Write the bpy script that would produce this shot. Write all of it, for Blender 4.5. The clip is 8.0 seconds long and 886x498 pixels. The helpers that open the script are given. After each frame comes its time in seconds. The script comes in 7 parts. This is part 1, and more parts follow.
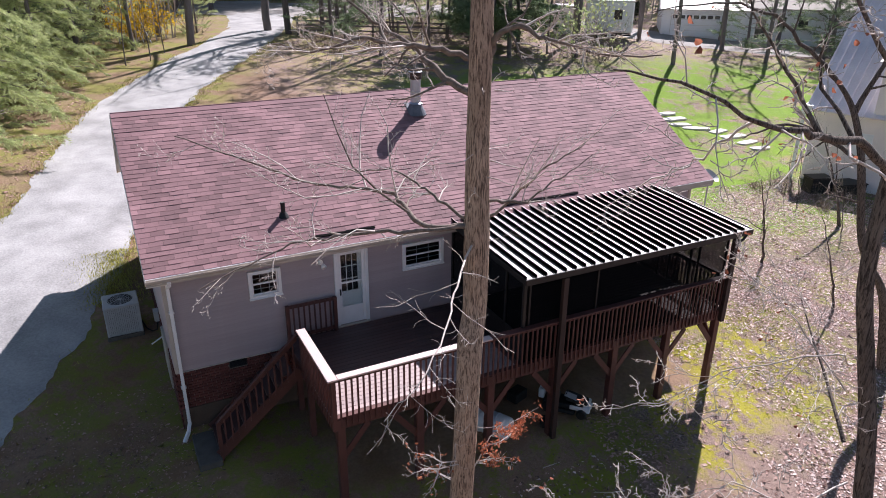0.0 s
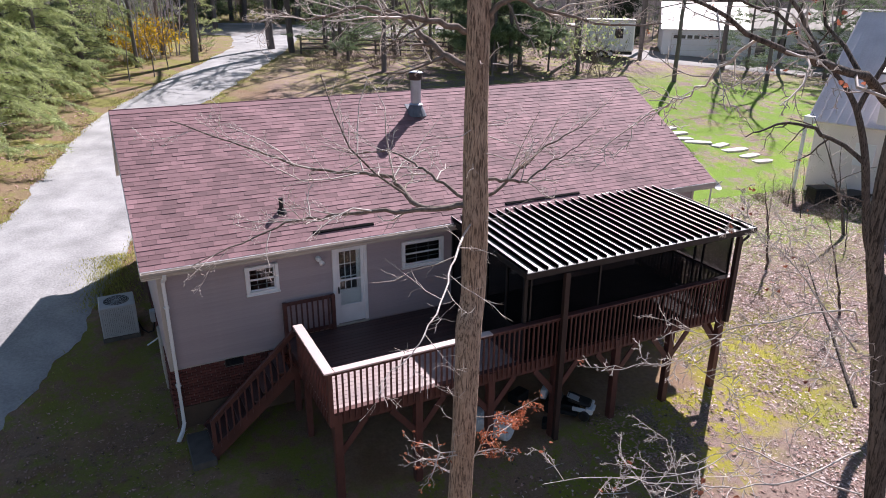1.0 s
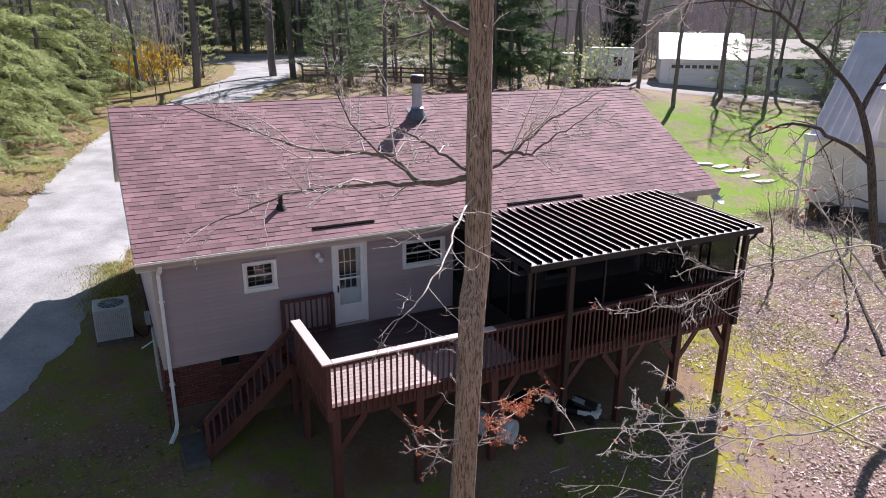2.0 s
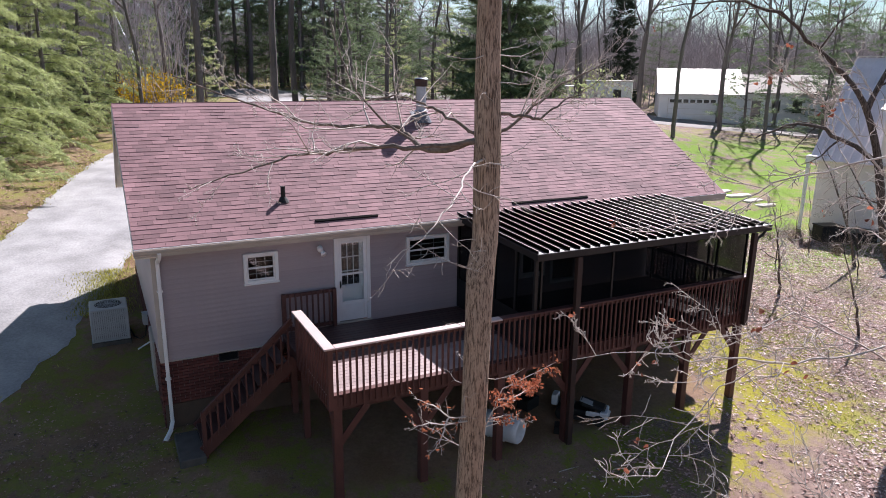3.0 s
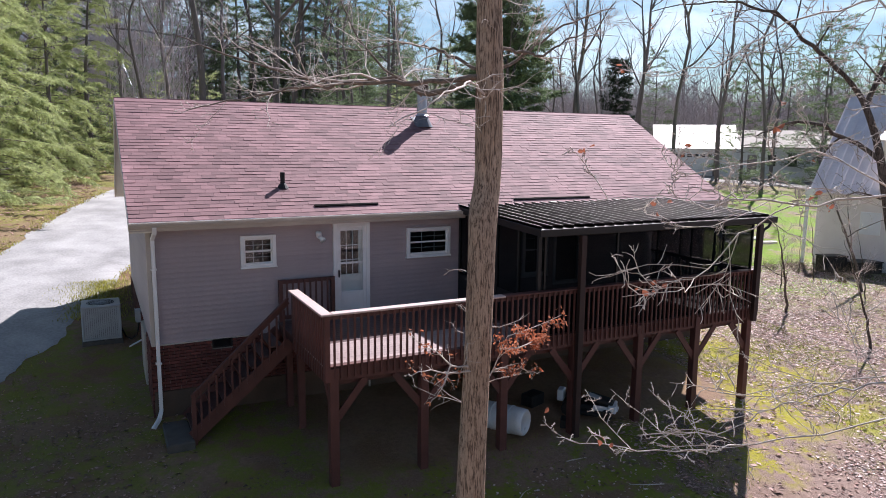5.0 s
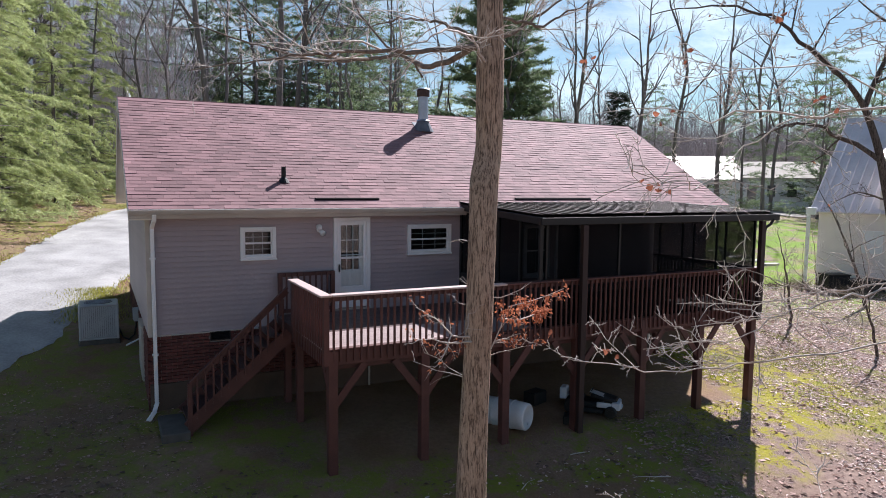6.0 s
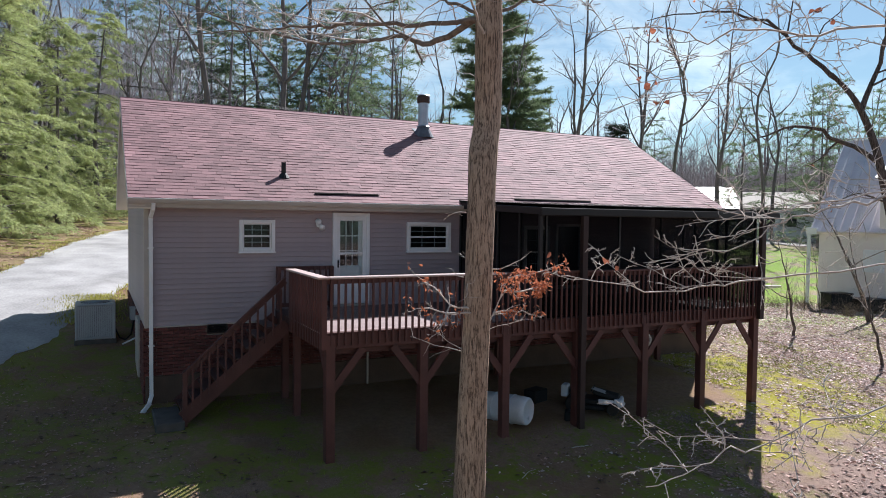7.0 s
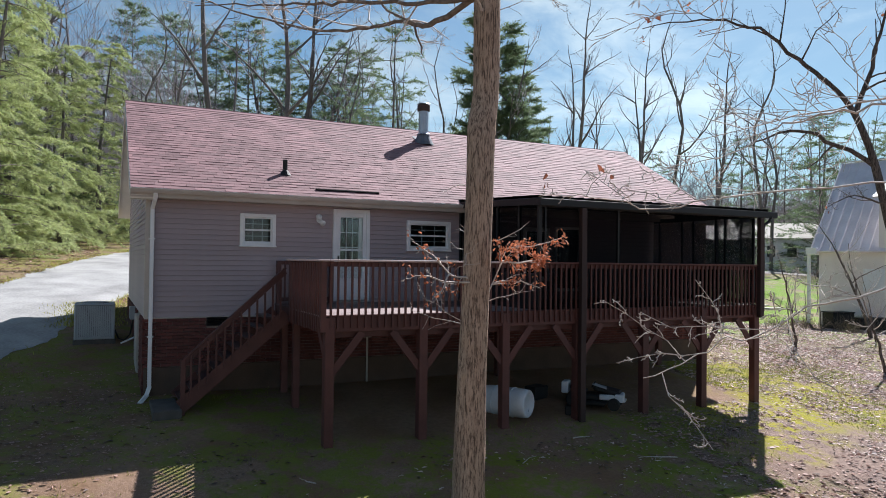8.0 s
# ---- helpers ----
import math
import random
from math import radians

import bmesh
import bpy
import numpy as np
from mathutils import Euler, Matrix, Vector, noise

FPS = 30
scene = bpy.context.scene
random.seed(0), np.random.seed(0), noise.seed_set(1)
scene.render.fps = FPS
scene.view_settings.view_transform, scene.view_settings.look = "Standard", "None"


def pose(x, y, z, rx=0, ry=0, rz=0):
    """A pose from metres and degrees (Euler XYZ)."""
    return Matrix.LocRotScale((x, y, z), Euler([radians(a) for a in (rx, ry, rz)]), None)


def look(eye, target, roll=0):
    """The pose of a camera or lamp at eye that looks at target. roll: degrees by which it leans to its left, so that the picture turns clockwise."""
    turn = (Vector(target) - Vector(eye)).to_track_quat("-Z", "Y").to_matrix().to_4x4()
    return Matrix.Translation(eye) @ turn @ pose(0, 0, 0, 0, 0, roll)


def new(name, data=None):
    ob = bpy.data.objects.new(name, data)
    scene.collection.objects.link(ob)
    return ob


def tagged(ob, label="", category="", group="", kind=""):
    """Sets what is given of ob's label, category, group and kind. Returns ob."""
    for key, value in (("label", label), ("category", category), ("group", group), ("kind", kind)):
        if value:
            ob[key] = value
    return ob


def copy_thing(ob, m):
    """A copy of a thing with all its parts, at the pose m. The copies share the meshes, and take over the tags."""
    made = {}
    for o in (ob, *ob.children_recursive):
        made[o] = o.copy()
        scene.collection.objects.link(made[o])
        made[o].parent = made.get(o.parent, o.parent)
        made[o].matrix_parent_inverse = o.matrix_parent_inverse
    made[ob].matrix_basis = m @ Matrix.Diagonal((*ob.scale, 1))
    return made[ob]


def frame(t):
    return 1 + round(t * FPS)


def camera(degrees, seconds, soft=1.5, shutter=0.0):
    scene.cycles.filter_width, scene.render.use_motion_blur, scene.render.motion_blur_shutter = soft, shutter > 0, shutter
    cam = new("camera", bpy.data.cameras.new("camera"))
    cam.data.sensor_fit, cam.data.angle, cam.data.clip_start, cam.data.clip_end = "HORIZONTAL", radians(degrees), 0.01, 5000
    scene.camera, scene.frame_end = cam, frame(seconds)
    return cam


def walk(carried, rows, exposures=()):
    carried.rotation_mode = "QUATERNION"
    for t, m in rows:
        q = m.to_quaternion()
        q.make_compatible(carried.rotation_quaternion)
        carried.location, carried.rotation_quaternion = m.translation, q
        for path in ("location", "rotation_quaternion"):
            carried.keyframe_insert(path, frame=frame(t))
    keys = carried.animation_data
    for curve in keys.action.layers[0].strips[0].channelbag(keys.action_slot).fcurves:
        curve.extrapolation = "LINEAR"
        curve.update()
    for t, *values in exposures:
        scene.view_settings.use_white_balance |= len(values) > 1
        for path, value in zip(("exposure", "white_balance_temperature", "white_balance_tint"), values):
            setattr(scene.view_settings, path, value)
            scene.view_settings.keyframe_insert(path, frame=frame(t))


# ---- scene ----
cam = camera(65.3, 8.0, soft=0.95)
PATH = [
    (0, (-0.9, -15.028, 9.099), (-0.064, -13.391, 8.31), 0.5),
    (0.5, (-0.882, -15.115, 8.744), (-0.045, -13.463, 7.987), 0.4),
    (1, (-0.855, -15.125, 8.381), (-0.015, -13.46, 7.659), 0.4),
    (1.5, (-0.859, -15.127, 7.951), (-0.012, -13.448, 7.271), 0.4),
    (3, (-1.024, -15.138, 6.224), (-0.152, -13.41, 5.719), 0.6),
    (3.5, (-1.031, -15.112, 5.751), (-0.154, -13.375, 5.29), 0.6),
    (4, (-1.032, -15.116, 5.246), (-0.151, -13.367, 4.837), 0.6),
    (4.5, (-1.06, -15.174, 4.773), (-0.174, -13.417, 4.414), 0.6),
    (6, (-1.085, -15.266, 3.221), (-0.193, -13.486, 3.03), 0.6),
    (6.5, (-1.079, -15.278, 2.749), (-0.185, -13.494, 2.611), 0.7),
    (7, (-1.052, -15.291, 2.234), (-0.16, -13.503, 2.154), 0.7),
    (7.5, (-1.077, -15.367, 1.725), (-0.184, -13.577, 1.704), 0.7),
    (8, (-1.055, -15.378, 1.231), (-0.166, -13.588, 1.266), 0.7),
]
EXPOSURE = 1.0
walk(cam, [(t, look(eye, target, roll)) for t, eye, target, roll in PATH],
     exposures=[(0.0, EXPOSURE - 0.04, 6280, 18), (4.5, EXPOSURE - 0.03, 6250, 17), (8.0, EXPOSURE - 0.15, 6180, 8)])

# ---- light: clear early-spring sky, one sun behind and to the right of the house ----
SUN_AZ = radians(51.0)      # from +y towards +x
SUN_EL = radians(42.5)
world = bpy.data.worlds.new("sky_world")
scene.world = world
world.use_nodes = True
wn = world.node_tree
wn.nodes.clear()
sky = wn.nodes.new("ShaderNodeTexSky")
sky.sky_type = "NISHITA"
sky.sun_disc = False
sky.sun_elevation = SUN_EL
sky.sun_rotation = SUN_AZ
sky.air_density, sky.dust_density, sky.ozone_density = 1.0, 0.7, 2.2
bg = wn.nodes.new("ShaderNodeBackground")
bg.inputs["Strength"].default_value = 0.0455
wo = wn.nodes.new("ShaderNodeOutputWorld")
tint = wn.nodes.new("ShaderNodeMix")
tint.data_type, tint.blend_type = "RGBA", "MULTIPLY"
tint.inputs[0].default_value = 1.0
tint.inputs[7].default_value = (0.84, 1.04, 1.08, 1)
wn.links.new(sky.outputs[0], tint.inputs[6])
# thin high cloud
wco = wn.nodes.new("ShaderNodeTexCoord")
wmp = wn.nodes.new("ShaderNodeMapping")
wmp.inputs["Scale"].default_value = (1.0, 1.0, 2.4)
wn.links.new(wco.outputs["Generated"], wmp.inputs[0])
cloud = wn.nodes.new("ShaderNodeTexNoise")
cloud.inputs["Scale"].default_value, cloud.inputs["Detail"].default_value, cloud.inputs["Roughness"].default_value = 3.4, 7, 0.6
cloud.inputs["Distortion"].default_value = 0.5
wn.links.new(wmp.outputs[0], cloud.inputs[0])
veil = wn.nodes.new("ShaderNodeMapRange")
veil.interpolation_type = "SMOOTHSTEP"
veil.inputs[1].default_value, veil.inputs[2].default_value, veil.inputs[3].default_value, veil.inputs[4].default_value = 0.42, 0.68, 0.0, 0.65
wn.links.new(cloud.outputs["Fac"], veil.inputs[0])
sheet = wn.nodes.new("ShaderNodeMix")
sheet.data_type = "RGBA"
grey = wn.nodes.new("ShaderNodeRGBToBW")
wn.links.new(tint.outputs[2], grey.inputs[0])
lift = wn.nodes.new("ShaderNodeMath")
lift.operation = "MULTIPLY"
lift.inputs[1].default_value = 1.9
wn.links.new(grey.outputs[0], lift.inputs[0])
cool = wn.nodes.new("ShaderNodeMix")
cool.data_type, cool.blend_type = "RGBA", "MULTIPLY"
cool.inputs[0].default_value = 1.0
cool.inputs[7].default_value = (0.90, 1.02, 1.07, 1)
wn.links.new(lift.outputs[0], cool.inputs[6])
wn.links.new(cool.outputs[2], sheet.inputs[7])
wn.links.new(veil.outputs[0], sheet.inputs[0])
wn.links.new(tint.outputs[2], sheet.inputs[6])
wn.links.new(sheet.outputs[2], bg.inputs[0])
wn.links.new(bg.outputs[0], wo.inputs[0])
sun_data = bpy.data.lights.new("sun", "SUN")
sun_data.energy = 5.0
sun_data.angle = radians(0.55)
sun_data.color = (1.0, 0.945, 0.94)
sun = new("sun", sun_data)
SUN_DIR = Vector((math.sin(SUN_AZ) * math.cos(SUN_EL), math.cos(SUN_AZ) * math.cos(SUN_EL), math.sin(SUN_EL)))
sun.matrix_world = look(SUN_DIR * 60, (0, 0, 0))


# ---- materials ----
def mat(name, col, col2=None, rough=0.7, metal=0.0, scale=8.0, fine=60.0, bump=0.15, stretch=(1, 1, 1), var=0.0,
        spec=0.4, amount=1.0, island=False, dist=0.01):
    """A surface with two scales of colour variation and relief, sized in metres."""
    m = bpy.data.materials.new(name)
    m.use_nodes = True
    nt = m.node_tree
    b = nt.nodes["Principled BSDF"]
    col2 = col2 or tuple(c * 0.7 for c in col)
    tc = nt.nodes.new("ShaderNodeTexCoord")
    mp = nt.nodes.new("ShaderNodeMapping")
    mp.inputs["Scale"].default_value = stretch
    nt.links.new(tc.outputs["Object"], mp.inputs[0])
    n1 = nt.nodes.new("ShaderNodeTexNoise")
    n1.inputs["Scale"].default_value, n1.inputs["Detail"].default_value = scale, 4
    n2 = nt.nodes.new("ShaderNodeTexNoise")
    n2.inputs["Scale"].default_value, n2.inputs["Detail"].default_value = fine, 3
    nt.links.new(mp.outputs[0], n1.inputs[0])
    nt.links.new(mp.outputs[0], n2.inputs[0])
    add = nt.nodes.new("ShaderNodeMath")
    add.operation = "MULTIPLY_ADD"
    nt.links.new(n2.outputs["Fac"], add.inputs[0])
    add.inputs[1].default_value = 0.6
    half = nt.nodes.new("ShaderNodeMath")
    half.operation = "MULTIPLY_ADD"
    nt.links.new(n1.outputs["Fac"], half.inputs[0])
    half.inputs[1].default_value, half.inputs[2].default_value = 1.1, -0.35
    nt.links.new(half.outputs[0], add.inputs[2])
    ramp = nt.nodes.new("ShaderNodeMapRange")
    ramp.inputs[1].default_value, ramp.inputs[2].default_value = 0.5 - 0.32 * amount, 0.5 + 0.32 * amount
    nt.links.new(add.outputs[0], ramp.inputs[0])
    mix = nt.nodes.new("ShaderNodeMix")
    mix.data_type = "RGBA"
    mix.inputs[6].default_value, mix.inputs[7].default_value = (*col2, 1), (*col, 1)
    nt.links.new(ramp.outputs[0], mix.inputs[0])
    out = mix.outputs[2]
    if var:
        hsv = nt.nodes.new("ShaderNodeHueSaturation")
        if island:
            r = nt.nodes.new("ShaderNodeNewGeometry").outputs["Random Per Island"]
        else:
            r = nt.nodes.new("ShaderNodeObjectInfo").outputs["Random"]
        mr = nt.nodes.new("ShaderNodeMapRange")
        mr.inputs[3].default_value, mr.inputs[4].default_value = 1 - var, 1 + var
        nt.links.new(r, mr.inputs[0])
        nt.links.new(mr.outputs[0], hsv.inputs["Value"])
        nt.links.new(out, hsv.inputs["Color"])
        out = hsv.outputs[0]
    nt.links.new(out, b.inputs["Base Color"])
    b.inputs["Metallic"].default_value = metal
    b.inputs["Specular IOR Level"].default_value = spec
    rr = nt.nodes.new("ShaderNodeMapRange")
    rr.inputs[3].default_value, rr.inputs[4].default_value = max(0.02, rough - 0.1), min(1.0, rough + 0.1)
    nt.links.new(n2.outputs["Fac"], rr.inputs[0])
    nt.links.new(rr.outputs[0], b.inputs["Roughness"])
    if bump:
        bp = nt.nodes.new("ShaderNodeBump")
        bp.inputs["Strength"].default_value, bp.inputs["Distance"].default_value = bump, dist
        nt.links.new(add.outputs[0], bp.inputs["Height"])
        nt.links.new(bp.outputs[0], b.inputs["Normal"])
    return m


def glass_mat(name, tint=(0.9, 0.95, 0.95)):
    m = bpy.data.materials.new(name)
    m.use_nodes = True
    b = m.node_tree.nodes["Principled BSDF"]
    b.inputs["Base Color"].default_value = (*tint, 1)
    b.inputs["Transmission Weight"].default_value = 1.0
    b.inputs["Roughness"].default_value = 0.02
    b.inputs["IOR"].default_value = 1.45
    return m


def screen_mat(name, cover):
    """Insect screen: fine dark mesh that lets part of the light through."""
    m = bpy.data.materials.new(name)
    m.use_nodes = True
    nt = m.node_tree
    b = nt.nodes["Principled BSDF"]
    b.inputs["Base Color"].default_value = (0.008, 0.008, 0.009, 1)
    b.inputs["Roughness"].default_value = 0.9
    b.inputs["Specular IOR Level"].default_value = 0.0
    tr = nt.nodes.new("ShaderNodeBsdfTransparent")
    mx = nt.nodes.new("ShaderNodeMixShader")
    mx.inputs[0].default_value = cover
    nt.links.new(tr.outputs[0], mx.inputs[1])
    nt.links.new(b.outputs[0], mx.inputs[2])
    nt.links.new(mx.outputs[0], nt.nodes["Material Output"].inputs[0])
    return m


def leaf_mat(name, col, col2, island=True, trans=0.35):
    m = mat(name, col, col2, rough=0.6, scale=1.5, fine=30, bump=0, var=0.35, island=island, spec=0.25)
    nt = m.node_tree
    b = nt.nodes["Principled BSDF"]
    t = nt.nodes.new("ShaderNodeBsdfTranslucent")
    src = b.inputs["Base Color"].links[0].from_socket
    nt.links.new(src, t.inputs[0])
    mx = nt.nodes.new("ShaderNodeMixShader")
    mx.inputs[0].default_value = trans
    nt.links.new(b.outputs[0], mx.inputs[1])
    nt.links.new(t.outputs[0], mx.inputs[2])
    nt.links.new(mx.outputs[0], nt.nodes["Material Output"].inputs[0])
    return m


def bark_mat(name, light, mid, crack):
    """Furrowed bark: narrow upright ridges parted by fine broken cracks."""
    m = mat(name, light, mid, rough=0.95, scale=3, fine=70, stretch=(1.4, 1.4, 0.35), bump=0, spec=0.12)
    nt = m.node_tree
    N, L = nt.nodes.new, nt.links.new
    b = nt.nodes["Principled BSDF"]
    tc = N("ShaderNodeTexCoord")

    def streak(scale, squash, off):
        mp = N("ShaderNodeMapping")
        mp.inputs["Scale"].default_value = (1, 1, squash)
        mp.inputs["Location"].default_value = (off, off, off)
        L(tc.outputs["Object"], mp.inputs[0])
        n = N("ShaderNodeTexNoise")
        n.inputs["Scale"].default_value, n.inputs["Detail"].default_value, n.inputs["Roughness"].default_value = scale, 4, 0.6
        n.inputs["Distortion"].default_value = 0.4
        L(mp.outputs[0], n.inputs[0])
        return n.outputs["Fac"]

    coarse, fine_ = streak(46, 0.11, 0.0), streak(110, 0.2, 3.0)
    both = N("ShaderNodeMath")
    both.operation = "MULTIPLY_ADD"
    L(fine_, both.inputs[0])
    both.inputs[1].default_value = 0.45
    L(coarse, both.inputs[2])
    r = N("ShaderNodeMapRange")
    r.interpolation_type = "SMOOTHSTEP"
    r.inputs[1].default_value, r.inputs[2].default_value = 0.57, 0.80
    L(both.outputs[0], r.inputs[0])
    src = b.inputs["Base Color"].links[0].from_socket
    mc = N("ShaderNodeMix")
    mc.data_type = "RGBA"
    mc.inputs[6].default_value = (*crack, 1)
    L(r.outputs[0], mc.inputs[0])
    L(src, mc.inputs[7])
    L(mc.outputs[2], b.inputs["Base Color"])
    bp = N("ShaderNodeBump")
    bp.inputs["Strength"].default_value, bp.inputs["Distance"].default_value = 0.8, 0.025
    L(both.outputs[0], bp.inputs["Height"])
    L(bp.outputs[0], b.inputs["Normal"])
    return m


M_SIDING = mat("vinyl_siding", (0.44, 0.366, 0.378), (0.35, 0.288, 0.298), rough=0.55, scale=1.2, fine=25, stretch=(0.3, 1, 2), bump=0.05, var=0.04)
M_WHITE = mat("white_vinyl", (0.88, 0.87, 0.87), (0.78, 0.77, 0.77), rough=0.4, scale=3, fine=40, bump=0.03)
M_TRIMTAN = mat("tan_trim", (0.52, 0.47, 0.42), (0.42, 0.375, 0.335), rough=0.5, scale=2, fine=30, bump=0.04)
M_SHINGLE = mat("asphalt_shingle", (0.350, 0.196, 0.203), (0.185, 0.102, 0.107), rough=0.82, scale=0.9, fine=130, bump=0.5, var=0.24, spec=0.4, dist=0.004)
M_SHINGLE_J = mat("asphalt_shingle_rest", (0.350, 0.196, 0.203), (0.185, 0.102, 0.107), rough=0.82, scale=0.9, fine=130, bump=0.5, var=0.24, island=True, spec=0.4, dist=0.004)
M_FELT = mat("roof_deck", (0.06, 0.04, 0.04), rough=0.95)
M_BRICK = mat("red_brick", (0.16, 0.052, 0.042), (0.085, 0.031, 0.028), rough=0.9, scale=6, fine=90, bump=0.4, var=0.3, dist=0.004)
M_BRICK_J = mat("red_brick_rest", (0.16, 0.052, 0.042), (0.085, 0.031, 0.028), rough=0.9, scale=6, fine=90, bump=0.4, var=0.3, island=True, dist=0.004)
M_MORTAR = mat("mortar", (0.33, 0.29, 0.26), (0.22, 0.19, 0.17), rough=0.95, scale=5, fine=80, bump=0.3)
M_DECK = mat("stained_wood", (0.128, 0.050, 0.043), (0.074, 0.030, 0.026), rough=0.5, scale=3, fine=50, stretch=(1, 1, 1), bump=0.12, var=0.12, spec=0.35)
# rail cap with the sun's brightness painted into its colour
M_CAPLIT = mat("sunlit_rail_cap", (0.60, 0.465, 0.43), (0.46, 0.34, 0.31), rough=0.45, spec=0.9, scale=2, fine=45, bump=0.12, var=0.08)
M_DECKTOP = mat("deck_boards_stain", (0.095, 0.050, 0.047), (0.058, 0.030, 0.028), rough=0.45, spec=0.6, scale=2, fine=45, stretch=(0.3, 3, 1), bump=0.15, var=0.15)
# paler copy of the deck stain: sun glare put into the colour
M_DECKLIT = mat("deck_boards_sunlit", (0.40, 0.31, 0.295), (0.29, 0.215, 0.205), rough=0.4, spec=1.0, scale=2, fine=45, stretch=(0.3, 3, 1), bump=0.15, var=0.1)
M_DARKMETAL = mat("dark_bronze_paint", (0.014, 0.012, 0.012), (0.008, 0.007, 0.007), rough=0.45, scale=3, fine=40, bump=0.03)
M_POST = mat("dark_stained_post", (0.045, 0.024, 0.021), (0.026, 0.014, 0.013), rough=0.6, scale=3, fine=50, stretch=(1, 1, 0.3), bump=0.12)
M_PANROOF = mat("pan_roof_metal", (0.24, 0.23, 0.225), (0.17, 0.16, 0.155), rough=0.4, metal=0.9, scale=2, fine=30, bump=0.05)
M_GALV = mat("galvanised_steel", (0.50, 0.53, 0.58), (0.36, 0.39, 0.44), rough=0.42, metal=0.8, scale=6, fine=50, bump=0.05)
M_FLASH = mat("dull_flashing", (0.20, 0.22, 0.25), (0.12, 0.13, 0.15), rough=0.75, metal=0.3, scale=8, fine=60, bump=0.1)
M_RUST = mat("rusty_cap", (0.10, 0.06, 0.045), (0.05, 0.04, 0.035), rough=0.8, scale=10, fine=70)
M_BLACK = mat("black_rubber", (0.018, 0.018, 0.018), (0.01, 0.01, 0.01), rough=0.6, scale=6, fine=60)
M_AC = mat("ac_grey_paint", (0.42, 0.44, 0.46), (0.35, 0.37, 0.385), rough=0.45, scale=4, fine=50, bump=0.04)
M_CONC = mat("concrete", (0.13, 0.118, 0.105), (0.065, 0.06, 0.055), rough=0.9, scale=4, fine=70, bump=0.3)
M_PLASTIC = mat("white_poly", (0.72, 0.74, 0.76), (0.58, 0.60, 0.63), rough=0.45, scale=3, fine=30, bump=0.04)
M_BARK = bark_mat("oak_bark", (0.58, 0.44, 0.335), (0.37, 0.268, 0.20), (0.12, 0.085, 0.065))
M_LIMB = mat("limb_bark", (0.29, 0.24, 0.205), (0.11, 0.088, 0.073), rough=0.95, scale=8, fine=40, stretch=(1.5, 1.5, 1.5), bump=0.8, dist=0.015, spec=0.15)
M_DARKBARK = bark_mat("dark_bark", (0.21, 0.175, 0.15), (0.115, 0.095, 0.082), (0.04, 0.033, 0.029))
M_TWIG = mat("twig_bark", (0.70, 0.635, 0.58), (0.40, 0.345, 0.31), rough=0.85, scale=6, fine=40, bump=0.3, spec=0.2)
M_BARKFAR = mat("far_bark", (0.21, 0.185, 0.18), (0.105, 0.09, 0.088), rough=0.95, scale=1.5, fine=15, stretch=(1, 1, 0.3), bump=0.4, var=0.25)
M_FARTWIG = mat("far_twigs", (0.53, 0.485, 0.53), (0.32, 0.285, 0.315), rough=0.9, scale=0.5, fine=4, bump=0, var=0.25)
M_FARWOODS = mat("distant_woods", (0.44, 0.40, 0.41), (0.29, 0.265, 0.275), rough=0.95, scale=0.05, fine=0.8, bump=0, var=0.3, island=True)
M_GLASS = glass_mat("window_glass")
M_SCREEN = screen_mat("insect_screen", 0.52)
M_CREAM = mat("cream_soffit", (0.74, 0.69, 0.61), (0.62, 0.57, 0.50), rough=0.5, scale=2, fine=30, bump=0.03)
M_SLOT = mat("dark_slot", (0.010, 0.009, 0.009), (0.006, 0.006, 0.006), rough=0.95, spec=0.05, bump=0)
M_INT = mat("room_wall", (0.075, 0.065, 0.06), rough=0.8, scale=2, fine=20)


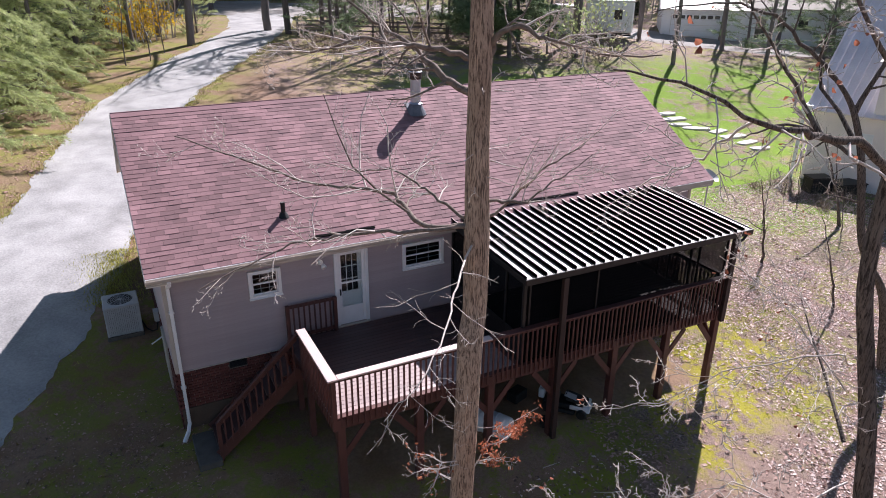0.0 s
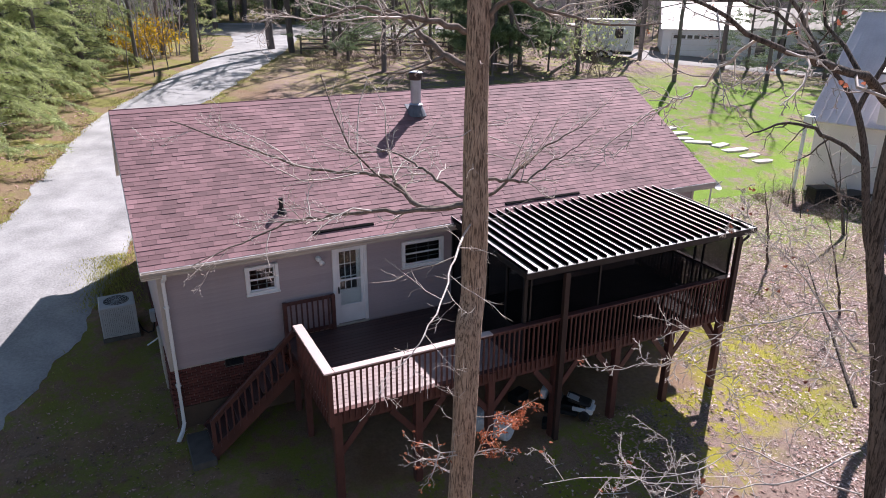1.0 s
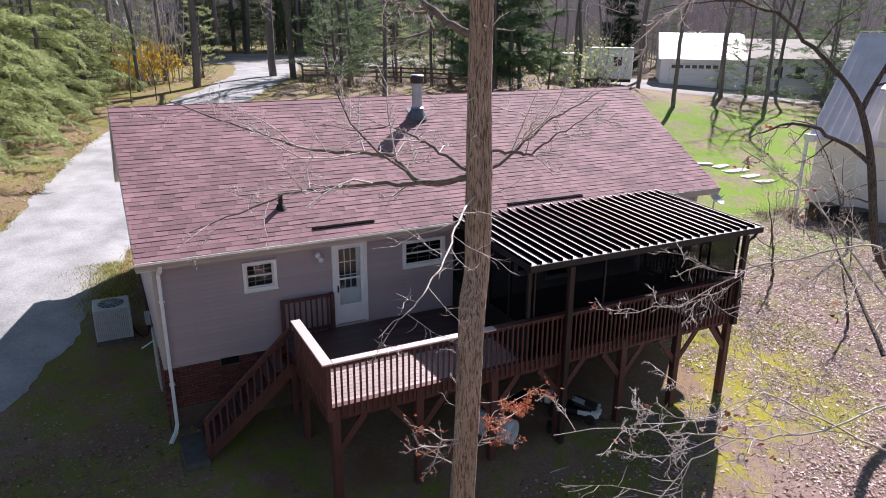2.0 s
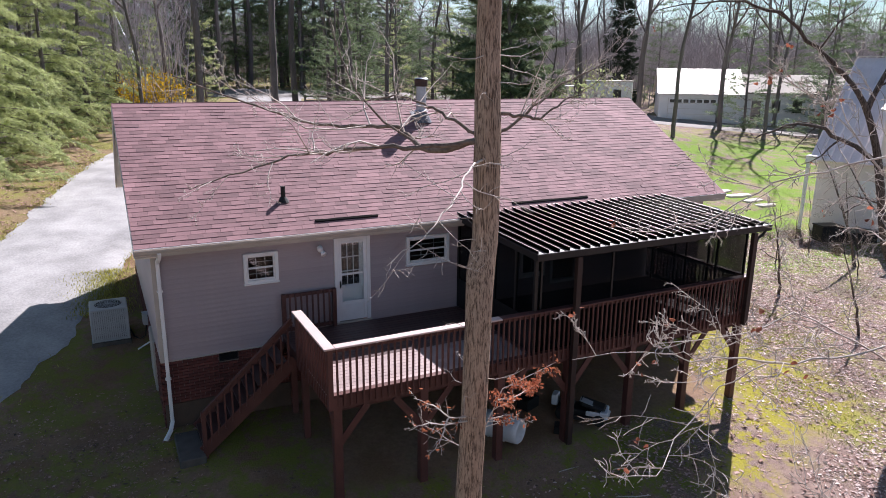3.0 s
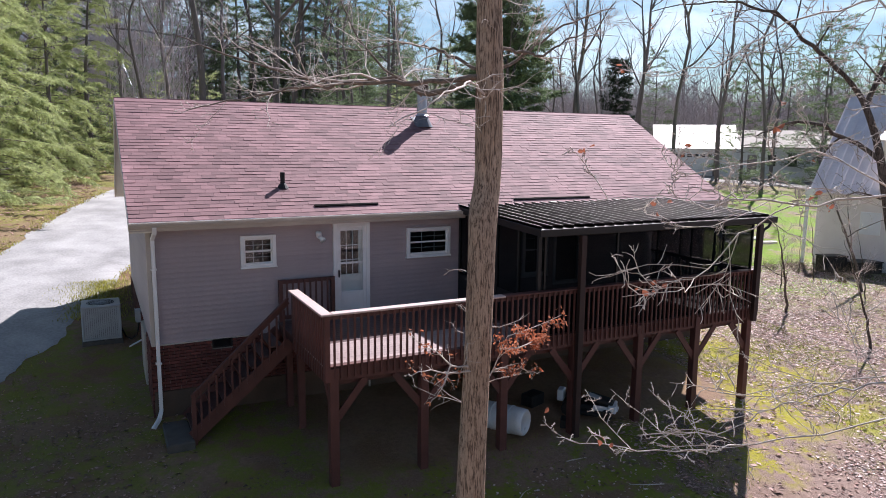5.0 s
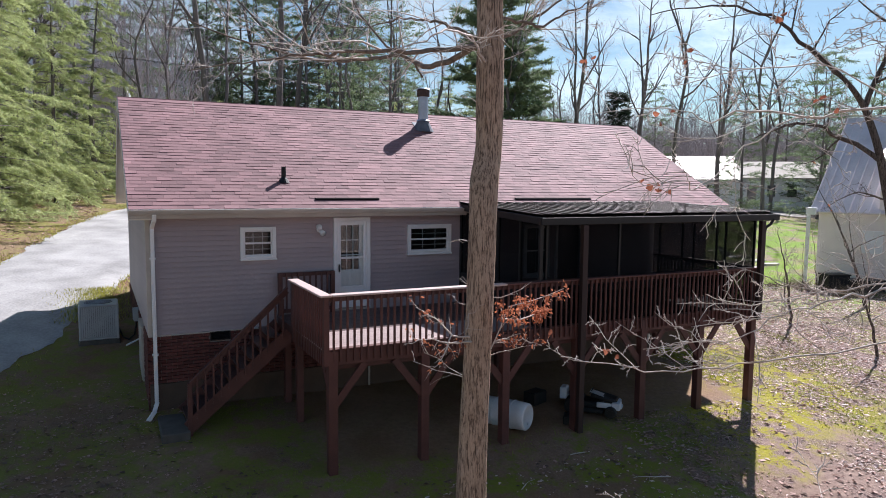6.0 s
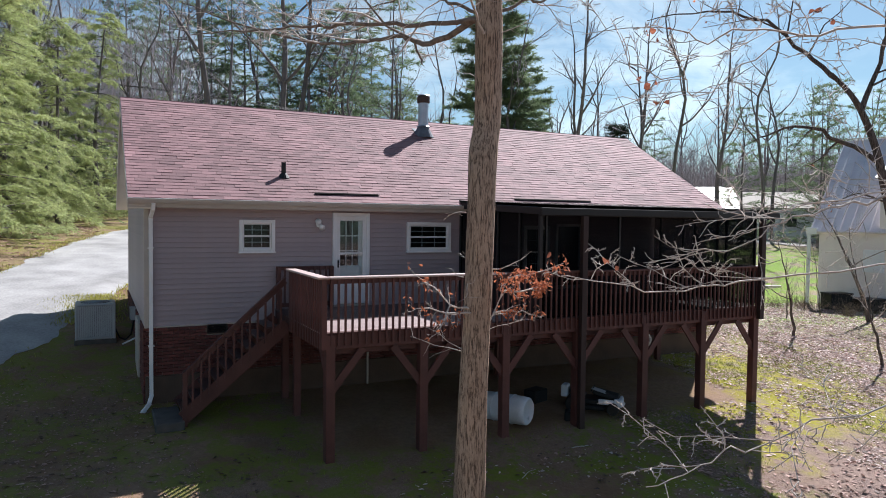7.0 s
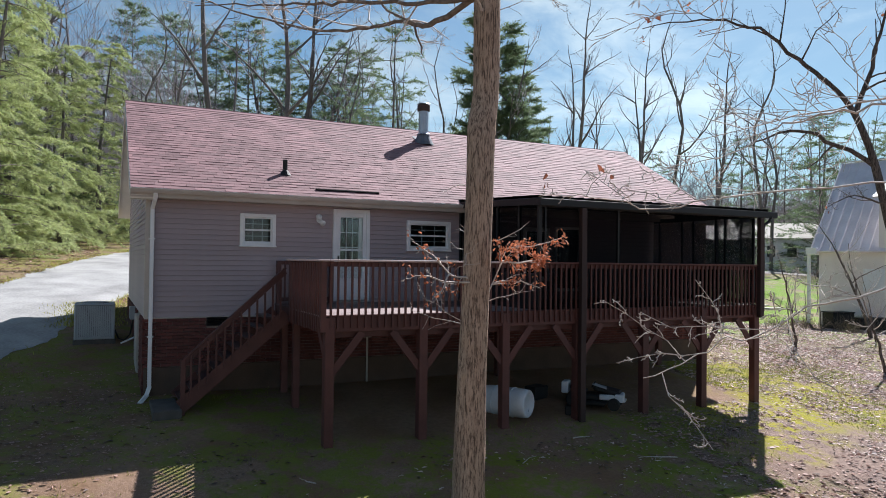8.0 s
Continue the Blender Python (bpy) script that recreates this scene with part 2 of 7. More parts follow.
# ---- mesh helpers ----
class MB:
    """Collects faces of one mesh."""

    def __init__(self):
        self.v, self.f = [], []

    def poly(self, *pts):
        n = len(self.v)
        self.v.extend(tuple(p) for p in pts)
        self.f.append(tuple(range(n, n + len(pts))))
        return self

    def box(self, x0, y0, z0, x1, y1, z1, c=0.0, m=None):
        """A box, with its edges chamfered by c, moved by m."""
        if c <= 0:
            pts = [(x, y, z) for z in (z0, z1) for y in (y0, y1) for x in (x0, x1)]
            fs = [(0, 2, 3, 1), (4, 5, 7, 6), (0, 1, 5, 4), (2, 6, 7, 3), (0, 4, 6, 2), (1, 3, 7, 5)]
        else:
            c = min(c, 0.45 * min(abs(x1 - x0), abs(y1 - y0), abs(z1 - z0)))
            X, Y, Z = (x0, x1), (y0, y1), (z0, z1)
            s = (1, -1)
            pts, idx = [], {}
            for i in (0, 1):
                for j in (0, 1):
                    for k in (0, 1):
                        for a in (0, 1, 2):
                            p = [X[i] + s[i] * c, Y[j] + s[j] * c, Z[k] + s[k] * c]
                            p[a] = (X[i], Y[j], Z[k])[a]
                            idx[i, j, k, a] = len(pts)
                            pts.append(tuple(p))
            fs = []
            for a in (0, 1, 2):
                b, d = [q for q in (0, 1, 2) if q != a]
                for e in (0, 1):
                    loop = []
                    for u, w in ((0, 0), (1, 0), (1, 1), (0, 1)):
                        key = [0, 0, 0]
                        key[a], key[b], key[d] = e, u, w
                        loop.append(idx[(*key, a)])
                    fs.append(tuple(loop))
            for a in (0, 1, 2):           # edges along a
                b, d = [q for q in (0, 1, 2) if q != a]
                for u in (0, 1):
                    for w in (0, 1):
                        k0, k1 = [0, 0, 0], [0, 0, 0]
                        k0[a], k1[a] = 0, 1
                        k0[b] = k1[b] = u
                        k0[d] = k1[d] = w
                        fs.append((idx[(*k0, b)], idx[(*k1, b)], idx[(*k1, d)], idx[(*k0, d)]))
            for i in (0, 1):
                for j in (0, 1):
                    for k in (0, 1):
                        fs.append((idx[i, j, k, 0], idx[i, j, k, 1], idx[i, j, k, 2]))
        if m is not None:
            pts = [tuple(m @ Vector(p)) for p in pts]
        n = len(self.v)
        self.v.extend(pts)
        self.f.extend(tuple(q + n for q in f) for f in fs)
        return self

    def beam(self, p, q, w, h, c=0.0, up=(0, 0, 1)):
        """A squared bar from p to q; w across, h along up."""
        p, q = Vector(p), Vector(q)
        d = (q - p)
        L = d.length
        d.normalize()
        side = Vector(up).cross(d)
        if side.length < 1e-4:
            side = Vector((1, 0, 0)).cross(d)
        side.normalize()
        u = d.cross(side)
        m = Matrix(((d.x, side.x, u.x, p.x), (d.y, side.y, u.y, p.y), (d.z, side.z, u.z, p.z), (0, 0, 0, 1)))
        return self.box(0, -w / 2, -h / 2, L, w / 2, h / 2, c, m)

    def tube(self, pts, radii, n=8, caps=True):
        """A round bar through pts."""
        pts = [Vector(p) for p in pts]
        base = len(self.v)
        ref = None
        for i, p in enumerate(pts):
            d = (pts[min(i + 1, len(pts) - 1)] - pts[max(i - 1, 0)])
            if d.length < 1e-9:
                d = Vector((0, 0, 1))
            d.normalize()
            if ref is None:
                ref = Vector((1, 0, 0)) if abs(d.x) < 0.8 else Vector((0, 1, 0))
            a = (ref - d * ref.dot(d)).normalized()
            ref = a
            b = d.cross(a)
            r = radii[i] if hasattr(radii, "__len__") else radii
            for k in range(n):
                an = 2 * math.pi * k / n
                self.v.append(tuple(p + (a * math.cos(an) + b * math.sin(an)) * r))
        for i in range(len(pts) - 1):
            for k in range(n):
                k2 = (k + 1) % n
                self.f.append((base + i * n + k, base + i * n + k2, base + (i + 1) * n + k2, base + (i + 1) * n + k))
        if caps:
            self.f.append(tuple(base + k for k in reversed(range(n))))
            self.f.append(tuple(base + (len(pts) - 1) * n + k for k in range(n)))
        return self

    def mesh(self, name, material, smooth=False):
        me = bpy.data.meshes.new(name)
        me.from_pydata(self.v, [], self.f)
        if smooth:
            me.polygons.foreach_set("use_smooth", [True] * len(me.polygons))
        me.materials.append(material)
        me.update()
        return me


def part(name, mb, material, parent, label="", smooth=False, at=None):
    """One mesh object under a thing or part. mb: an MB, or a mesh to share."""
    me = mb.mesh(name, material, smooth) if isinstance(mb, MB) else mb
    ob = new(name, me)
    ob.parent = parent
    if at is not None:
        ob.location = at
    if label:
        ob["label"] = label
    return ob


def thing(name, label, category, group="", kind="", at=(0, 0, 0)):
    ob = new(name)
    ob.location = at
    return tagged(ob, label, category, group, kind)


def solid(name, mb, material, label, category, group="", kind="", smooth=False, at=None):
    ob = new(name, mb.mesh(name, material, smooth))
    if at is not None:
        ob.location = at
    return tagged(ob, label, category, group, kind)


# ---- the ground ----
def sstep(a, b, x):
    t = max(0.0, min(1.0, (x - a) / (b - a)))
    return t * t * (3 - 2 * t)


FALL_Y = (-60, -20, -7.3, -4, -1.3, 0, 4, 8, 19, 44, 80, 200, 700)
FALL_Z = (-9, -4.4, -2.6, -2.12, -1.74, -1.62, -0.95, -0.35, 0.78, 2.65, 3.6, 5.5, 9.0)


def lie(x, y):
    """Height of the ground: it falls from the back of the plot to the front, with a dip beside the far gable."""
    z = (float(np.interp(y - 1.2, FALL_Y, FALL_Z)) + float(np.interp(y, FALL_Y, FALL_Z)) + float(np.interp(y + 1.2, FALL_Y, FALL_Z))) / 3
    dip = sstep(9, 31, x) * (0.22 + 0.78 * sstep(0, 8, y)) * (1 - sstep(17, 32, y))
    z -= 1.3 * dip
    z -= 1.25 * sstep(42, 50, x) * sstep(17, 32, y) * (1 - sstep(48, 75, y))
    z += 0.035 * noise.noise((x * 0.45, y * 0.45, 3.1)) + 0.015 * noise.noise((x * 1.7, y * 1.7, 7.7))
    z += 0.18 * noise.noise((x * 0.03, y * 0.03, 1.3)) * sstep(40, 90, math.hypot(x, y))
    return z


def ground_mat():
    """Leaf litter, bare red-brown soil, moss and lawn, each where it grows on the plot."""
    m = bpy.data.materials.new("yard_ground")
    m.use_nodes = True
    nt = m.node_tree
    N, L = nt.nodes.new, nt.links.new
    b = nt.nodes["Principled BSDF"]
    b.inputs["Roughness"].default_value = 0.95
    b.inputs["Specular IOR Level"].default_value = 0.15
    tc = N("ShaderNodeTexCoord").outputs["Object"]

    def noise_tex(scale, detail=4, off=0.0, rough=0.55):
        mp = N("ShaderNodeMapping")
        mp.inputs["Location"].default_value = (off, off * 0.7, 0)
        L(tc, mp.inputs[0])
        n = N("ShaderNodeTexNoise")
        n.inputs["Scale"].default_value, n.inputs["Detail"].default_value, n.inputs["Roughness"].default_value = scale, detail, rough
        L(mp.outputs[0], n.inputs[0])
        return n.outputs["Fac"]

    def rng(v, a, b_, c=0.0, d=1.0):
        r = N("ShaderNodeMapRange")
        r.interpolation_type = "SMOOTHSTEP"
        r.inputs[1].default_value, r.inputs[2].default_value, r.inputs[3].default_value, r.inputs[4].default_value = a, b_, c, d
        L(v, r.inputs[0])
        return r.outputs[0]

    def mth(op, a, c):
        n = N("ShaderNodeMath")
        n.operation = op
        for i, v in enumerate((a, c)):
            if isinstance(v, (int, float)):
                n.inputs[i].default_value = v
            else:
                L(v, n.inputs[i])
        return n.outputs[0]

    def mixc(f, a, c):
        n = N("ShaderNodeMix")
        n.data_type = "RGBA"
        if isinstance(f, (int, float)):
            n.inputs[0].default_value = f
        else:
            L(f, n.inputs[0])
        for i, v in ((6, a), (7, c)):
            if isinstance(v, tuple):
                n.inputs[i].default_value = (*v, 1)
            else:
                L(v, n.inputs[i])
        return n.outputs[2]

    sep = N("ShaderNodeSeparateXYZ")
    L(tc, sep.inputs[0])
    x, y = sep.outputs[0], sep.outputs[1]
    soil = mixc(noise_tex(9), (0.165, 0.103, 0.068), (0.37, 0.245, 0.160))
    soil = mixc(rng(noise_tex(0.5, 5, 17.0), 0.42, 0.58), soil, mixc(noise_tex(18), (0.145, 0.085, 0.050), (0.285, 0.180, 0.108)))
    sand = mixc(noise_tex(7, 5, 6.5), (0.16, 0.108, 0.086), (0.42, 0.31, 0.26))
    litter_spot = noise_tex(26, 3, 4.0, 0.7)
    litter = mixc(rng(litter_spot, 0.38, 0.62), (0.085, 0.05, 0.042), (0.31, 0.225, 0.195))
    litter = mixc(rng(noise_tex(55, 2, 9.0), 0.55, 0.7), litter, (0.55, 0.46, 0.43))
    open_side = rng(x, 8.0, 12.0)
    base = mixc(open_side, soil, sand)
    drift = rng(noise_tex(0.7, 5, 2.0, 0.65), 0.42, 0.56)
    drift = mth("MAXIMUM", drift, mth("MULTIPLY", rng(mth("ADD", x, mth("MULTIPLY", noise_tex(0.5, 4, 8.0), 5.0)), 18.5, 21.0), 0.8))
    col = mixc(mth("MULTIPLY", drift, rng(x, 7.0, 13.0, 0.22, 0.9)), base, litter)
    # bright moss on the sunny strip beside the deck, painted duller where shade falls
    moss_c = mixc(noise_tex(14, 4, 5.0), (0.20, 0.195, 0.016), (0.47, 0.42, 0.04))
    wob = mth("MULTIPLY", mth("SUBTRACT", noise_tex(0.45, 5, 12.0, 0.65), 0.5), 7.0)
    band = mth("MULTIPLY", rng(mth("ADD", x, wob), 19.0, 15.5), rng(mth("ADD", y, mth("MULTIPLY", wob, 0.6)), -6.6, -5.6))
    band = mth("MULTIPLY", mth("MULTIPLY", band, rng(x, 9.5, 11.5)), rng(y, 3.5, -1.0, 0.25, 1.0))
    tuft = mth("MULTIPLY", rng(noise_tex(1.6, 6, 21.0, 0.75), 0.42, 0.55), rng(noise_tex(7.0, 5, 41.0, 0.75), 0.30, 0.50, 0.45, 1.0))
    col = mixc(mth("MULTIPLY", mth("MULTIPLY", band, tuft), 0.95), col, moss_c)
    thin_green = mth("MULTIPLY", mth("MULTIPLY", rng(noise_tex(0.9, 6, 33.0, 0.75), 0.47, 0.58), rng(x, 12.0, 15.0)), rng(y, -9.5, -6.0))
    col = mixc(mth("MULTIPLY", thin_green, 0.62), col, (0.27, 0.28, 0.06))
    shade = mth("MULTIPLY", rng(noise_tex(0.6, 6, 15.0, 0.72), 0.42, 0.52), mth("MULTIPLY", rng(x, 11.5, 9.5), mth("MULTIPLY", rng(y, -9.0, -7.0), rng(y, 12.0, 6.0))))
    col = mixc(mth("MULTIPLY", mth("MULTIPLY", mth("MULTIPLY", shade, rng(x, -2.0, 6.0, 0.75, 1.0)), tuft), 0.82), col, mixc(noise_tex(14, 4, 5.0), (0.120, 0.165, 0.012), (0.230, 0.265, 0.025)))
    straw = mth("MULTIPLY", mth("MULTIPLY", rng(mth("SUBTRACT", x, mth("MULTIPLY", y, 0.45)), -4.0, -7.5), rng(y, 6.0, 10.0)), rng(noise_tex(0.7, 5, 31.0), 0.30, 0.52))
    col = mixc(mth("MULTIPLY", straw, 0.75), col, mixc(noise_tex(11, 4, 8.0), (0.13, 0.088, 0.05), (0.36, 0.285, 0.155)))
    verge = mth("MULTIPLY", mth("MULTIPLY", rng(mth("SUBTRACT", x, mth("MULTIPLY", y, 0.45)), -4.0, -7.5), rng(y, 4.0, 8.0)), rng(noise_tex(0.5, 6, 51.0, 0.75), 0.45, 0.57))
    col = mixc(mth("MULTIPLY", verge, 0.8), col, mixc(noise_tex(13, 4, 5.0), (0.12, 0.14, 0.03), (0.30, 0.29, 0.07)))
    # lawn beyond the far gable
    lawn_c = mixc(noise_tex(6, 5, 1.0), (0.09, 0.19, 0.010), (0.22, 0.35, 0.03))
    lawn = mth("MULTIPLY", mth("MULTIPLY", rng(x, 15.0, 20.0), rng(x, 62.0, 52.0)), mth("MULTIPLY", rng(mth("ADD", y, wob), -1.0, 5.0), rng(y, 31.0, 25.0)))
    lawn = mth("MULTIPLY", lawn, rng(noise_tex(0.45, 6, 6.0, 0.75), 0.40, 0.54))
    col = mixc(mth("MULTIPLY", lawn, 0.9), col, lawn_c)
    dry = mth("MULTIPLY", mth("MULTIPLY", rng(x, 2.0, 3.4), rng(x, 13.8, 12.6)), mth("MULTIPLY", rng(mth("ADD", y, mth("MULTIPLY", wob, 0.12)), -3.9, -3.2), rng(y, 1.0, 0.4)))
    col = mixc(mth("MULTIPLY", dry, 0.92), col, soil)
    L(col, b.inputs["Base Color"])
    bp = N("ShaderNodeBump")
    bp.inputs["Strength"].default_value, bp.inputs["Distance"].default_value = 0.6, 0.025
    L(mth("ADD", litter_spot, noise_tex(90, 2)), bp.inputs["Height"])
    L(bp.outputs[0], b.inputs["Normal"])
    return m


def spread(lo, hi, c, near, step, grow):
    """Grid lines: even steps round c, growing outwards."""
    out = [c]
    for sgn, end in ((1, hi), (-1, lo)):
        v, s = c, step
        while (v < end) if sgn > 0 else (v > end):
            if abs(v - c) > near:
                s *= grow
            v += sgn * s
            out.append(v)
    return sorted(out)


M_GROUND = ground_mat()
gx = spread(-700, 700, 10.0, 22, 0.35, 1.07)
gy = spread(-300, 900, 2.0, 14, 0.35, 1.07)
gb = MB()
for yy in gy:
    for xx in gx:
        gb.v.append((xx, yy, lie(xx, yy)))
nx = len(gx)
for j in range(len(gy) - 1):
    for i in range(nx - 1):
        gb.f.append((j * nx + i, j * nx + i + 1, (j + 1) * nx + i + 1, (j + 1) * nx + i))
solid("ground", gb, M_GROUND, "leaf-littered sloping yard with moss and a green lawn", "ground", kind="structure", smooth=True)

# gravel drive: passes the near gable and climbs away to the road
M_GRAVEL = mat("pale_gravel", (0.46, 0.455, 0.445), (0.225, 0.222, 0.218), rough=0.95, scale=0.7, fine=15, amount=1.0, bump=0.8, dist=0.02, spec=0.2)
DRIVE = ((-14.0, -6.0, 3.2), (-9.0, 1.0, 4.2), (-4.9, 6.5, 3.3), (-2.4, 11.5, 2.45), (-1.0, 16.5, 2.4), (0.3, 22.0, 2.4), (2.2, 27.5, 2.3), (5.5, 34.0, 2.4), (10.0, 42.0, 2.4), (13.5, 50.0, 2.6), (16.0, 60.0, 3.2), (17.0, 75.0, 3.5))


def along(rows, n):
    """n points of a smooth line through rows."""
    a = np.array(rows, float)
    out = []
    for k in range(n):
        u = k / (n - 1) * (len(a) - 1)
        i = min(int(u), len(a) - 2)
        f = u - i
        p0, p1, p2, p3 = a[max(i - 1, 0)], a[i], a[i + 1], a[min(i + 2, len(a) - 1)]
        out.append(0.5 * (2 * p1 + (p2 - p0) * f + (2 * p0 - 5 * p1 + 4 * p2 - p3) * f * f + (3 * p1 - p0 - 3 * p2 + p3) * f ** 3))
    return out


def ribbon(rows, n, across, lift, ragged):
    mb = MB()
    pts = along(rows, n)
    for k, p in enumerate(pts):
        q = pts[min(k + 1, n - 1)] - pts[max(k - 1, 0)]
        side = Vector((-q[1], q[0], 0)).normalized()
        for i in range(across + 1):
            s = 2 * i / across - 1
            w = p[2] * (1 + ragged * (noise.noise((k * 0.12, s * 3, 5.5)) + 0.3 * noise.noise((k * 0.5, s * 3, 8.5))) * abs(s))
            x, y = p[0] + side.x * s * w, p[1] + side.y * s * w
            edge = sstep(0.6, 1.0, abs(s))
            mb.v.append((x, y, lie(x, y) + lift * (1 - 0.75 * edge)))
    for k in range(n - 1):
        for i in range(across):
            a = k * (across + 1) + i
            mb.f.append((a, a + 1, a + across + 2, a + across + 1))
    return mb


solid("road", ribbon(DRIVE, 520, 60, 0.05, 0.10), M_GRAVEL, "pale grey gravel driveway curving uphill past the house", "driveway", kind="structure", smooth=True)
M_ROADFAR = mat("pale_road", (0.34, 0.32, 0.30), (0.22, 0.205, 0.19), rough=0.95, scale=0.6, fine=15, bump=0.3)
solid("road_far", ribbon(((5, 72, 6.0), (25, 62, 7.0), (45, 55, 5.0), (52, 42, 3.5), (60, 33, 3.0), (75, 24, 2.5)), 120, 12, 0.07, 0.1), M_ROADFAR, "pale gravel lane in front of the neighbouring house", "road", kind="structure", smooth=True)

# ---- the house ----
LX, DY, RY = 15.56, 8.55, 4.275
EAVE_Y, EAVE_Z, SLOPE = -0.34, 2.636, 0.5743
HX = -0.22               # the near gable's face
RX0, RX1 = -0.53, 16.09
house = thing("house", "single-storey taupe vinyl-sided house with brown shingle roof and brick base", "house")


def roof_z(y):
    return EAVE_Z + (min(y, 2 * RY - y) - EAVE_Y) * SLOPE


OPEN = [(1.665, 2.425, 1.515, 2.215), (3.745, 4.635, 0.285, 2.403), (5.597, 6.77, 1.492, 2.205),
        (8.95, 9.75, 0.75, 2.15), (9.95, 10.85, 0.45, 2.2)]


def wall_with(openings, length, z0, z1, t):
    """A wall slab along x with openings through it, thickness t behind y = 0."""
    mb = MB()
    xs = sorted({HX, length, *[o[0] for o in openings], *[o[1] for o in openings]})
    for a, b in zip(xs, xs[1:]):
        cut = sorted((o[2], o[3]) for o in openings if o[0] <= a + 1e-6 and o[1] >= b - 1e-6)
        lo = z0
        for c, d in cut:
            if c > lo:
                mb.box(a, 0.02, lo, b, t, c)
            lo = d
        mb.box(a, 0.02, lo, b, t, z1)
    return mb


part("wall", wall_with(OPEN, LX, 0.0, 2.45, 0.16), M_SIDING, house)
gable = MB()
for x0, x1 in ((HX + 0.02, HX + 0.16), (LX - 0.16, LX - 0.02)):
    ring = [(0.16, 0.0), (DY, 0.0), (DY, 2.5), (RY, roof_z(RY) - 0.2), (0.16, 2.5)]
    n = len(gable.v)
    gable.v.extend([(x0, y, z) for y, z in ring] + [(x1, y, z) for y, z in ring])
    gable.f.append(tuple(n + k for k in range(5)))
    gable.f.append(tuple(n + 9 - k for k in range(5)))
    for k in range(5):
        gable.f.append((n + k, n + (k + 1) % 5, n + 5 + (k + 1) % 5, n + 5 + k))
part("wall", gable, M_SIDING, house)
part("wall", MB().box(HX + 0.02, DY - 0.16, 0, LX - 0.02, DY, 2.45), M_SIDING, house)
part("floor_slab", MB().box(0.05, 0.05, -0.25, LX - 0.05, DY - 0.05, 0.18), M_INT, house)
part("inner_wall", MB().box(0.2, 3.6, 0.2, LX - 0.2, 3.7, 2.4), M_INT, house)
part("inner_ceiling", MB().box(0.2, 0.2, 2.4, LX - 0.2, DY - 0.2, 2.45), M_INT, house)

# lap siding, board by board
LAP = 0.108


def lap_mesh(length):
    """One clapboard: thick at the foot, with a shadowed lip."""
    mb = MB()
    prof = ((0.004, LAP + 0.012), (-0.008, LAP * 0.6), (-0.023, 0.004), (0.004, 0.0))
    for k, (a, b) in enumerate(((0, 1), (1, 2), (2, 3))):
        (y0, z0), (y1, z1) = prof[a], prof[b]
        mb.poly((0, y0, z0), (0, y1, z1), (length, y1, z1), (length, y0, z0))
    mb.poly(*[(0, y, z) for y, z in reversed(prof)])
    mb.poly(*[(length, y, z) for y, z in prof])
    return mb


z = 0.0
while z < 2.42:
    xs = [HX + 0.06]
    for a, b, c, d in OPEN:
        if c < z + LAP and d > z:
            xs += [a, b]
    xs.append(LX - 0.06)
    for a, b in zip(xs[::2], xs[1::2]):
        cuts = [a]
        while b - cuts[-1] > 4.6:
            cuts.append(cuts[-1] + random.uniform(2.8, 3.8))
        cuts.append(b)
        for c, d in zip(cuts, cuts[1:]):
            part("siding_board", lap_mesh(d - c - 0.002), M_SIDING, house, at=(c, 0.016, z))
    z += LAP
z = 0.0
while z < roof_z(RY) - 0.35:
    y1 = DY - 0.06 if z < 2.4 else 2 * RY - (EAVE_Y + (z + 0.22 - EAVE_Z) / SLOPE)
    y0 = 0.06 if z < 2.4 else EAVE_Y + (z + 0.22 - EAVE_Z) / SLOPE
    y0, y1 = max(y0, 0.06), min(y1, DY - 0.06)
    if y1 - y0 > 0.3:
        ob = part("siding_board", lap_mesh(y1 - y0), M_SIDING, house)
        ob.matrix_local = pose(HX + 0.016, y1, z, 0, 0, -90)
    z += LAP
for cx in (HX, LX):
    s = 1 if cx < 1 else -1
    part("corner_trim", MB().box(cx - 0.006 * s, -0.012, -0.01, cx + 0.085 * s, 0.02, 2.45, 0.003).box(cx - 0.006 * s, 0.012, -0.01, cx + 0.02 * s, 0.1, 2.45, 0.003), M_TRIMTAN, house)
part("starter_trim", MB().box(HX, -0.02, -0.03, LX, 0.015, 0.0, 0.004), M_TRIMTAN, house)

# foundation wall with brick face
part("foundation", MB().box(HX + 0.03, 0.04, -3.0, LX - 0.03, 0.22, 0.0).box(HX + 0.03, 0.2, -3.0, HX + 0.22, DY, 0.0).box(LX - 0.22, 0.2, -3.0, LX - 0.03, DY, 0.0).box(HX + 0.03, DY - 0.2, -3, LX - 0.03, DY, 0), M_MORTAR, house)

# roof deck, soffit and boards at its edges
SL = math.atan(SLOPE)
deck_th = 0.10
for s in (0, 1):
    mb = MB()
    ys = (EAVE_Y, RY) if s == 0 else (2 * RY - EAVE_Y, RY)
    zs = (EAVE_Z - 0.02, roof_z(RY) - 0.02)
    a = [(x, y, zz) for x in (RX0 + 0.02, RX1 - 0.02) for y, zz in zip(ys, zs)]
    bt = [(x, y, zz - deck_th) for x, y, zz in a]
    mb.v = a + bt
    mb.f = [(0, 2, 3, 1), (4, 5, 7, 6), (0, 4, 6, 2), (1, 3, 7, 5), (0, 1, 5, 4), (2, 6, 7, 3)]
    part("roof_deck", mb, M_FELT, house)
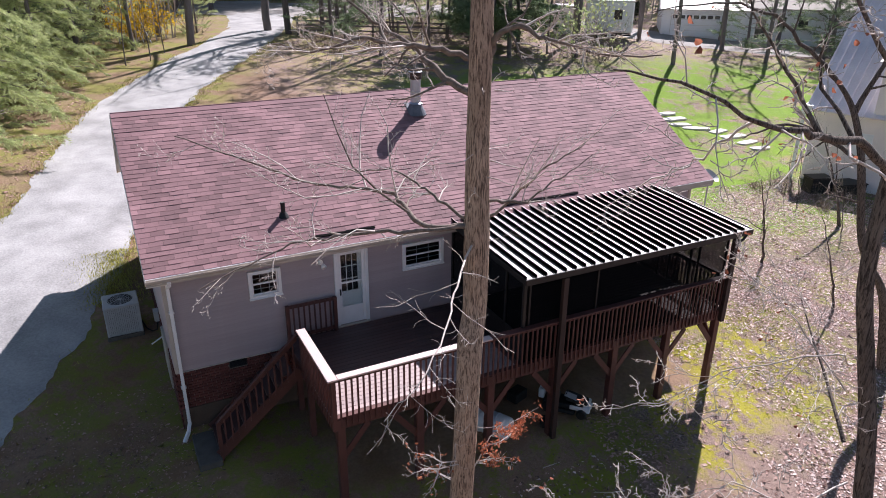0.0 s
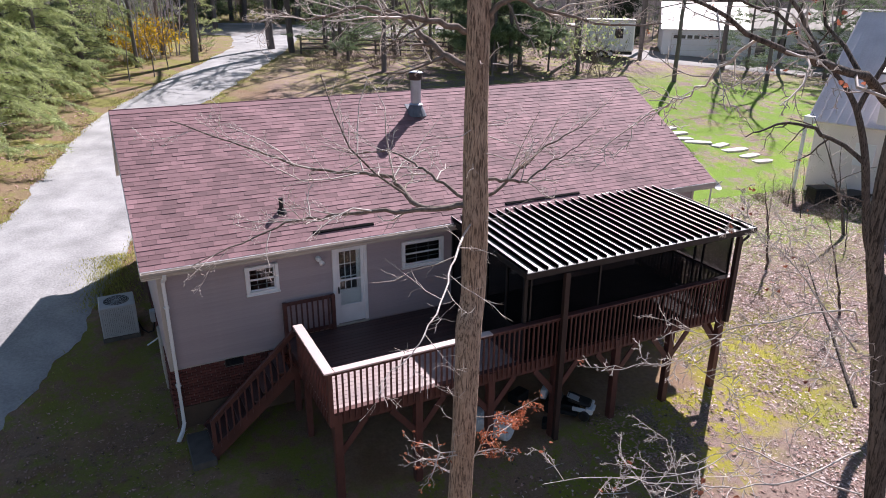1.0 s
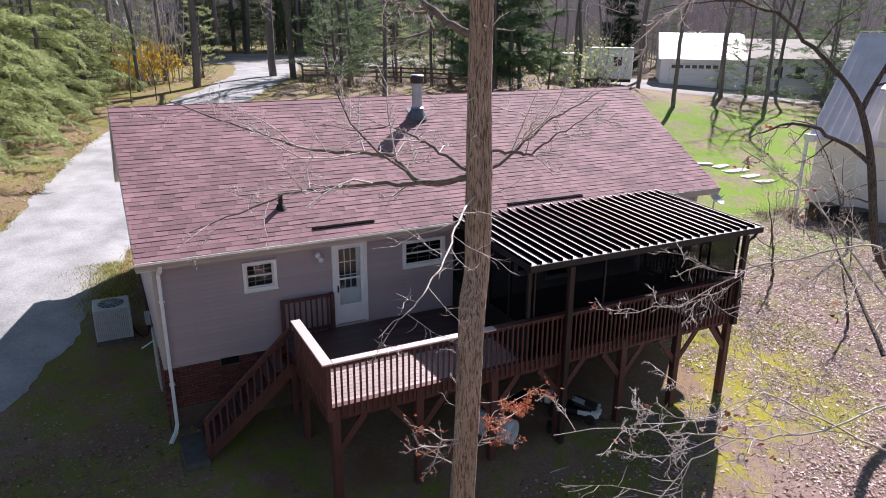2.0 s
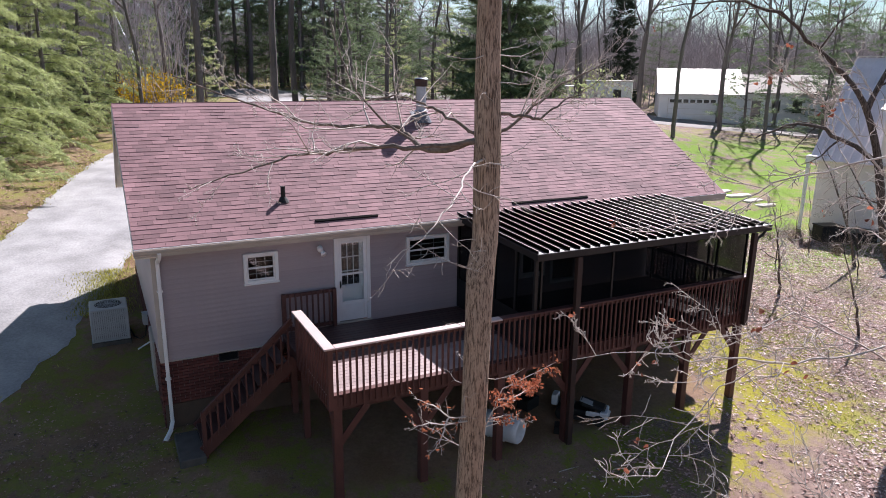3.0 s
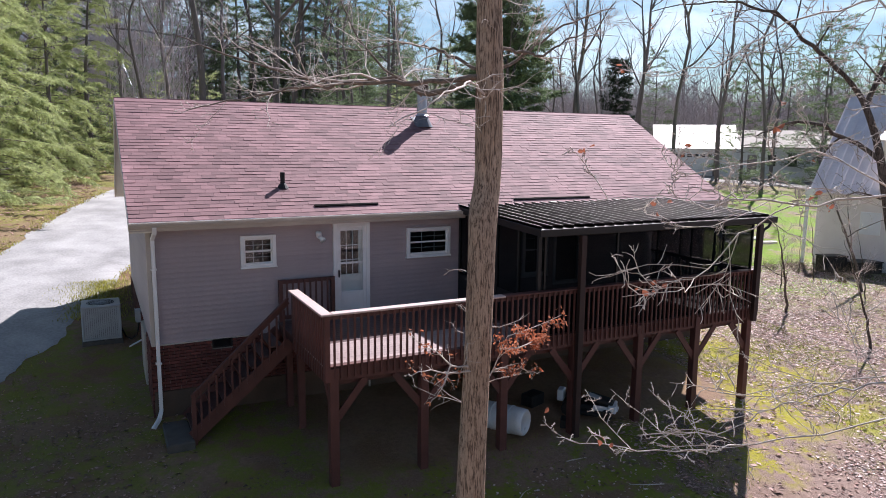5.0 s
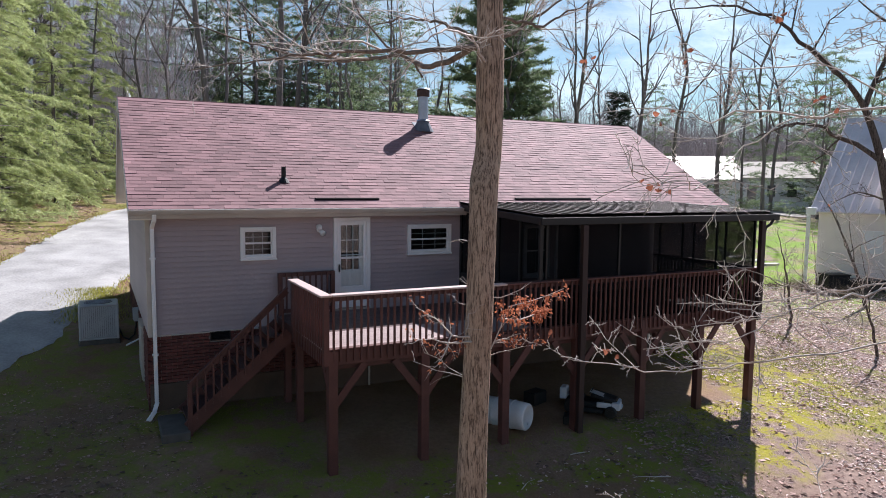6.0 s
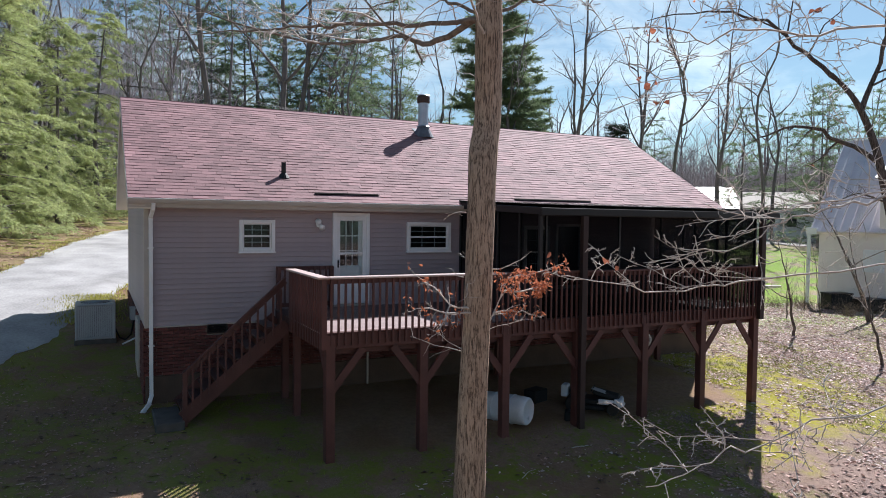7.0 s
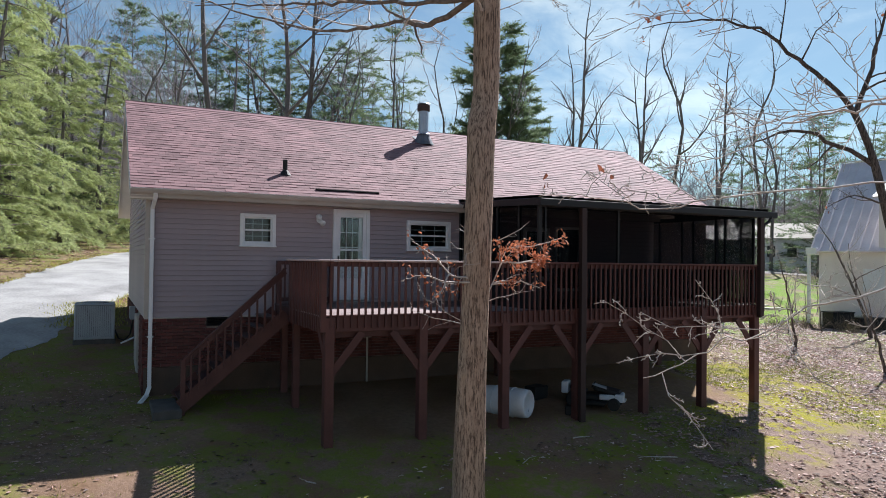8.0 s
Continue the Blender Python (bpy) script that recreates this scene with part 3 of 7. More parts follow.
part("fascia", MB().box(RX0, EAVE_Y - 0.02, EAVE_Z - 0.19, RX1, EAVE_Y + 0.01, EAVE_Z - 0.03, 0.004), M_TRIMTAN, house)
part("soffit", MB().box(0, EAVE_Y, EAVE_Z - 0.2, LX, 0.03, EAVE_Z - 0.17), M_TRIMTAN, house)
for x in (RX0, RX1):
    for s in (0, 1):
        y0 = EAVE_Y - 0.02 if s == 0 else 2 * RY - EAVE_Y + 0.02
        part("rake_board", MB().beam((x, y0, EAVE_Z - 0.11), (x, RY, roof_z(RY) - 0.11), 0.025, 0.17, 0.004), M_CREAM, house)
        ow = 0.31 if x < 0 else 0.52
        xi = x + (0.01 + ow / 2 if x < 0 else -0.01 - ow / 2)
        part("soffit", MB().beam((xi, y0, EAVE_Z - 0.16), (xi, RY, roof_z(RY) - 0.16), ow, 0.02), M_CREAM, house)
    part("eave_return", MB().box(min(x, x + (0.5 if x < 0 else -0.5)), EAVE_Y, EAVE_Z - 0.22, max(x, x + (0.5 if x < 0 else -0.5)), 0.03, EAVE_Z - 0.18, 0.003), M_CREAM, house)
part("ridge_cap", MB().beam((RX0, RY - 0.07, roof_z(RY) - 0.035), (RX1, RY - 0.07, roof_z(RY) - 0.035), 0.2, 0.014, 0.004, up=(0, -math.sin(SL), math.cos(SL)))
     .beam((RX0, RY + 0.07, roof_z(RY) - 0.035), (RX1, RY + 0.07, roof_z(RY) - 0.035), 0.2, 0.014, 0.004, up=(0, math.sin(SL), math.cos(SL))), M_SHINGLE, house)

# eaves gutter and downspouts
def gutter(x0, x1, y, z):
    prof = ((0.0, 0.0), (0.0, -0.085), (-0.075, -0.09), (-0.105, -0.035), (-0.112, 0.0), (-0.104, 0.0), (-0.097, -0.03), (-0.07, -0.08), (-0.008, -0.078), (-0.008, 0.0))
    mb = MB()
    n = len(prof)
    for k in range(n):
        (ya, za), (yb, zb) = prof[k], prof[(k + 1) % n]
        mb.poly((x0, y + ya, z + za), (x1, y + ya, z + za), (x1, y + yb, z + zb), (x0, y + yb, z + zb))
    for x in (x0, x1):
        mb.poly(*[(x, y + a, z + b) for a, b in prof[:5]])
    return mb


part("gutter", gutter(RX0, 7.05, EAVE_Y - 0.02, EAVE_Z - 0.02), M_TRIMTAN, house, "tan eaves gutter with white lip")
part("drip_edge", MB().box(RX0, EAVE_Y - 0.03, EAVE_Z - 0.02, RX1, EAVE_Y + 0.03, EAVE_Z - 0.008, 0.002), M_WHITE, house)


def downspout(pts):
    mb = MB()
    for p, q in zip(pts, pts[1:]):
        d = (Vector(q) - Vector(p)).normalized()
        mb.beam(Vector(p) - d * 0.02, Vector(q) + d * 0.02, 0.075, 0.095, 0.008, up=(0, -1, 0.05))
    return mb


ds = part("downspout", downspout(((-0.07, -0.41, 2.52), (-0.07, -0.36, 2.42), (-0.10, -0.075, 2.25), (-0.10, -0.075, -1.42), (-0.16, -0.20, -1.56), (-0.29, -0.42, -1.66))), M_WHITE, house, "white square downspout with a kicked-out foot")
for zz in (1.6, -0.4):
    part("strap", MB().box(-0.16, -0.128, zz, -0.04, -0.02, zz + 0.03, 0.003), M_WHITE, ds)


def window(x0, x1, z0, z1, cols, rows, parent, y=0.0, blind=False):
    """A white sash window with muntins, set in the front wall."""
    w = part("window", MB().box(x0 - 0.005, y - 0.045, z0, x0 + 0.075, y + 0.08, z1, 0.006).box(x1 - 0.075, y - 0.045, z0, x1 + 0.005, y + 0.08, z1, 0.006)
             .box(x0 + 0.075, y - 0.045, z1 - 0.075, x1 - 0.075, y + 0.08, z1, 0.006).box(x0 + 0.075, y - 0.045, z0, x1 - 0.075, y + 0.08, z0 + 0.07, 0.006), M_WHITE, parent, "white vinyl window frame")
    part("window_sill", MB().box(x0 - 0.02, y - 0.07, z0 - 0.025, x1 + 0.02, y + 0.02, z0 + 0.004, 0.005), M_WHITE, w)
    ax, bx, az, bz = x0 + 0.075, x1 - 0.075, z0 + 0.07, z1 - 0.075
    mz = (az + bz) / 2
    part("sash", MB().box(ax, y + 0.0, az, ax + 0.03, y + 0.04, bz, 0.004).box(bx - 0.03, y, az, bx, y + 0.04, bz, 0.004)
         .box(ax, y, mz - 0.02, bx, y + 0.045, mz + 0.02, 0.004).box(ax + 0.03, y, az, bx - 0.03, y + 0.04, az + 0.03, 0.004).box(ax + 0.03, y, bz - 0.03, bx - 0.03, y + 0.04, bz, 0.004), M_WHITE, w)
    for zz0, zz1 in ((az + 0.03, mz - 0.02), (mz + 0.02, bz - 0.03)):
        part("pane", MB().box(ax + 0.03, y + 0.016, zz0, bx - 0.03, y + 0.022, zz1), M_GLASS, w).visible_shadow = False
        for c in range(1, cols):
            xx = ax + (bx - ax) * c / cols
            part("muntin", MB().box(xx - 0.008, y + 0.024, zz0, xx + 0.008, y + 0.034, zz1, 0.002), M_AC, w)
        for r in range(1, rows):
            zz = zz0 + (zz1 - zz0) * r / rows
            part("muntin", MB().box(ax + 0.03, y + 0.025, zz - 0.008, bx - 0.03, y + 0.035, zz + 0.008, 0.002), M_AC, w)
    return w


window(1.665, 2.425, 1.515, 2.215, 3, 2, house)
window(5.597, 6.77, 1.492, 2.205, 3, 2, house)
window(8.95, 9.75, 0.75, 2.15, 2, 2, house)

# glazed back door behind a white storm door
X0, X1, Z0, Z1 = 3.745, 4.635, 0.285, 2.403
door = part("door", MB().box(X0, -0.05, Z0, X0 + 0.09, 0.1, Z1, 0.006).box(X1 - 0.09, -0.05, Z0, X1, 0.1, Z1, 0.006)
            .box(X0 + 0.09, -0.05, Z1 - 0.09, X1 - 0.09, 0.1, Z1, 0.006), M_WHITE, house, "white storm door over a half-glazed inner door")
a, b = X0 + 0.09, X1 - 0.09
part("storm_frame", MB().box(a, -0.035, Z0 + 0.02, a + 0.085, 0.0, Z1 - 0.09, 0.005).box(b - 0.085, -0.035, Z0 + 0.02, b, 0.0, Z1 - 0.09, 0.005)
     .box(a + 0.085, -0.035, Z1 - 0.18, b - 0.085, 0.0, Z1 - 0.09, 0.005).box(a + 0.085, -0.035, 1.44, b - 0.085, 0.0, 1.49, 0.005)
     .box(a + 0.085, -0.035, Z0 + 0.02, b - 0.085, -0.005, 0.80, 0.005), M_WHITE, door)
part("kick_panel", MB().box(a + 0.14, -0.041, Z0 + 0.1, b - 0.14, -0.034, 0.73, 0.003), M_WHITE, door)
for q, r in ((0.80, 1.44), (1.49, Z1 - 0.18)):
    part("pane", MB().box(a + 0.085, -0.02, q, b - 0.085, -0.016, r), M_GLASS, door).visible_shadow = False
inner = part("inner_door", MB().box(a, 0.05, Z0, b, 0.09, 1.18, 0.004).box(a, 0.05, 1.18, a + 0.1, 0.09, Z1 - 0.09).box(b - 0.16, 0.05, 1.18, b, 0.09, Z1 - 0.09).box(a + 0.1, 0.05, Z1 - 0.19, b - 0.16, 0.09, Z1 - 0.09), M_WHITE, door)
part("pane", MB().box(a + 0.1, 0.068, 1.18, b - 0.16, 0.074, Z1 - 0.19), M_GLASS, inner).visible_shadow = False
for k in (1, 2):
    xx = a + 0.1 + (b - a - 0.26) * k / 3
    part("muntin", MB().box(xx - 0.011, 0.045, 1.18, xx + 0.011, 0.06, Z1 - 0.19, 0.002), M_WHITE, inner)
for k in (1, 2):
    zz = 1.18 + (Z1 - 0.19 - 1.18) * k / 3
    part("muntin", MB().box(a + 0.1, 0.046, zz - 0.011, b - 0.16, 0.061, zz + 0.011, 0.002), M_WHITE, inner)
part("door_handle", MB().box(a + 0.02, -0.075, 1.14, a + 0.05, -0.035, 1.32, 0.008).tube(((a + 0.035, -0.07, 1.16), (a + 0.035, -0.105, 1.2), (a + 0.035, -0.105, 1.28), (a + 0.035, -0.07, 1.31)), 0.009, 8), M_BLACK, door, "black storm door pull")
part("door_sill", MB().box(X0 - 0.02, -0.09, Z0 - 0.035, X1 + 0.02, 0.1, Z0, 0.005), M_TRIMTAN, door)
# second, sliding door on the porch
X0, X1, Z0, Z1 = 9.95, 10.85, 0.45, 2.2
pd = part("door", MB().box(X0, -0.04, Z0, X0 + 0.07, 0.1, Z1, 0.005).box(X1 - 0.07, -0.04, Z0, X1, 0.1, Z1, 0.005).box(X0 + 0.07, -0.04, Z1 - 0.07, X1 - 0.07, 0.1, Z1, 0.005).box(X0 + 0.07, -0.04, Z0, X1 - 0.07, 0.1, Z0 + 0.09, 0.005), M_WHITE, house, "white-framed porch window")
part("pane", MB().box(X0 + 0.07, 0.02, Z0 + 0.09, X1 - 0.07, 0.026, Z1 - 0.07), M_GLASS, pd).visible_shadow = False

# twin-head flood light beside the door
fl = part("flood_light", MB().tube(((3.42, 0.01, 2.13), (3.42, -0.03, 2.13)), 0.065, 14), M_WHITE, house, "white twin-head security flood light")
for p, q in (((3.40, -0.03, 2.15), (3.37, -0.15, 2.20)), ((3.44, -0.03, 2.11), (3.46, -0.16, 2.05))):
    part("lamp_head", MB().tube((p, Vector(p).lerp(Vector(q), 0.35), q), (0.025, 0.045, 0.07), 12), M_WHITE, fl, smooth=True)
# foundation vent
fv = part("foundation_vent", MB().box(1.0, -0.02, -0.21, 1.42, 0.05, -0.185, 0.003).box(1.0, -0.02, -0.035, 1.42, 0.05, -0.01, 0.003).box(1.0, -0.02, -0.185, 1.02, 0.05, -0.035).box(1.4, -0.02, -0.185, 1.42, 0.05, -0.035), M_DARKMETAL, house, "dark louvred foundation vent")
for k in range(5):
    part("slat", MB().beam((1.02, 0.0, -0.17 + 0.03 * k), (1.4, 0.0, -0.17 + 0.03 * k), 0.035, 0.004, up=(0, -0.6, 0.8)), M_DARKMETAL, fv)
# crawl-space hatch in the near gable
hatch = part("crawl_hatch", MB().box(HX - 0.05, 1.5, -1.35, HX + 0.05, 2.7, -0.1, 0.006), M_TRIMTAN, house, "tan crawl-space hatch")
for k in range(6):
    part("plank", MB().box(HX - 0.062, 1.52 + 0.195 * k, -1.33, HX - 0.05, 1.70 + 0.195 * k, -0.12, 0.003), M_TRIMTAN, hatch)

# roof pipes
vent = part("vent_pipe", MB().tube(((2.79, 0.70, 3.2), (2.79, 0.70, 3.55)), 0.055, 14), M_BLACK, house, "black plumbing vent pipe", smooth=False)
part("boot", MB().tube(((2.79, 0.70, 3.18), (2.79, 0.70, 3.3)), (0.15, 0.065), 14), M_BLACK, vent)
flue = part("flue", MB().tube(((7.6, 3.47, 4.7), (7.6, 3.47, 5.72)), 0.15, 20), M_GALV, house, "galvanised metal chimney flue", smooth=False)
part("flashing", MB().tube(((7.6, 3.47, 4.70), (7.6, 3.47, 5.02)), (0.33, 0.165), 20), M_FLASH, flue)
part("flashing_plate", MB().beam((7.6, 3.24, roof_z(3.24) + 0.012), (7.6, 3.75, roof_z(3.75) + 0.012), 0.5, 0.012, 0.003), M_FLASH, flue)
part("storm_collar", MB().tube(((7.6, 3.47, 5.02), (7.6, 3.47, 5.06)), (0.21, 0.16), 20), M_GALV, flue)
part("flue_cap", MB().tube(((7.6, 3.47, 5.72), (7.6, 3.47, 5.74), (7.6, 3.47, 5.9), (7.6, 3.47, 5.93)), (0.17, 0.19, 0.19, 0.15), 20), M_RUST, flue, "rust-dark flue cap")
part("cap_lid", MB().tube(((7.6, 3.47, 5.935), (7.6, 3.47, 5.96)), (0.2, 0.17), 20), M_GALV, flue)
# dark slotted vents low on the roof
for x0, x1 in ((3.32, 4.85), (8.62, 11.07)):
    sv = part("roof_slot", MB().beam((x0, -0.04, roof_z(-0.04) + 0.018), (x1, -0.04, roof_z(-0.04) + 0.018), 0.07, 0.03, 0.006, up=(0, -math.sin(SL), math.cos(SL))), M_SLOT, house, "dark slotted edge vent")

# ---- the deck ----
deck = thing("deck", "raised red-brown stained wooden deck with baluster rails", "deck")
DX0, DX1, DYF, DZ = 2.44, 13.45, -3.63, 0.255
POSTS = (2.58, 4.39, 6.19, 7.99, 9.81, 11.58, 13.34)
for i, px in enumerate(POSTS):
    zg = lie(px, -3.62) - 0.15
    part("post", MB().box(px - 0.085, -3.665, zg, px + 0.085, -3.495, DZ - 0.04, 0.008), M_DECK, deck)
    for s in (-1, 1):
        if (i == 0 and s < 0) or (i == 6 and s > 0):
            continue
        part("knee_brace", MB().beam((px + s * 0.03, -3.60, -0.80), (px + s * 0.62, -3.60, -0.06), 0.04, 0.14, 0.005), M_DECK, deck)
for px in (2.58, 13.34):
    part("knee_brace", MB().beam((px, -3.6, -0.80), (px, -3.0, -0.06), 0.04, 0.14, 0.005), M_DECK, deck)
for px in (2.58, 7.99, 13.34):
    for py in (-0.35, -1.35) if px == 2.58 else (-0.35,):
        part("post", MB().box(px - 0.07, py - 0.07, lie(px, py) - 0.15, px + 0.07, py + 0.07, DZ - 0.04, 0.006), M_DECK, deck)
part("rim_joist", MB().box(DX0 + 0.02, DYF, -0.045, DX1 - 0.02, DYF + 0.04, DZ - 0.03, 0.005), M_DECK, deck)
for x in (DX0, DX1 - 0.04):
    part("rim_joist", MB().box(x, DYF + 0.042, -0.045, x + 0.04, -0.03, DZ - 0.03, 0.005), M_DECK, deck)
part("beam", MB().box(DX0 + 0.05, -3.49, -0.16, DX1 - 0.05, -3.45, DZ - 0.04, 0.004), M_DECK, deck)
jx = DX0 + 0.4
while jx < DX1 - 0.2:
    part("joist", MB().box(jx, DYF + 0.05, 0.03, jx + 0.04, -0.05, DZ - 0.028), M_DECK, deck)
    jx += 0.45
by = DYF - 0.02
while by < -0.12:
    # open front boards get the pale colour that stands in for sunlight
    in_sun = DYF < by < -2.3
    part("deck_board", MB().box(DX0 - 0.03, by, DZ - 0.027, 6.9, by + 0.136, DZ, 0.006), M_DECK if by < DYF else M_DECKLIT if in_sun else M_DECKTOP, deck, "deck board painted pale where the sun falls" if in_sun else "")
    part("deck_board", MB().box(6.904, by, DZ - 0.027, DX1 + 0.03, by + 0.136, DZ, 0.006), M_DECK if by < DYF else M_DECKTOP, deck)
    by += 0.142
RAIL = 1.2


def rail(p, q, name, parent, cap=True, step=0.13):
    """Rails and balusters from p to q, given at deck height."""
    p, q = Vector(p), Vector(q)
    d = q - p
    n = max(1, round(d.length / step))
    up = Vector((0, 0, 1))
    nrm = Vector((-d.y, d.x, 0)).normalized()
    h = RAIL - DZ
    if cap:
        # front cap splits at the porch: sunlit stretch painted pale, shaded stretch left dark
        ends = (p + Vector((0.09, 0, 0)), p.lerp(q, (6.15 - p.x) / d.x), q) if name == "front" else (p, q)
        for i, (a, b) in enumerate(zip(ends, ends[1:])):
            lit_cap = name == "front" and i == 0
            part("rail_cap", MB().beam(a + up * (h + 0.02), b + up * (h + 0.02), 0.19 if name == "front" else 0.145, 0.038, 0.008), M_CAPLIT if lit_cap else M_DECK, parent, "rail cap painted pale where the sun falls" if lit_cap else "")
    part("top_rail", MB().beam(p + up * (h - 0.045), q + up * (h - 0.045), 0.038, 0.085, 0.004), M_DECK, parent)
    if name != "front":
        part("bottom_rail", MB().beam(p + up * 0.09, q + up * 0.09, 0.038, 0.085, 0.004), M_DECK, parent)
    # the front balusters are nailed to the face of the rim joist
    zb, zt = (-0.235 if name == "front" else 0.05, h - 0.01)
    me = MB().box(-0.019, -0.019, 0, 0.019, 0.019, zt - zb, 0.003).mesh("baluster", M_DECK)
    for k in range(1, n):
        c = p.lerp(q, k / n)
        part("baluster", me, M_DECK, parent, at=(c.x - nrm.x * 0.04, c.y - nrm.y * 0.04, c.z + zb))


YR = DYF + 0.015
rail((DX0 + 0.02, YR, DZ), (DX1, YR, DZ), "front", deck)
part("rail_cap", MB().beam((DX0, -1.40, RAIL + 0.02), (DX0, YR - 0.095, RAIL + 0.02), 0.215, 0.038, 0.008), M_CAPLIT, deck)
part("top_rail", MB().beam((DX0 + 0.03, -1.42, RAIL - 0.045), (DX0 + 0.03, YR + 0.05, RAIL - 0.045), 0.038, 0.085, 0.004), M_DECK, deck)
part("bottom_rail", MB().beam((DX0 + 0.03, -1.42, DZ + 0.09), (DX0 + 0.03, YR + 0.05, DZ + 0.09), 0.038, 0.085, 0.004), M_DECK, deck)
side_me = MB().box(-0.019, -0.026, 0, 0.019, 0.026, RAIL + 0.03, 0.003).mesh("baluster", M_DECK)
for k in range(19):
    part("baluster", side_me, M_DECK, deck, at=(DX0 - 0.019, -1.50 - 0.1155 * k, -0.04))
rail((DX1, YR, DZ), (DX1, -0.05, DZ), "side", deck)
for x, y, top in ((DX0 + 0.02, -1.38, RAIL), (DX0 + 0.02, YR + 0.0, RAIL)):
    part("post", MB().box(x - 0.05, y - 0.05, -0.04, x + 0.05, y + 0.05, top, 0.006), M_DECK, deck)
rail((2.48, -0.14, DZ), (3.68, -0.14, DZ), "wall", deck, cap=False)
for x in (2.48, 3.68):
    part("post", MB().box(x - 0.045, -0.19, -0.04, x + 0.045, -0.09, RAIL, 0.006), M_DECK, deck)

# stair down to the yard
stair = thing("wooden_stairs", "red-brown stained wooden stair leading from the deck to the yard", "stairs")
SX0, SX1, SYA, SYB = 0.40, 2.40, -1.32, -0.22
foot = lie(0.45, -0.9) + 0.02
nst = 10
for y in (SYA, SYB):
    part("stringer", MB().beam((SX0 - 0.02, y, foot + 0.08), (SX1, y, DZ - 0.16), 0.04, 0.27, 0.005), M_DECK, stair)
    if y == SYB:
        continue
    part("handrail", MB().beam((SX0 + 0.02, y, foot + 0.98), (SX1 - 0.05, y, DZ + 0.80), 0.09, 0.04, 0.006), M_DECK, stair)
    part("under_rail", MB().beam((SX0 + 0.02, y, foot + 0.90), (SX1 - 0.05, y, DZ + 0.72), 0.036, 0.09, 0.004), M_DECK, stair)
    part("newel", MB().box(SX0 - 0.03, y - 0.045, foot - 0.1, SX0 + 0.06, y + 0.045, foot + 0.98, 0.006), M_DECK, stair)
    for k in range(1, 13):
        f = k / 13
        x = SX0 + (SX1 - SX0) * f
        zb = foot + 0.12 + (DZ - foot - 0.24) * f
        part("baluster", MB().box(x - 0.019, y - 0.055, zb, x + 0.019, y - 0.02, zb + 0.82, 0.003), M_DECK, stair)
for k in range(1, nst):
    f = k / nst
    x, zz = SX0 + (SX1 - SX0) * (k - 0.5) / nst, foot + (DZ - foot) * f
    part("tread", MB().box(x - 0.13, SYA + 0.02, zz - 0.038, x + 0.13, SYB - 0.02, zz, 0.006), M_DECKTOP, stair)
solid("concrete_pad", MB().box(-0.12, -1.5, lie(0.1, -1) - 0.15, 0.40, -0.25, lie(0.1, -1) + 0.11, 0.02), M_CONC, "grey concrete landing slab at the foot of the stairs", "slab")

# ---- screened porch on the deck ----
porch = thing("screened_porch", "dark screened porch with ribbed metal roof on the deck", "porch")
PX0, PX1, PYF, PYB = 6.93, 13.91, -3.71, -0.12
PZF, PZB = 2.515, 2.67


def prz(y):
    return PZF + (PZB - PZF) * (y - PYF) / (PYB - PYF)


NP = 26
PITCH = (PX1 - PX0) / NP
for k in range(NP):
    x = PX0 + k * PITCH
    mb = MB()
    prof = ((0.0, 0.0), (0.0, 0.09), (0.022, 0.09), (0.030, 0.004), (PITCH * 0.5, 0.0), (PITCH, 0.0))
    for (xa, za), (xb, zb) in zip(prof, prof[1:]):
        mb.poly((x + xa, PYF, PZF + za), (x + xb, PYF, PZF + zb), (x + xb, PYB, PZB + zb), (x + xa, PYB, PZB + za))
        mb.poly((x + xa, PYB, PZB + za - 0.004), (x + xb, PYB, PZB + zb - 0.004), (x + xb, PYF, PZF + zb - 0.004), (x + xa, PYF, PZF + za - 0.004))
    part("roof_panel", mb, M_PANROOF, porch)
part("front_fascia", MB().box(PX0 - 0.03, PYF - 0.06, PZF - 0.13, PX1 + 0.03, PYF, PZF + 0.02, 0.008), M_DARKMETAL, porch)
for x in (PX0 - 0.03, PX1 + 0.001):
    part("side_fascia", MB().beam((x + 0.015, PYF, PZF - 0.045), (x + 0.015, PYB, PZB - 0.045), 0.03, 0.15, 0.006), M_DARKMETAL, porch)
part("back_flashing", MB().beam((PX0 - 0.03, PYB + 0.02, PZB + 0.085), (PX1 - 0.2, PYB + 0.02, PZB + 0.085), 0.14, 0.012, 0.003, up=(0, -0.3, 1)), M_WHITE, porch, "white wall flashing")
for x, zb in ((7.99, lie(7.99, -3.75) - 0.12), (13.36, -0.045)):
    part("porch_post", MB().box(x - 0.065, -3.80, zb, x + 0.065, -3.69, PZF - 0.14, 0.005), M_POST, porch)
part("porch_post", MB().box(6.98, -3.60, DZ, 7.06, -3.52, PZF - 0.01, 0.005), M_DARKMETAL, porch)
for x in (7.17, 9.09):
    part("mullion", MB().box(x - 0.022, -3.57, RAIL, x + 0.022, -3.52, PZF - 0.01, 0.003), M_DARKMETAL, porch)
part("header", MB().box(7.0, -3.63, PZF - 0.14, 13.4, -3.53, PZF - 0.006, 0.004), M_DARKMETAL, porch)
part("screen_panel", MB().box(7.06, -3.551, DZ + 0.01, 13.36, -3.547, PZF - 0.14), M_SCREEN, porch)
part("screen_panel", MB().box(13.40, -3.52, DZ + 0.01, 13.404, -0.06, PZF - 0.12), M_SCREEN, porch)
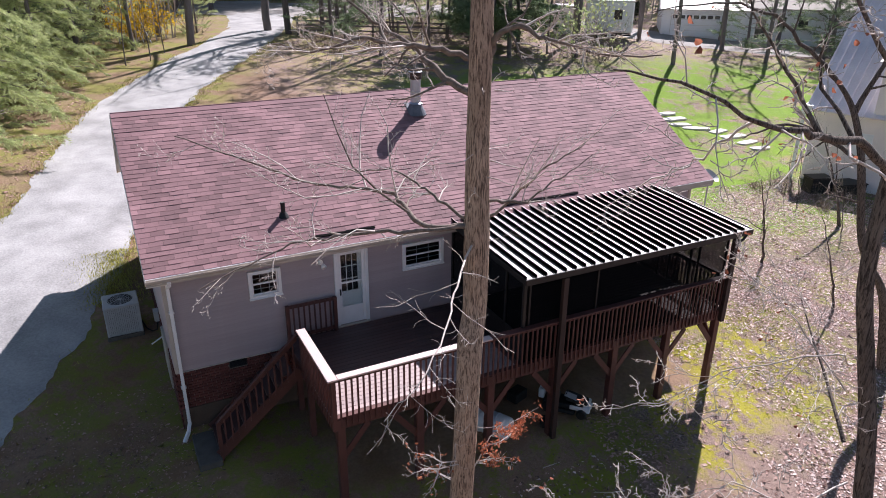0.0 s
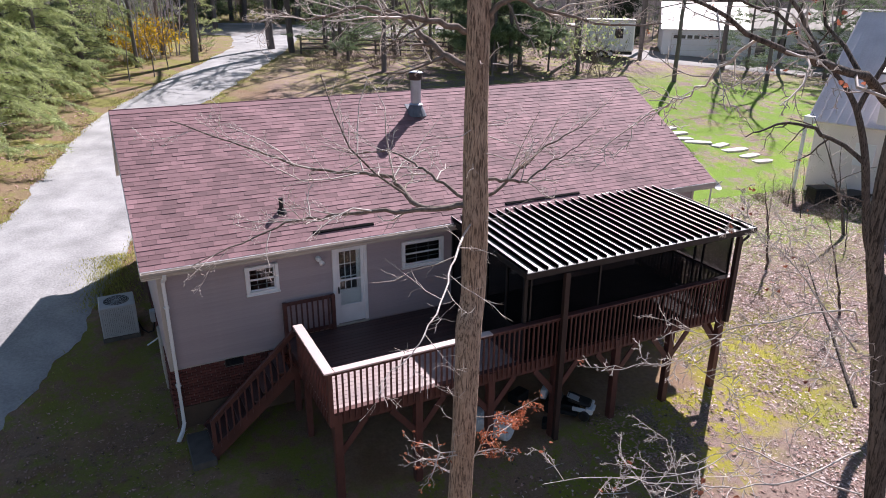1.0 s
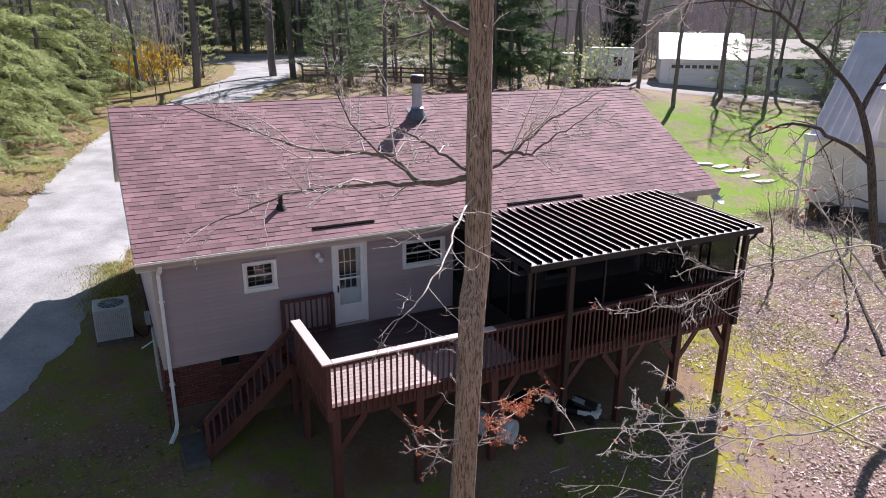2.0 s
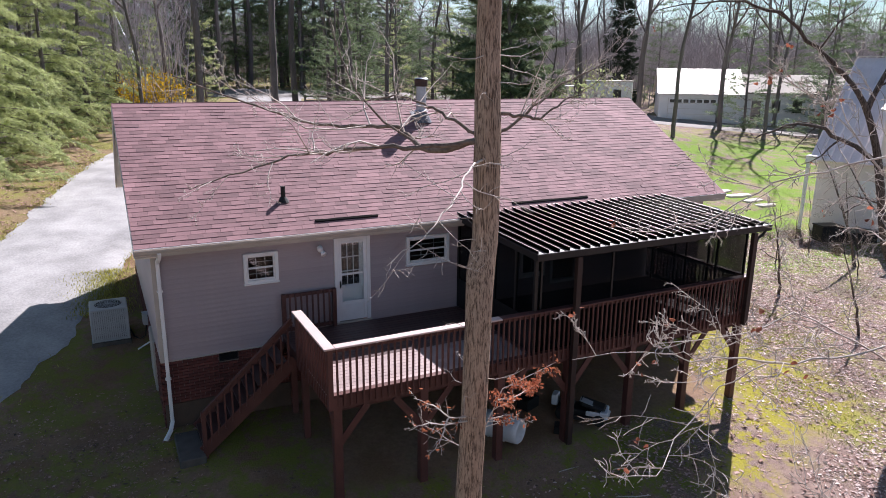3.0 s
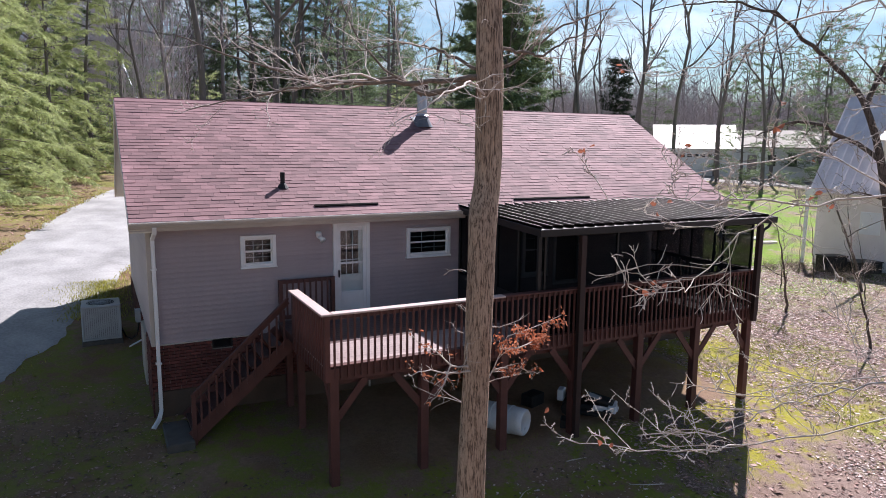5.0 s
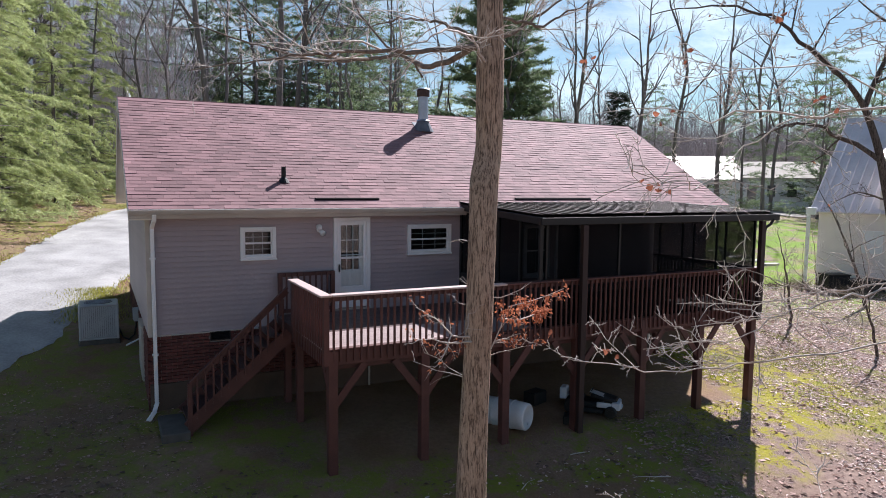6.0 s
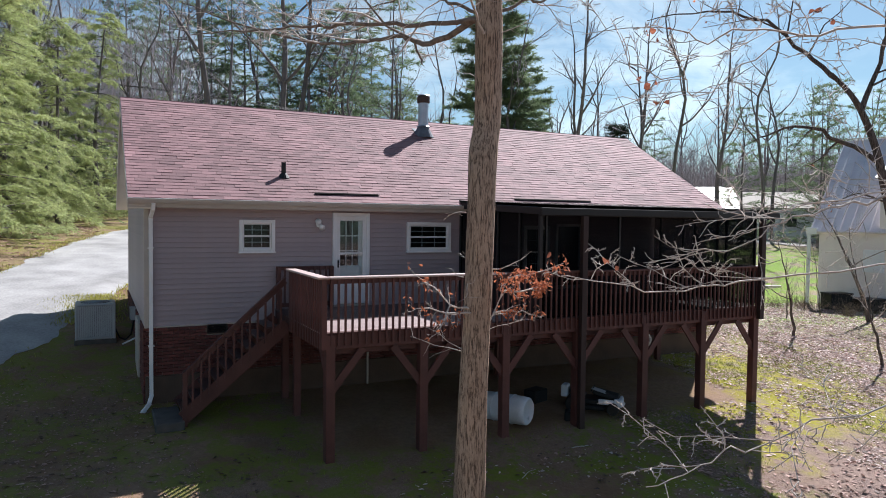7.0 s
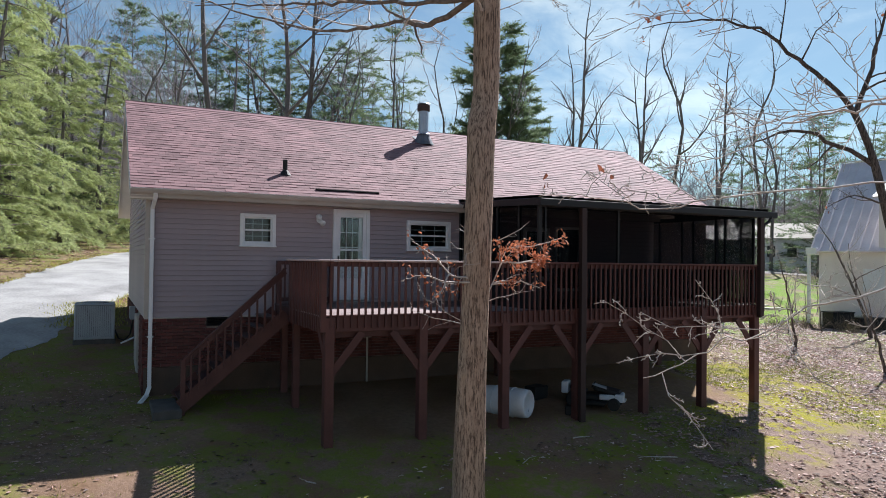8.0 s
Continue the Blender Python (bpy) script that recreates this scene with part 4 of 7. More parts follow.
for y in (-3.5, -2.63, -2.345, -1.58, -1.17, -0.31):
    part("mullion", MB().box(13.38, y - 0.025, DZ, 13.43, y + 0.025, prz(y) - 0.01, 0.003), M_DARKMETAL, porch)
part("side_header", MB().box(13.37, -3.6, PZF - 0.12, 13.43, -0.1, PZF - 0.008, 0.004), M_DARKMETAL, porch)
# left side: dark panelled screen wall
for y in (-0.1, -1.0, -1.9, -2.8):
    part("mullion", MB().box(6.99, y - 0.03, DZ, 7.05, y + 0.03, prz(y) - 0.01, 0.003), M_DARKMETAL, porch)
part("screen_panel", MB().box(7.018, -3.52, DZ + 0.75, 7.022, -0.05, PZF - 0.02), M_SCREEN, porch)
part("lower_panel", MB().box(7.0, -3.52, DZ, 7.04, -0.06, DZ + 0.75, 0.004), M_DARKMETAL, porch)
part("porch_gutter_spout", MB().tube(((13.72, -3.76, 2.42), (13.66, -3.74, 2.3), (13.52, -3.72, 2.22), (13.48, -3.72, 2.1), (13.48, -3.72, 0.1)), 0.035, 8), M_DARKMETAL, porch, "dark round downspout")

# ---- things in the yard ----
def ac_unit():
    t = thing("air_conditioner", "grey louvred outdoor air conditioning unit on a concrete pad", "air conditioner", at=(-1.13, 4.48, -0.84))
    w = 0.43
    part("pad", MB().box(-0.48, -0.48, -0.16, 0.48, 0.48, 0.0, 0.02), M_CONC, t)
    part("core", MB().box(-w + 0.03, -w + 0.03, 0.0, w - 0.03, w - 0.03, 0.85, 0.03), M_BLACK, t)
    for sx in (-1, 1):
        for sy in (-1, 1):
            part("corner_post", MB().box(sx * w - 0.03, sy * w - 0.03, 0.0, sx * w + 0.03, sy * w + 0.03, 0.86, 0.015), M_AC, t)
    part("base_pan", MB().box(-w - 0.02, -w - 0.02, 0.0, w + 0.02, w + 0.02, 0.07, 0.02), M_AC, t)
    part("top_rim", MB().box(-w - 0.03, -w - 0.03, 0.84, w + 0.03, w + 0.03, 0.90, 0.025), M_AC, t)
    part("fan_opening", MB().tube(((0, 0, 0.88), (0, 0, 0.904)), 0.33, 28), M_BLACK, t)
    for k in range(5):
        r = 0.06 + 0.062 * k
        ring = [(r * math.cos(a * math.pi / 14), r * math.sin(a * math.pi / 14), 0.915) for a in range(29)]
        part("grille_ring", MB().tube(ring, 0.005, 5, caps=False), M_AC, t)
    for a in range(6):
        c, s = math.cos(a * math.pi / 6), math.sin(a * math.pi / 6)
        part("grille_bar", MB().tube(((-0.34 * c, -0.34 * s, 0.91), (0.34 * c, 0.34 * s, 0.91)), 0.005, 5), M_AC, t)
    for k in range(17):
        v = -w + 0.05 + 0.0475 * k
        for ob in ((v, -w - 0.005, 0), (v, w + 0.005, 0)):
            part("louvre", MB().box(ob[0] - 0.0215, ob[1] - 0.012, 0.07, ob[0] + 0.0215, ob[1] + 0.012, 0.84, 0.004), M_AC, t)
        for sx in (-1, 1):
            part("louvre", MB().box(sx * (w + 0.005) - 0.012, v - 0.0215, 0.07, sx * (w + 0.005) + 0.012, v + 0.0215, 0.84, 0.004), M_AC, t)
    return t


ac_unit()
solid("refrigerant_line", MB().tube(((-0.7, 4.3, -0.55), (-0.58, 4.2, -0.85), (-0.45, 4.0, -0.88), (-0.33, 3.7, -0.7), (-0.28, 3.5, -0.35), (-0.26, 3.45, -0.2)), 0.02, 8), M_BLACK, "black insulated refrigerant line between unit and wall", "pipe", smooth=True)
eb = thing("electrical_box", "small grey disconnect box on the gable wall", "electrical box", at=(HX - 0.07, 3.5, -0.15))
part("box", MB().box(-0.06, -0.11, -0.16, 0.06, 0.11, 0.16, 0.012), M_AC, eb)
part("lid", MB().box(-0.075, -0.115, -0.13, -0.06, 0.115, 0.165, 0.006), M_AC, eb)
solid("drain_pipe", MB().tube(((HX + 0.02, 3.3, -0.72), (HX - 0.33, 3.2, -0.86)), 0.022, 8), M_WHITE, "short white condensate drain pipe", "pipe")


# things under the deck
def barrel():
    t = thing("plastic_barrel", "white plastic barrel lying on its side under the deck", "barrel")
    t.matrix_basis = pose(6.62, -2.95, lie(6.5, -3.0) + 0.29, 0, 90, -58)
    prof = ((0.0, -0.55), (0.25, -0.55), (0.285, -0.52), (0.295, -0.40), (0.30, 0.0), (0.295, 0.40), (0.285, 0.52), (0.25, 0.55), (0.24, 0.53), (0.0, 0.53))
    body = MB()
    n = 28
    for r, z in prof:
        for k in range(n):
            a = 2 * math.pi * k / n
            body.v.append((max(r, 0.001) * math.cos(a), max(r, 0.001) * math.sin(a), z))
    for i in range(len(prof) - 1):
        for k in range(n):
            k2 = (k + 1) % n
            body.f.append((i * n + k, i * n + k2, (i + 1) * n + k2, (i + 1) * n + k))
    part("body", body, M_PLASTIC, t, smooth=True)
    for z in (-0.2, 0.2):
        part("hoop", MB().tube([(0.3 * math.cos(a * math.pi / 14), 0.3 * math.sin(a * math.pi / 14), z) for a in range(29)], 0.014, 6, caps=False), M_PLASTIC, t, smooth=True)
    part("bung", MB().tube(((0.14, 0, 0.53), (0.14, 0, 0.56)), 0.035, 12), M_PLASTIC, t)
    return t


barrel()


def mower():
    """Garden tractor parked under the deck, partly under a tarpaulin."""
    t = thing("garden_tractor", "small white and black garden tractor parked under the deck", "tractor")
    t.matrix_basis = pose(8.9, -3.0, lie(8.9, -3.0), 0, 0, -48) @ Matrix.Scale(0.74, 4)
    part("body", MB().box(-0.75, -0.32, 0.22, 0.35, 0.32, 0.40, 0.04), M_BLACK, t)
    part("hood", MB().beam((0.02, 0, 0.60), (0.80, 0, 0.44), 0.5, 0.16, 0.05), M_BLACK, t, "black sloping hood")
    part("hood_panel", MB().beam((-0.02, -0.08, 0.70), (0.42, -0.08, 0.585), 0.3, 0.025, 0.01), M_AC, t, "pale grey sloping panel")
    part("bumper", MB().box(0.66, -0.38, 0.24, 0.92, 0.05, 0.46, 0.03), M_PLASTIC, t, "white front bumper")
    part("bumper", MB().box(0.74, 0.07, 0.33, 0.88, 0.34, 0.44, 0.03), M_PLASTIC, t, "white front bumper")
    part("skid_plate", MB().box(0.78, 0.0, 0.18, 0.93, 0.36, 0.25, 0.02), M_PLASTIC, t, "white lower bumper")
    for y, m_ in ((-0.38, M_PLASTIC), (0.32, M_BLACK)):
        part("side_panel", MB().box(0.22, y, 0.28, 0.655, y + 0.06, 0.44, 0.02), m_, t)
    part("rear_box", MB().box(-0.95, -0.2, 0.36, -0.74, 0.2, 0.72, 0.03), M_PLASTIC, t, "pale rear box")
    seat = part("seat", MB().box(-0.62, -0.22, 0.42, -0.2, 0.22, 0.50, 0.05), M_BLACK, t, "black seat")
    part("backrest", MB().box(-0.68, -0.22, 0.5, -0.58, 0.22, 0.66, 0.04), M_BLACK, seat)
    part("steering_wheel", MB().tube([(0.0 + 0.05 * math.sin(a * math.pi / 8), 0.17 * math.cos(a * math.pi / 8), 0.66 + 0.09 * math.sin(a * math.pi / 8)) for a in range(17)], 0.014, 6, caps=False), M_BLACK, t)
    part("steering_column", MB().tube(((0.2, 0, 0.6), (0.0, 0, 0.66)), 0.02, 8), M_BLACK, t)
    for x, y, r in ((-0.5, -0.42, 0.25), (-0.5, 0.42, 0.25), (0.65, -0.4, 0.18), (0.65, 0.4, 0.18)):
        w = part("wheel", MB().tube(((x, y - 0.09, r), (x, y - 0.05, r), (x, y + 0.05, r), (x, y + 0.09, r)), (r * 0.86, r, r, r * 0.86), 22), M_BLACK, t)
        part("rim", MB().tube(((x, y - 0.095, r), (x, y + 0.095, r)), r * 0.5, 16), M_DARKMETAL, w)
    part("mower_deck", MB().box(-0.25, -0.48, 0.1, 0.42, 0.48, 0.24, 0.05), M_BLACK, t)
    return t


mower()
for (x, y, z, s, rz) in ((7.9, -2.2, 0, 0.24, 20), (8.05, -3.3, 0, 0.16, 50)):
    solid("storage_box", MB().box(-s, -s * 0.7, 0, s, s * 0.7, s * 1.2, 0.02), M_BLACK, "dark storage box standing under the deck", "box").matrix_basis = pose(x, y, lie(x, y), 0, 0, rz)
meter = thing("utility_meter", "small tan utility box with a conduit on the foundation wall", "meter box", at=(4.55, 0.0, -0.45))
part("box", MB().box(-0.14, -0.12, -0.12, 0.14, 0.04, 0.14, 0.01), M_TRIMTAN, meter)
part("conduit", MB().tube(((0.05, -0.06, -0.12), (0.05, -0.06, -1.25)), 0.025, 8), M_TRIMTAN, meter)

solid("drain_pipe", MB().tube([(12.15 + 0.12 * math.sin(0.5 * k), -1.2, -0.72 - 0.055 * k) for k in range(7)], 0.035, 8), M_PLASTIC, "short pale bent drain pipe hanging under the deck", "pipe", smooth=True)


# ---- trees ----
class Wood:
    """Grows limbs into two meshes: thick wood and twigs; keeps the twig ends."""

    def __init__(self, seed):
        self.thick, self.thin, self.ends, self.limbs = MB(), MB(), [], []
        self.r = random.Random(seed)
        self.fine, self.least = 3, 0.0034

    def cut(self):
        """Ends a limb: what is thick so far becomes a piece of its own."""
        if self.thick.f:
            self.limbs.append(self.thick)
        self.thick = MB()

    def wander(self, p, d, length, n, wob, lift):
        pts = [Vector(p)]
        d = Vector(d).normalized()
        for _ in range(n):
            d = (d + Vector((self.r.gauss(0, wob), self.r.gauss(0, wob), self.r.gauss(0, wob) + lift))).normalized()
            pts.append(pts[-1] + d * (length / n))
        return pts

    def limb(self, pts, r0, r1, depth, kids, ratio=0.5, lift=0.04, wob=0.22, n=6, split=0.02, start=0.15):
        pts = [Vector(p) for p in pts]
        m = len(pts)
        L = sum((b - a).length for a, b in zip(pts, pts[1:]))
        radii = [r0 + (r1 - r0) * i / (m - 1) for i in range(m)]
        if depth == 0 and self.fine < 3:
            d = (pts[-1] - pts[0]).cross(Vector((self.r.gauss(0, 1), self.r.gauss(0, 1), self.r.gauss(0, 1)))).normalized() * r0 * 1.9
            self.thin.poly(pts[0] - d, pts[0] + d, pts[-1])
            self.ends.append((pts[-1], (pts[-1] - pts[-2]).normalized()))
            return
        (self.thick if r0 > split else self.thin).tube(pts, radii, n if r0 > split else 3 if r0 < 0.006 or self.fine < 3 else 4, caps=False)
        if depth == 0:
            self.ends.append((pts[-1], (pts[-1] - pts[-2]).normalized()))
            return
        for k in range(kids):
            f = start + (0.97 - start) * (k + self.r.random()) / kids
            u = f * (m - 1)
            i = min(int(u), m - 2)
            p = pts[i].lerp(pts[i + 1], u - i)
            d = (pts[i + 1] - pts[i]).normalized()
            side = Vector((self.r.gauss(0, 1), self.r.gauss(0, 1), self.r.gauss(0, 0.7)))
            side = (side - d * side.dot(d)).normalized()
            a = radians(self.r.uniform(30, 68))
            cd = d * math.cos(a) + side * math.sin(a)
            cl = L * ratio * (1.15 - 0.6 * f) * self.r.uniform(0.6, 1.25)
            cr = max(self.least, (r0 + (r1 - r0) * f) * self.r.uniform(0.45, 0.62))
            seg = (4 if depth > 1 else 3) if self.fine > 2 else 3 if depth > 2 else 2
            self.limb(self.wander(p, cd, cl, seg, wob, lift), cr, max(0.55 * self.least, cr * 0.3), depth - 1, max(2, int(kids * 0.72)), ratio, lift, wob, 5, split, 0.2)
        self.ends.append((pts[-1], (pts[-1] - pts[-2]).normalized()))


def smooth_line(pts, n, wob=0.0, rnd=None):
    out = [Vector(p) for p in along([tuple(p) for p in pts], n)]
    if wob:
        for i in range(1, n - 1):
            out[i] += Vector((rnd.gauss(0, wob), rnd.gauss(0, wob), rnd.gauss(0, wob)))
    return out


M_REDLEAF = leaf_mat("red_oak_leaf", (0.38, 0.145, 0.085), (0.24, 0.08, 0.05), trans=0.4)
M_DEADLEAF = leaf_mat("dead_oak_leaf", (0.60, 0.235, 0.125), (0.36, 0.115, 0.06), trans=0.4)


def leaf_blades(mb, p, d, count, size, rnd, droop=0.5, wide=0.45, loose=0.9):
    for _ in range(count):
        o = Vector(p) + Vector((rnd.gauss(0, size * loose), rnd.gauss(0, size * loose), rnd.gauss(0, size * 0.8 * loose)))
        ax = Vector((rnd.gauss(0, 1), rnd.gauss(0, 1), rnd.gauss(0, 1) - droop)).normalized()
        sd = ax.cross(Vector((rnd.gauss(0, 1), rnd.gauss(0, 1), rnd.gauss(0, 1)))).normalized()
        up = ax.cross(sd)
        L, W = size * rnd.uniform(0.7, 1.3), size * wide * rnd.uniform(0.7, 1.2)
        a, b = o, o + ax * L
        curl = up * W * rnd.uniform(0.2, 0.9)
        m1, m2 = o + ax * L * 0.35, o + ax * L * 0.75
        mb.poly(a, m1 + sd * W * 0.8 + curl * 0.7, m2 + sd * W * 0.9 + curl, b, o + ax * L * 0.5)
        mb.poly(a, o + ax * L * 0.5, b, m2 - sd * W * 0.9 + curl, m1 - sd * W * 0.8 + curl * 0.7)


def trunk_mesh(pts, radii, n, rnd, ridge=0.05):
    """A trunk with ridged, uneven bark and a flared foot."""
    mb = MB()
    pts = smooth_line(pts, 60)
    m = len(pts)
    rr = np.interp(np.linspace(0, 1, m), np.linspace(0, 1, len(radii)), radii)
    for i, p in enumerate(pts):
        for k in range(n):
            a = 2 * math.pi * k / n
            c, s = math.cos(a), math.sin(a)
            q = 1 + ridge * noise.noise((c * 4.5, s * 4.5, p.z * 0.9)) + ridge * 0.8 * noise.noise((c * 11, s * 11, p.z * 2.0 + 9)) + 0.03 * noise.noise((c, s, p.z * 1.2))
            mb.v.append((p.x + c * rr[i] * q, p.y + s * rr[i] * q, p.z))
    for i in range(m - 1):
        for k in range(n):
            k2 = (k + 1) % n
            mb.f.append((i * n + k, i * n + k2, (i + 1) * n + k2, (i + 1) * n + k))
    return mb


def finish_tree(name, label, wood, extra_trunk=None, leaves=None, at=None, bark=M_BARK, twig=M_TWIG, leaf=None, group="", limbs=None):
    t = thing(name, label, "tree", group)
    if extra_trunk:
        part("trunk", extra_trunk, bark, t, smooth=True)
        for mb in wood.limbs:
            part("limb", mb, limbs or M_LIMB, t, smooth=True)
        if wood.thick.f:
            part("limb", wood.thick, limbs or M_LIMB, t, smooth=True)
    elif wood.thick.f:
        part("trunk", wood.thick, bark, t, smooth=True)
    if wood.thin.f:
        tagged(part("crown", wood.thin, twig, t, smooth=True), kind="stuff")
    if leaves and leaves.f:
        tagged(part("foliage", leaves, leaf or M_DEADLEAF, t), kind="stuff")
    return t


# the oak in front of the deck
w = Wood(11)
oak_trunk = trunk_mesh(((3.80, -6.50, -2.75), (3.81, -6.51, -2.2), (3.83, -6.53, -0.6), (3.88, -6.55, 1.0), (3.91, -6.56, 2.3), (3.98, -6.47, 3.2), (4.10, -6.38, 3.8), (4.11, -6.37, 5.0), (4.12, -6.3, 6.6), (4.15, -6.27, 8.4), (4.2, -6.2, 11.0), (4.1, -6.0, 14.0)),
                       (0.36, 0.24, 0.21, 0.20, 0.20, 0.21, 0.195, 0.20, 0.172, 0.16, 0.12, 0.05), 44, w.r)
OAK = (
    (((3.99, -6.33, 5.22), (3.61, -5.55, 5.0), (3.52, -4.95, 5.14), (3.44, -4.6, 5.28), (3.09, -4.1, 5.28), (2.48, -3.55, 5.27), (1.75, -2.95, 5.48), (1.17, -2.5, 5.7), (0.32, -2.07, 6.05)), 0.062, 0.012, 3, 8, 0.30),
    (((3.97, -6.32, 5.2), (3.24, -5.95, 5.12), (2.53, -5.65, 5.1), (1.89, -5.45, 5.05), (1.6, -5.34, 5.0), (0.87, -5.4, 4.86), (0.04, -5.56, 4.64)), 0.05, 0.008, 3, 7, 0.27),
    (((3.95, -6.25, 5.32), (3.68, -5.8, 5.55), (3.53, -5.4, 5.7), (3.32, -4.85, 5.8), (2.91, -4.4, 5.7), (2.48, -3.9, 5.78)), 0.035, 0.006, 2, 7, 0.35),
    (((4.22, -6.42, 5.62), (4.63, -6.5, 5.57), (4.9, -6.55, 5.52), (5.24, -6.55, 5.76), (5.59, -6.56, 5.9), (6.02, -6.65, 6.19)), 0.035, 0.006, 3, 6, 0.38),
    (((4.2, -6.42, 5.3), (4.75, -6.4, 5.6), (5.18, -6.36, 5.9), (5.86, -6.38, 6.22), (6.5, -6.2, 6.4)), 0.035, 0.006, 2, 6, 0.35),
    (((4.05, -6.25, 7.2), (3.74, -5.84, 7.45), (3.56, -5.53, 7.7), (3.35, -5.11, 7.94), (3.0, -4.6, 8.25), (2.6, -4.0, 8.8)), 0.075, 0.015, 3, 7, 0.32),
    (((4.05, -6.22, 7.72), (3.49, -6.16, 7.89), (2.92, -6.12, 7.95), (2.43, -6.15, 8.05), (1.82, -6.15, 7.94), (1.2, -6.25, 8.05)), 0.06, 0.01, 3, 8, 0.34),
    (((4.25, -6.32, 7.72), (4.30, -6.45, 8.02), (4.48, -6.7, 8.18), (4.68, -6.95, 8.05), (4.93, -7.25, 7.98), (5.3, -7.65, 7.85), (5.8, -8.1, 7.9)), 0.06, 0.01, 3, 8, 0.33),
    (((3.95, -6.5, 4.95), (3.2, -7.5, 5.0), (2.7, -8.2, 4.9), (2.06, -8.94, 4.72), (1.7, -9.1, 4.55), (1.35, -9.25, 4.4)), 0.024, 0.005, 2, 7, 0.24),
    (((4.15, -6.35, 9.3), (4.9, -5.9, 10.0), (5.7, -5.6, 10.8), (6.5, -5.4, 11.8)), 0.06, 0.01, 3, 6, 0.4),
    (((4.1, -6.2, 10.2), (3.3, -6.0, 10.9), (2.4, -6.3, 11.5), (1.6, -6.5, 12.3)), 0.06, 0.01, 3, 6, 0.4),
    (((4.15, -6.15, 11.4), (4.6, -5.6, 12.6), (4.8, -5.0, 13.8)), 0.05, 0.01, 3, 6, 0.4),
)
for pts, r0, r1, depth, kids, ratio in OAK:
    w.limb(smooth_line(pts, 4 * len(pts), 0.014, w.r), r0 * 0.8, r1 * 0.8, depth, kids + 4, ratio * 1.12, lift=0.05, n=8)
    w.cut()
# short dead snags along the bole
for k in range(26):
    z = w.r.uniform(2.2, 7.5) if k < 18 else w.r.uniform(-0.3, 2.0)
    a = w.r.uniform(0, 6.28)
    d = Vector((math.cos(a), math.sin(a), w.r.uniform(-0.3, 0.5)))
    L = w.r.uniform(0.25, 0.9)
    w.limb(w.wander((4.03 + 0.18 * d.x - 0.03 * (5 - z), -6.42 + 0.18 * d.y, z), d, L, 4, 0.25, 0.0), 0.008, 0.002, 1, 3, 0.4, 0.0)
oak_leaves = MB()
TWIGS = (
    ((3.98, -6.66, 0.72), (4.06, -6.72, 0.92), (4.16, -6.76, 1.24), (4.29, -6.8, 1.44), (4.81, -6.67, 1.47), (5.32, -6.67, 1.62)),
    ((4.16, -6.76, 1.24), (4.5, -6.75, 1.22), (4.85, -6.62, 1.25), (5.05, -6.5, 1.15)),
    ((4.06, -6.72, 0.92), (4.4, -6.9, 0.95), (4.7, -7.0, 0.85)),
    ((3.72, -6.62, 0.98), (3.43, -6.6, 1.05), (3.16, -6.6, 1.30), (2.82, -6.62, 1.50)),
    ((3.72, -6.65, 0.93), (3.36, -6.6, 0.94), (2.98, -6.6, 1.02), (2.75, -6.6, 0.98)),
    ((3.43, -6.6, 1.05), (3.2, -6.75, 0.8), (3.0, -6.8, 0.62)),
)
for i, pts in enumerate(TWIGS):
    n0 = len(w.ends)
    w.limb(smooth_line(pts, 10, 0.012, w.r), 0.016, 0.004, 2, 7, 0.24 if i < 2 else 0.3, lift=0.02)
    for p, d in w.ends[n0:]:
        if w.r.random() < (0.9 if i < 2 else 0.16):
            leaf_blades(oak_leaves, p + Vector((0, 0, 0.05)), d, w.r.randint(5, 8) if i < 2 else 3, 0.066, w.r, 0.9, 0.24, 0.5)
finish_tree("oak_tree", "bare oak with grey furrowed bark and few dead leaves", w, oak_trunk, oak_leaves)

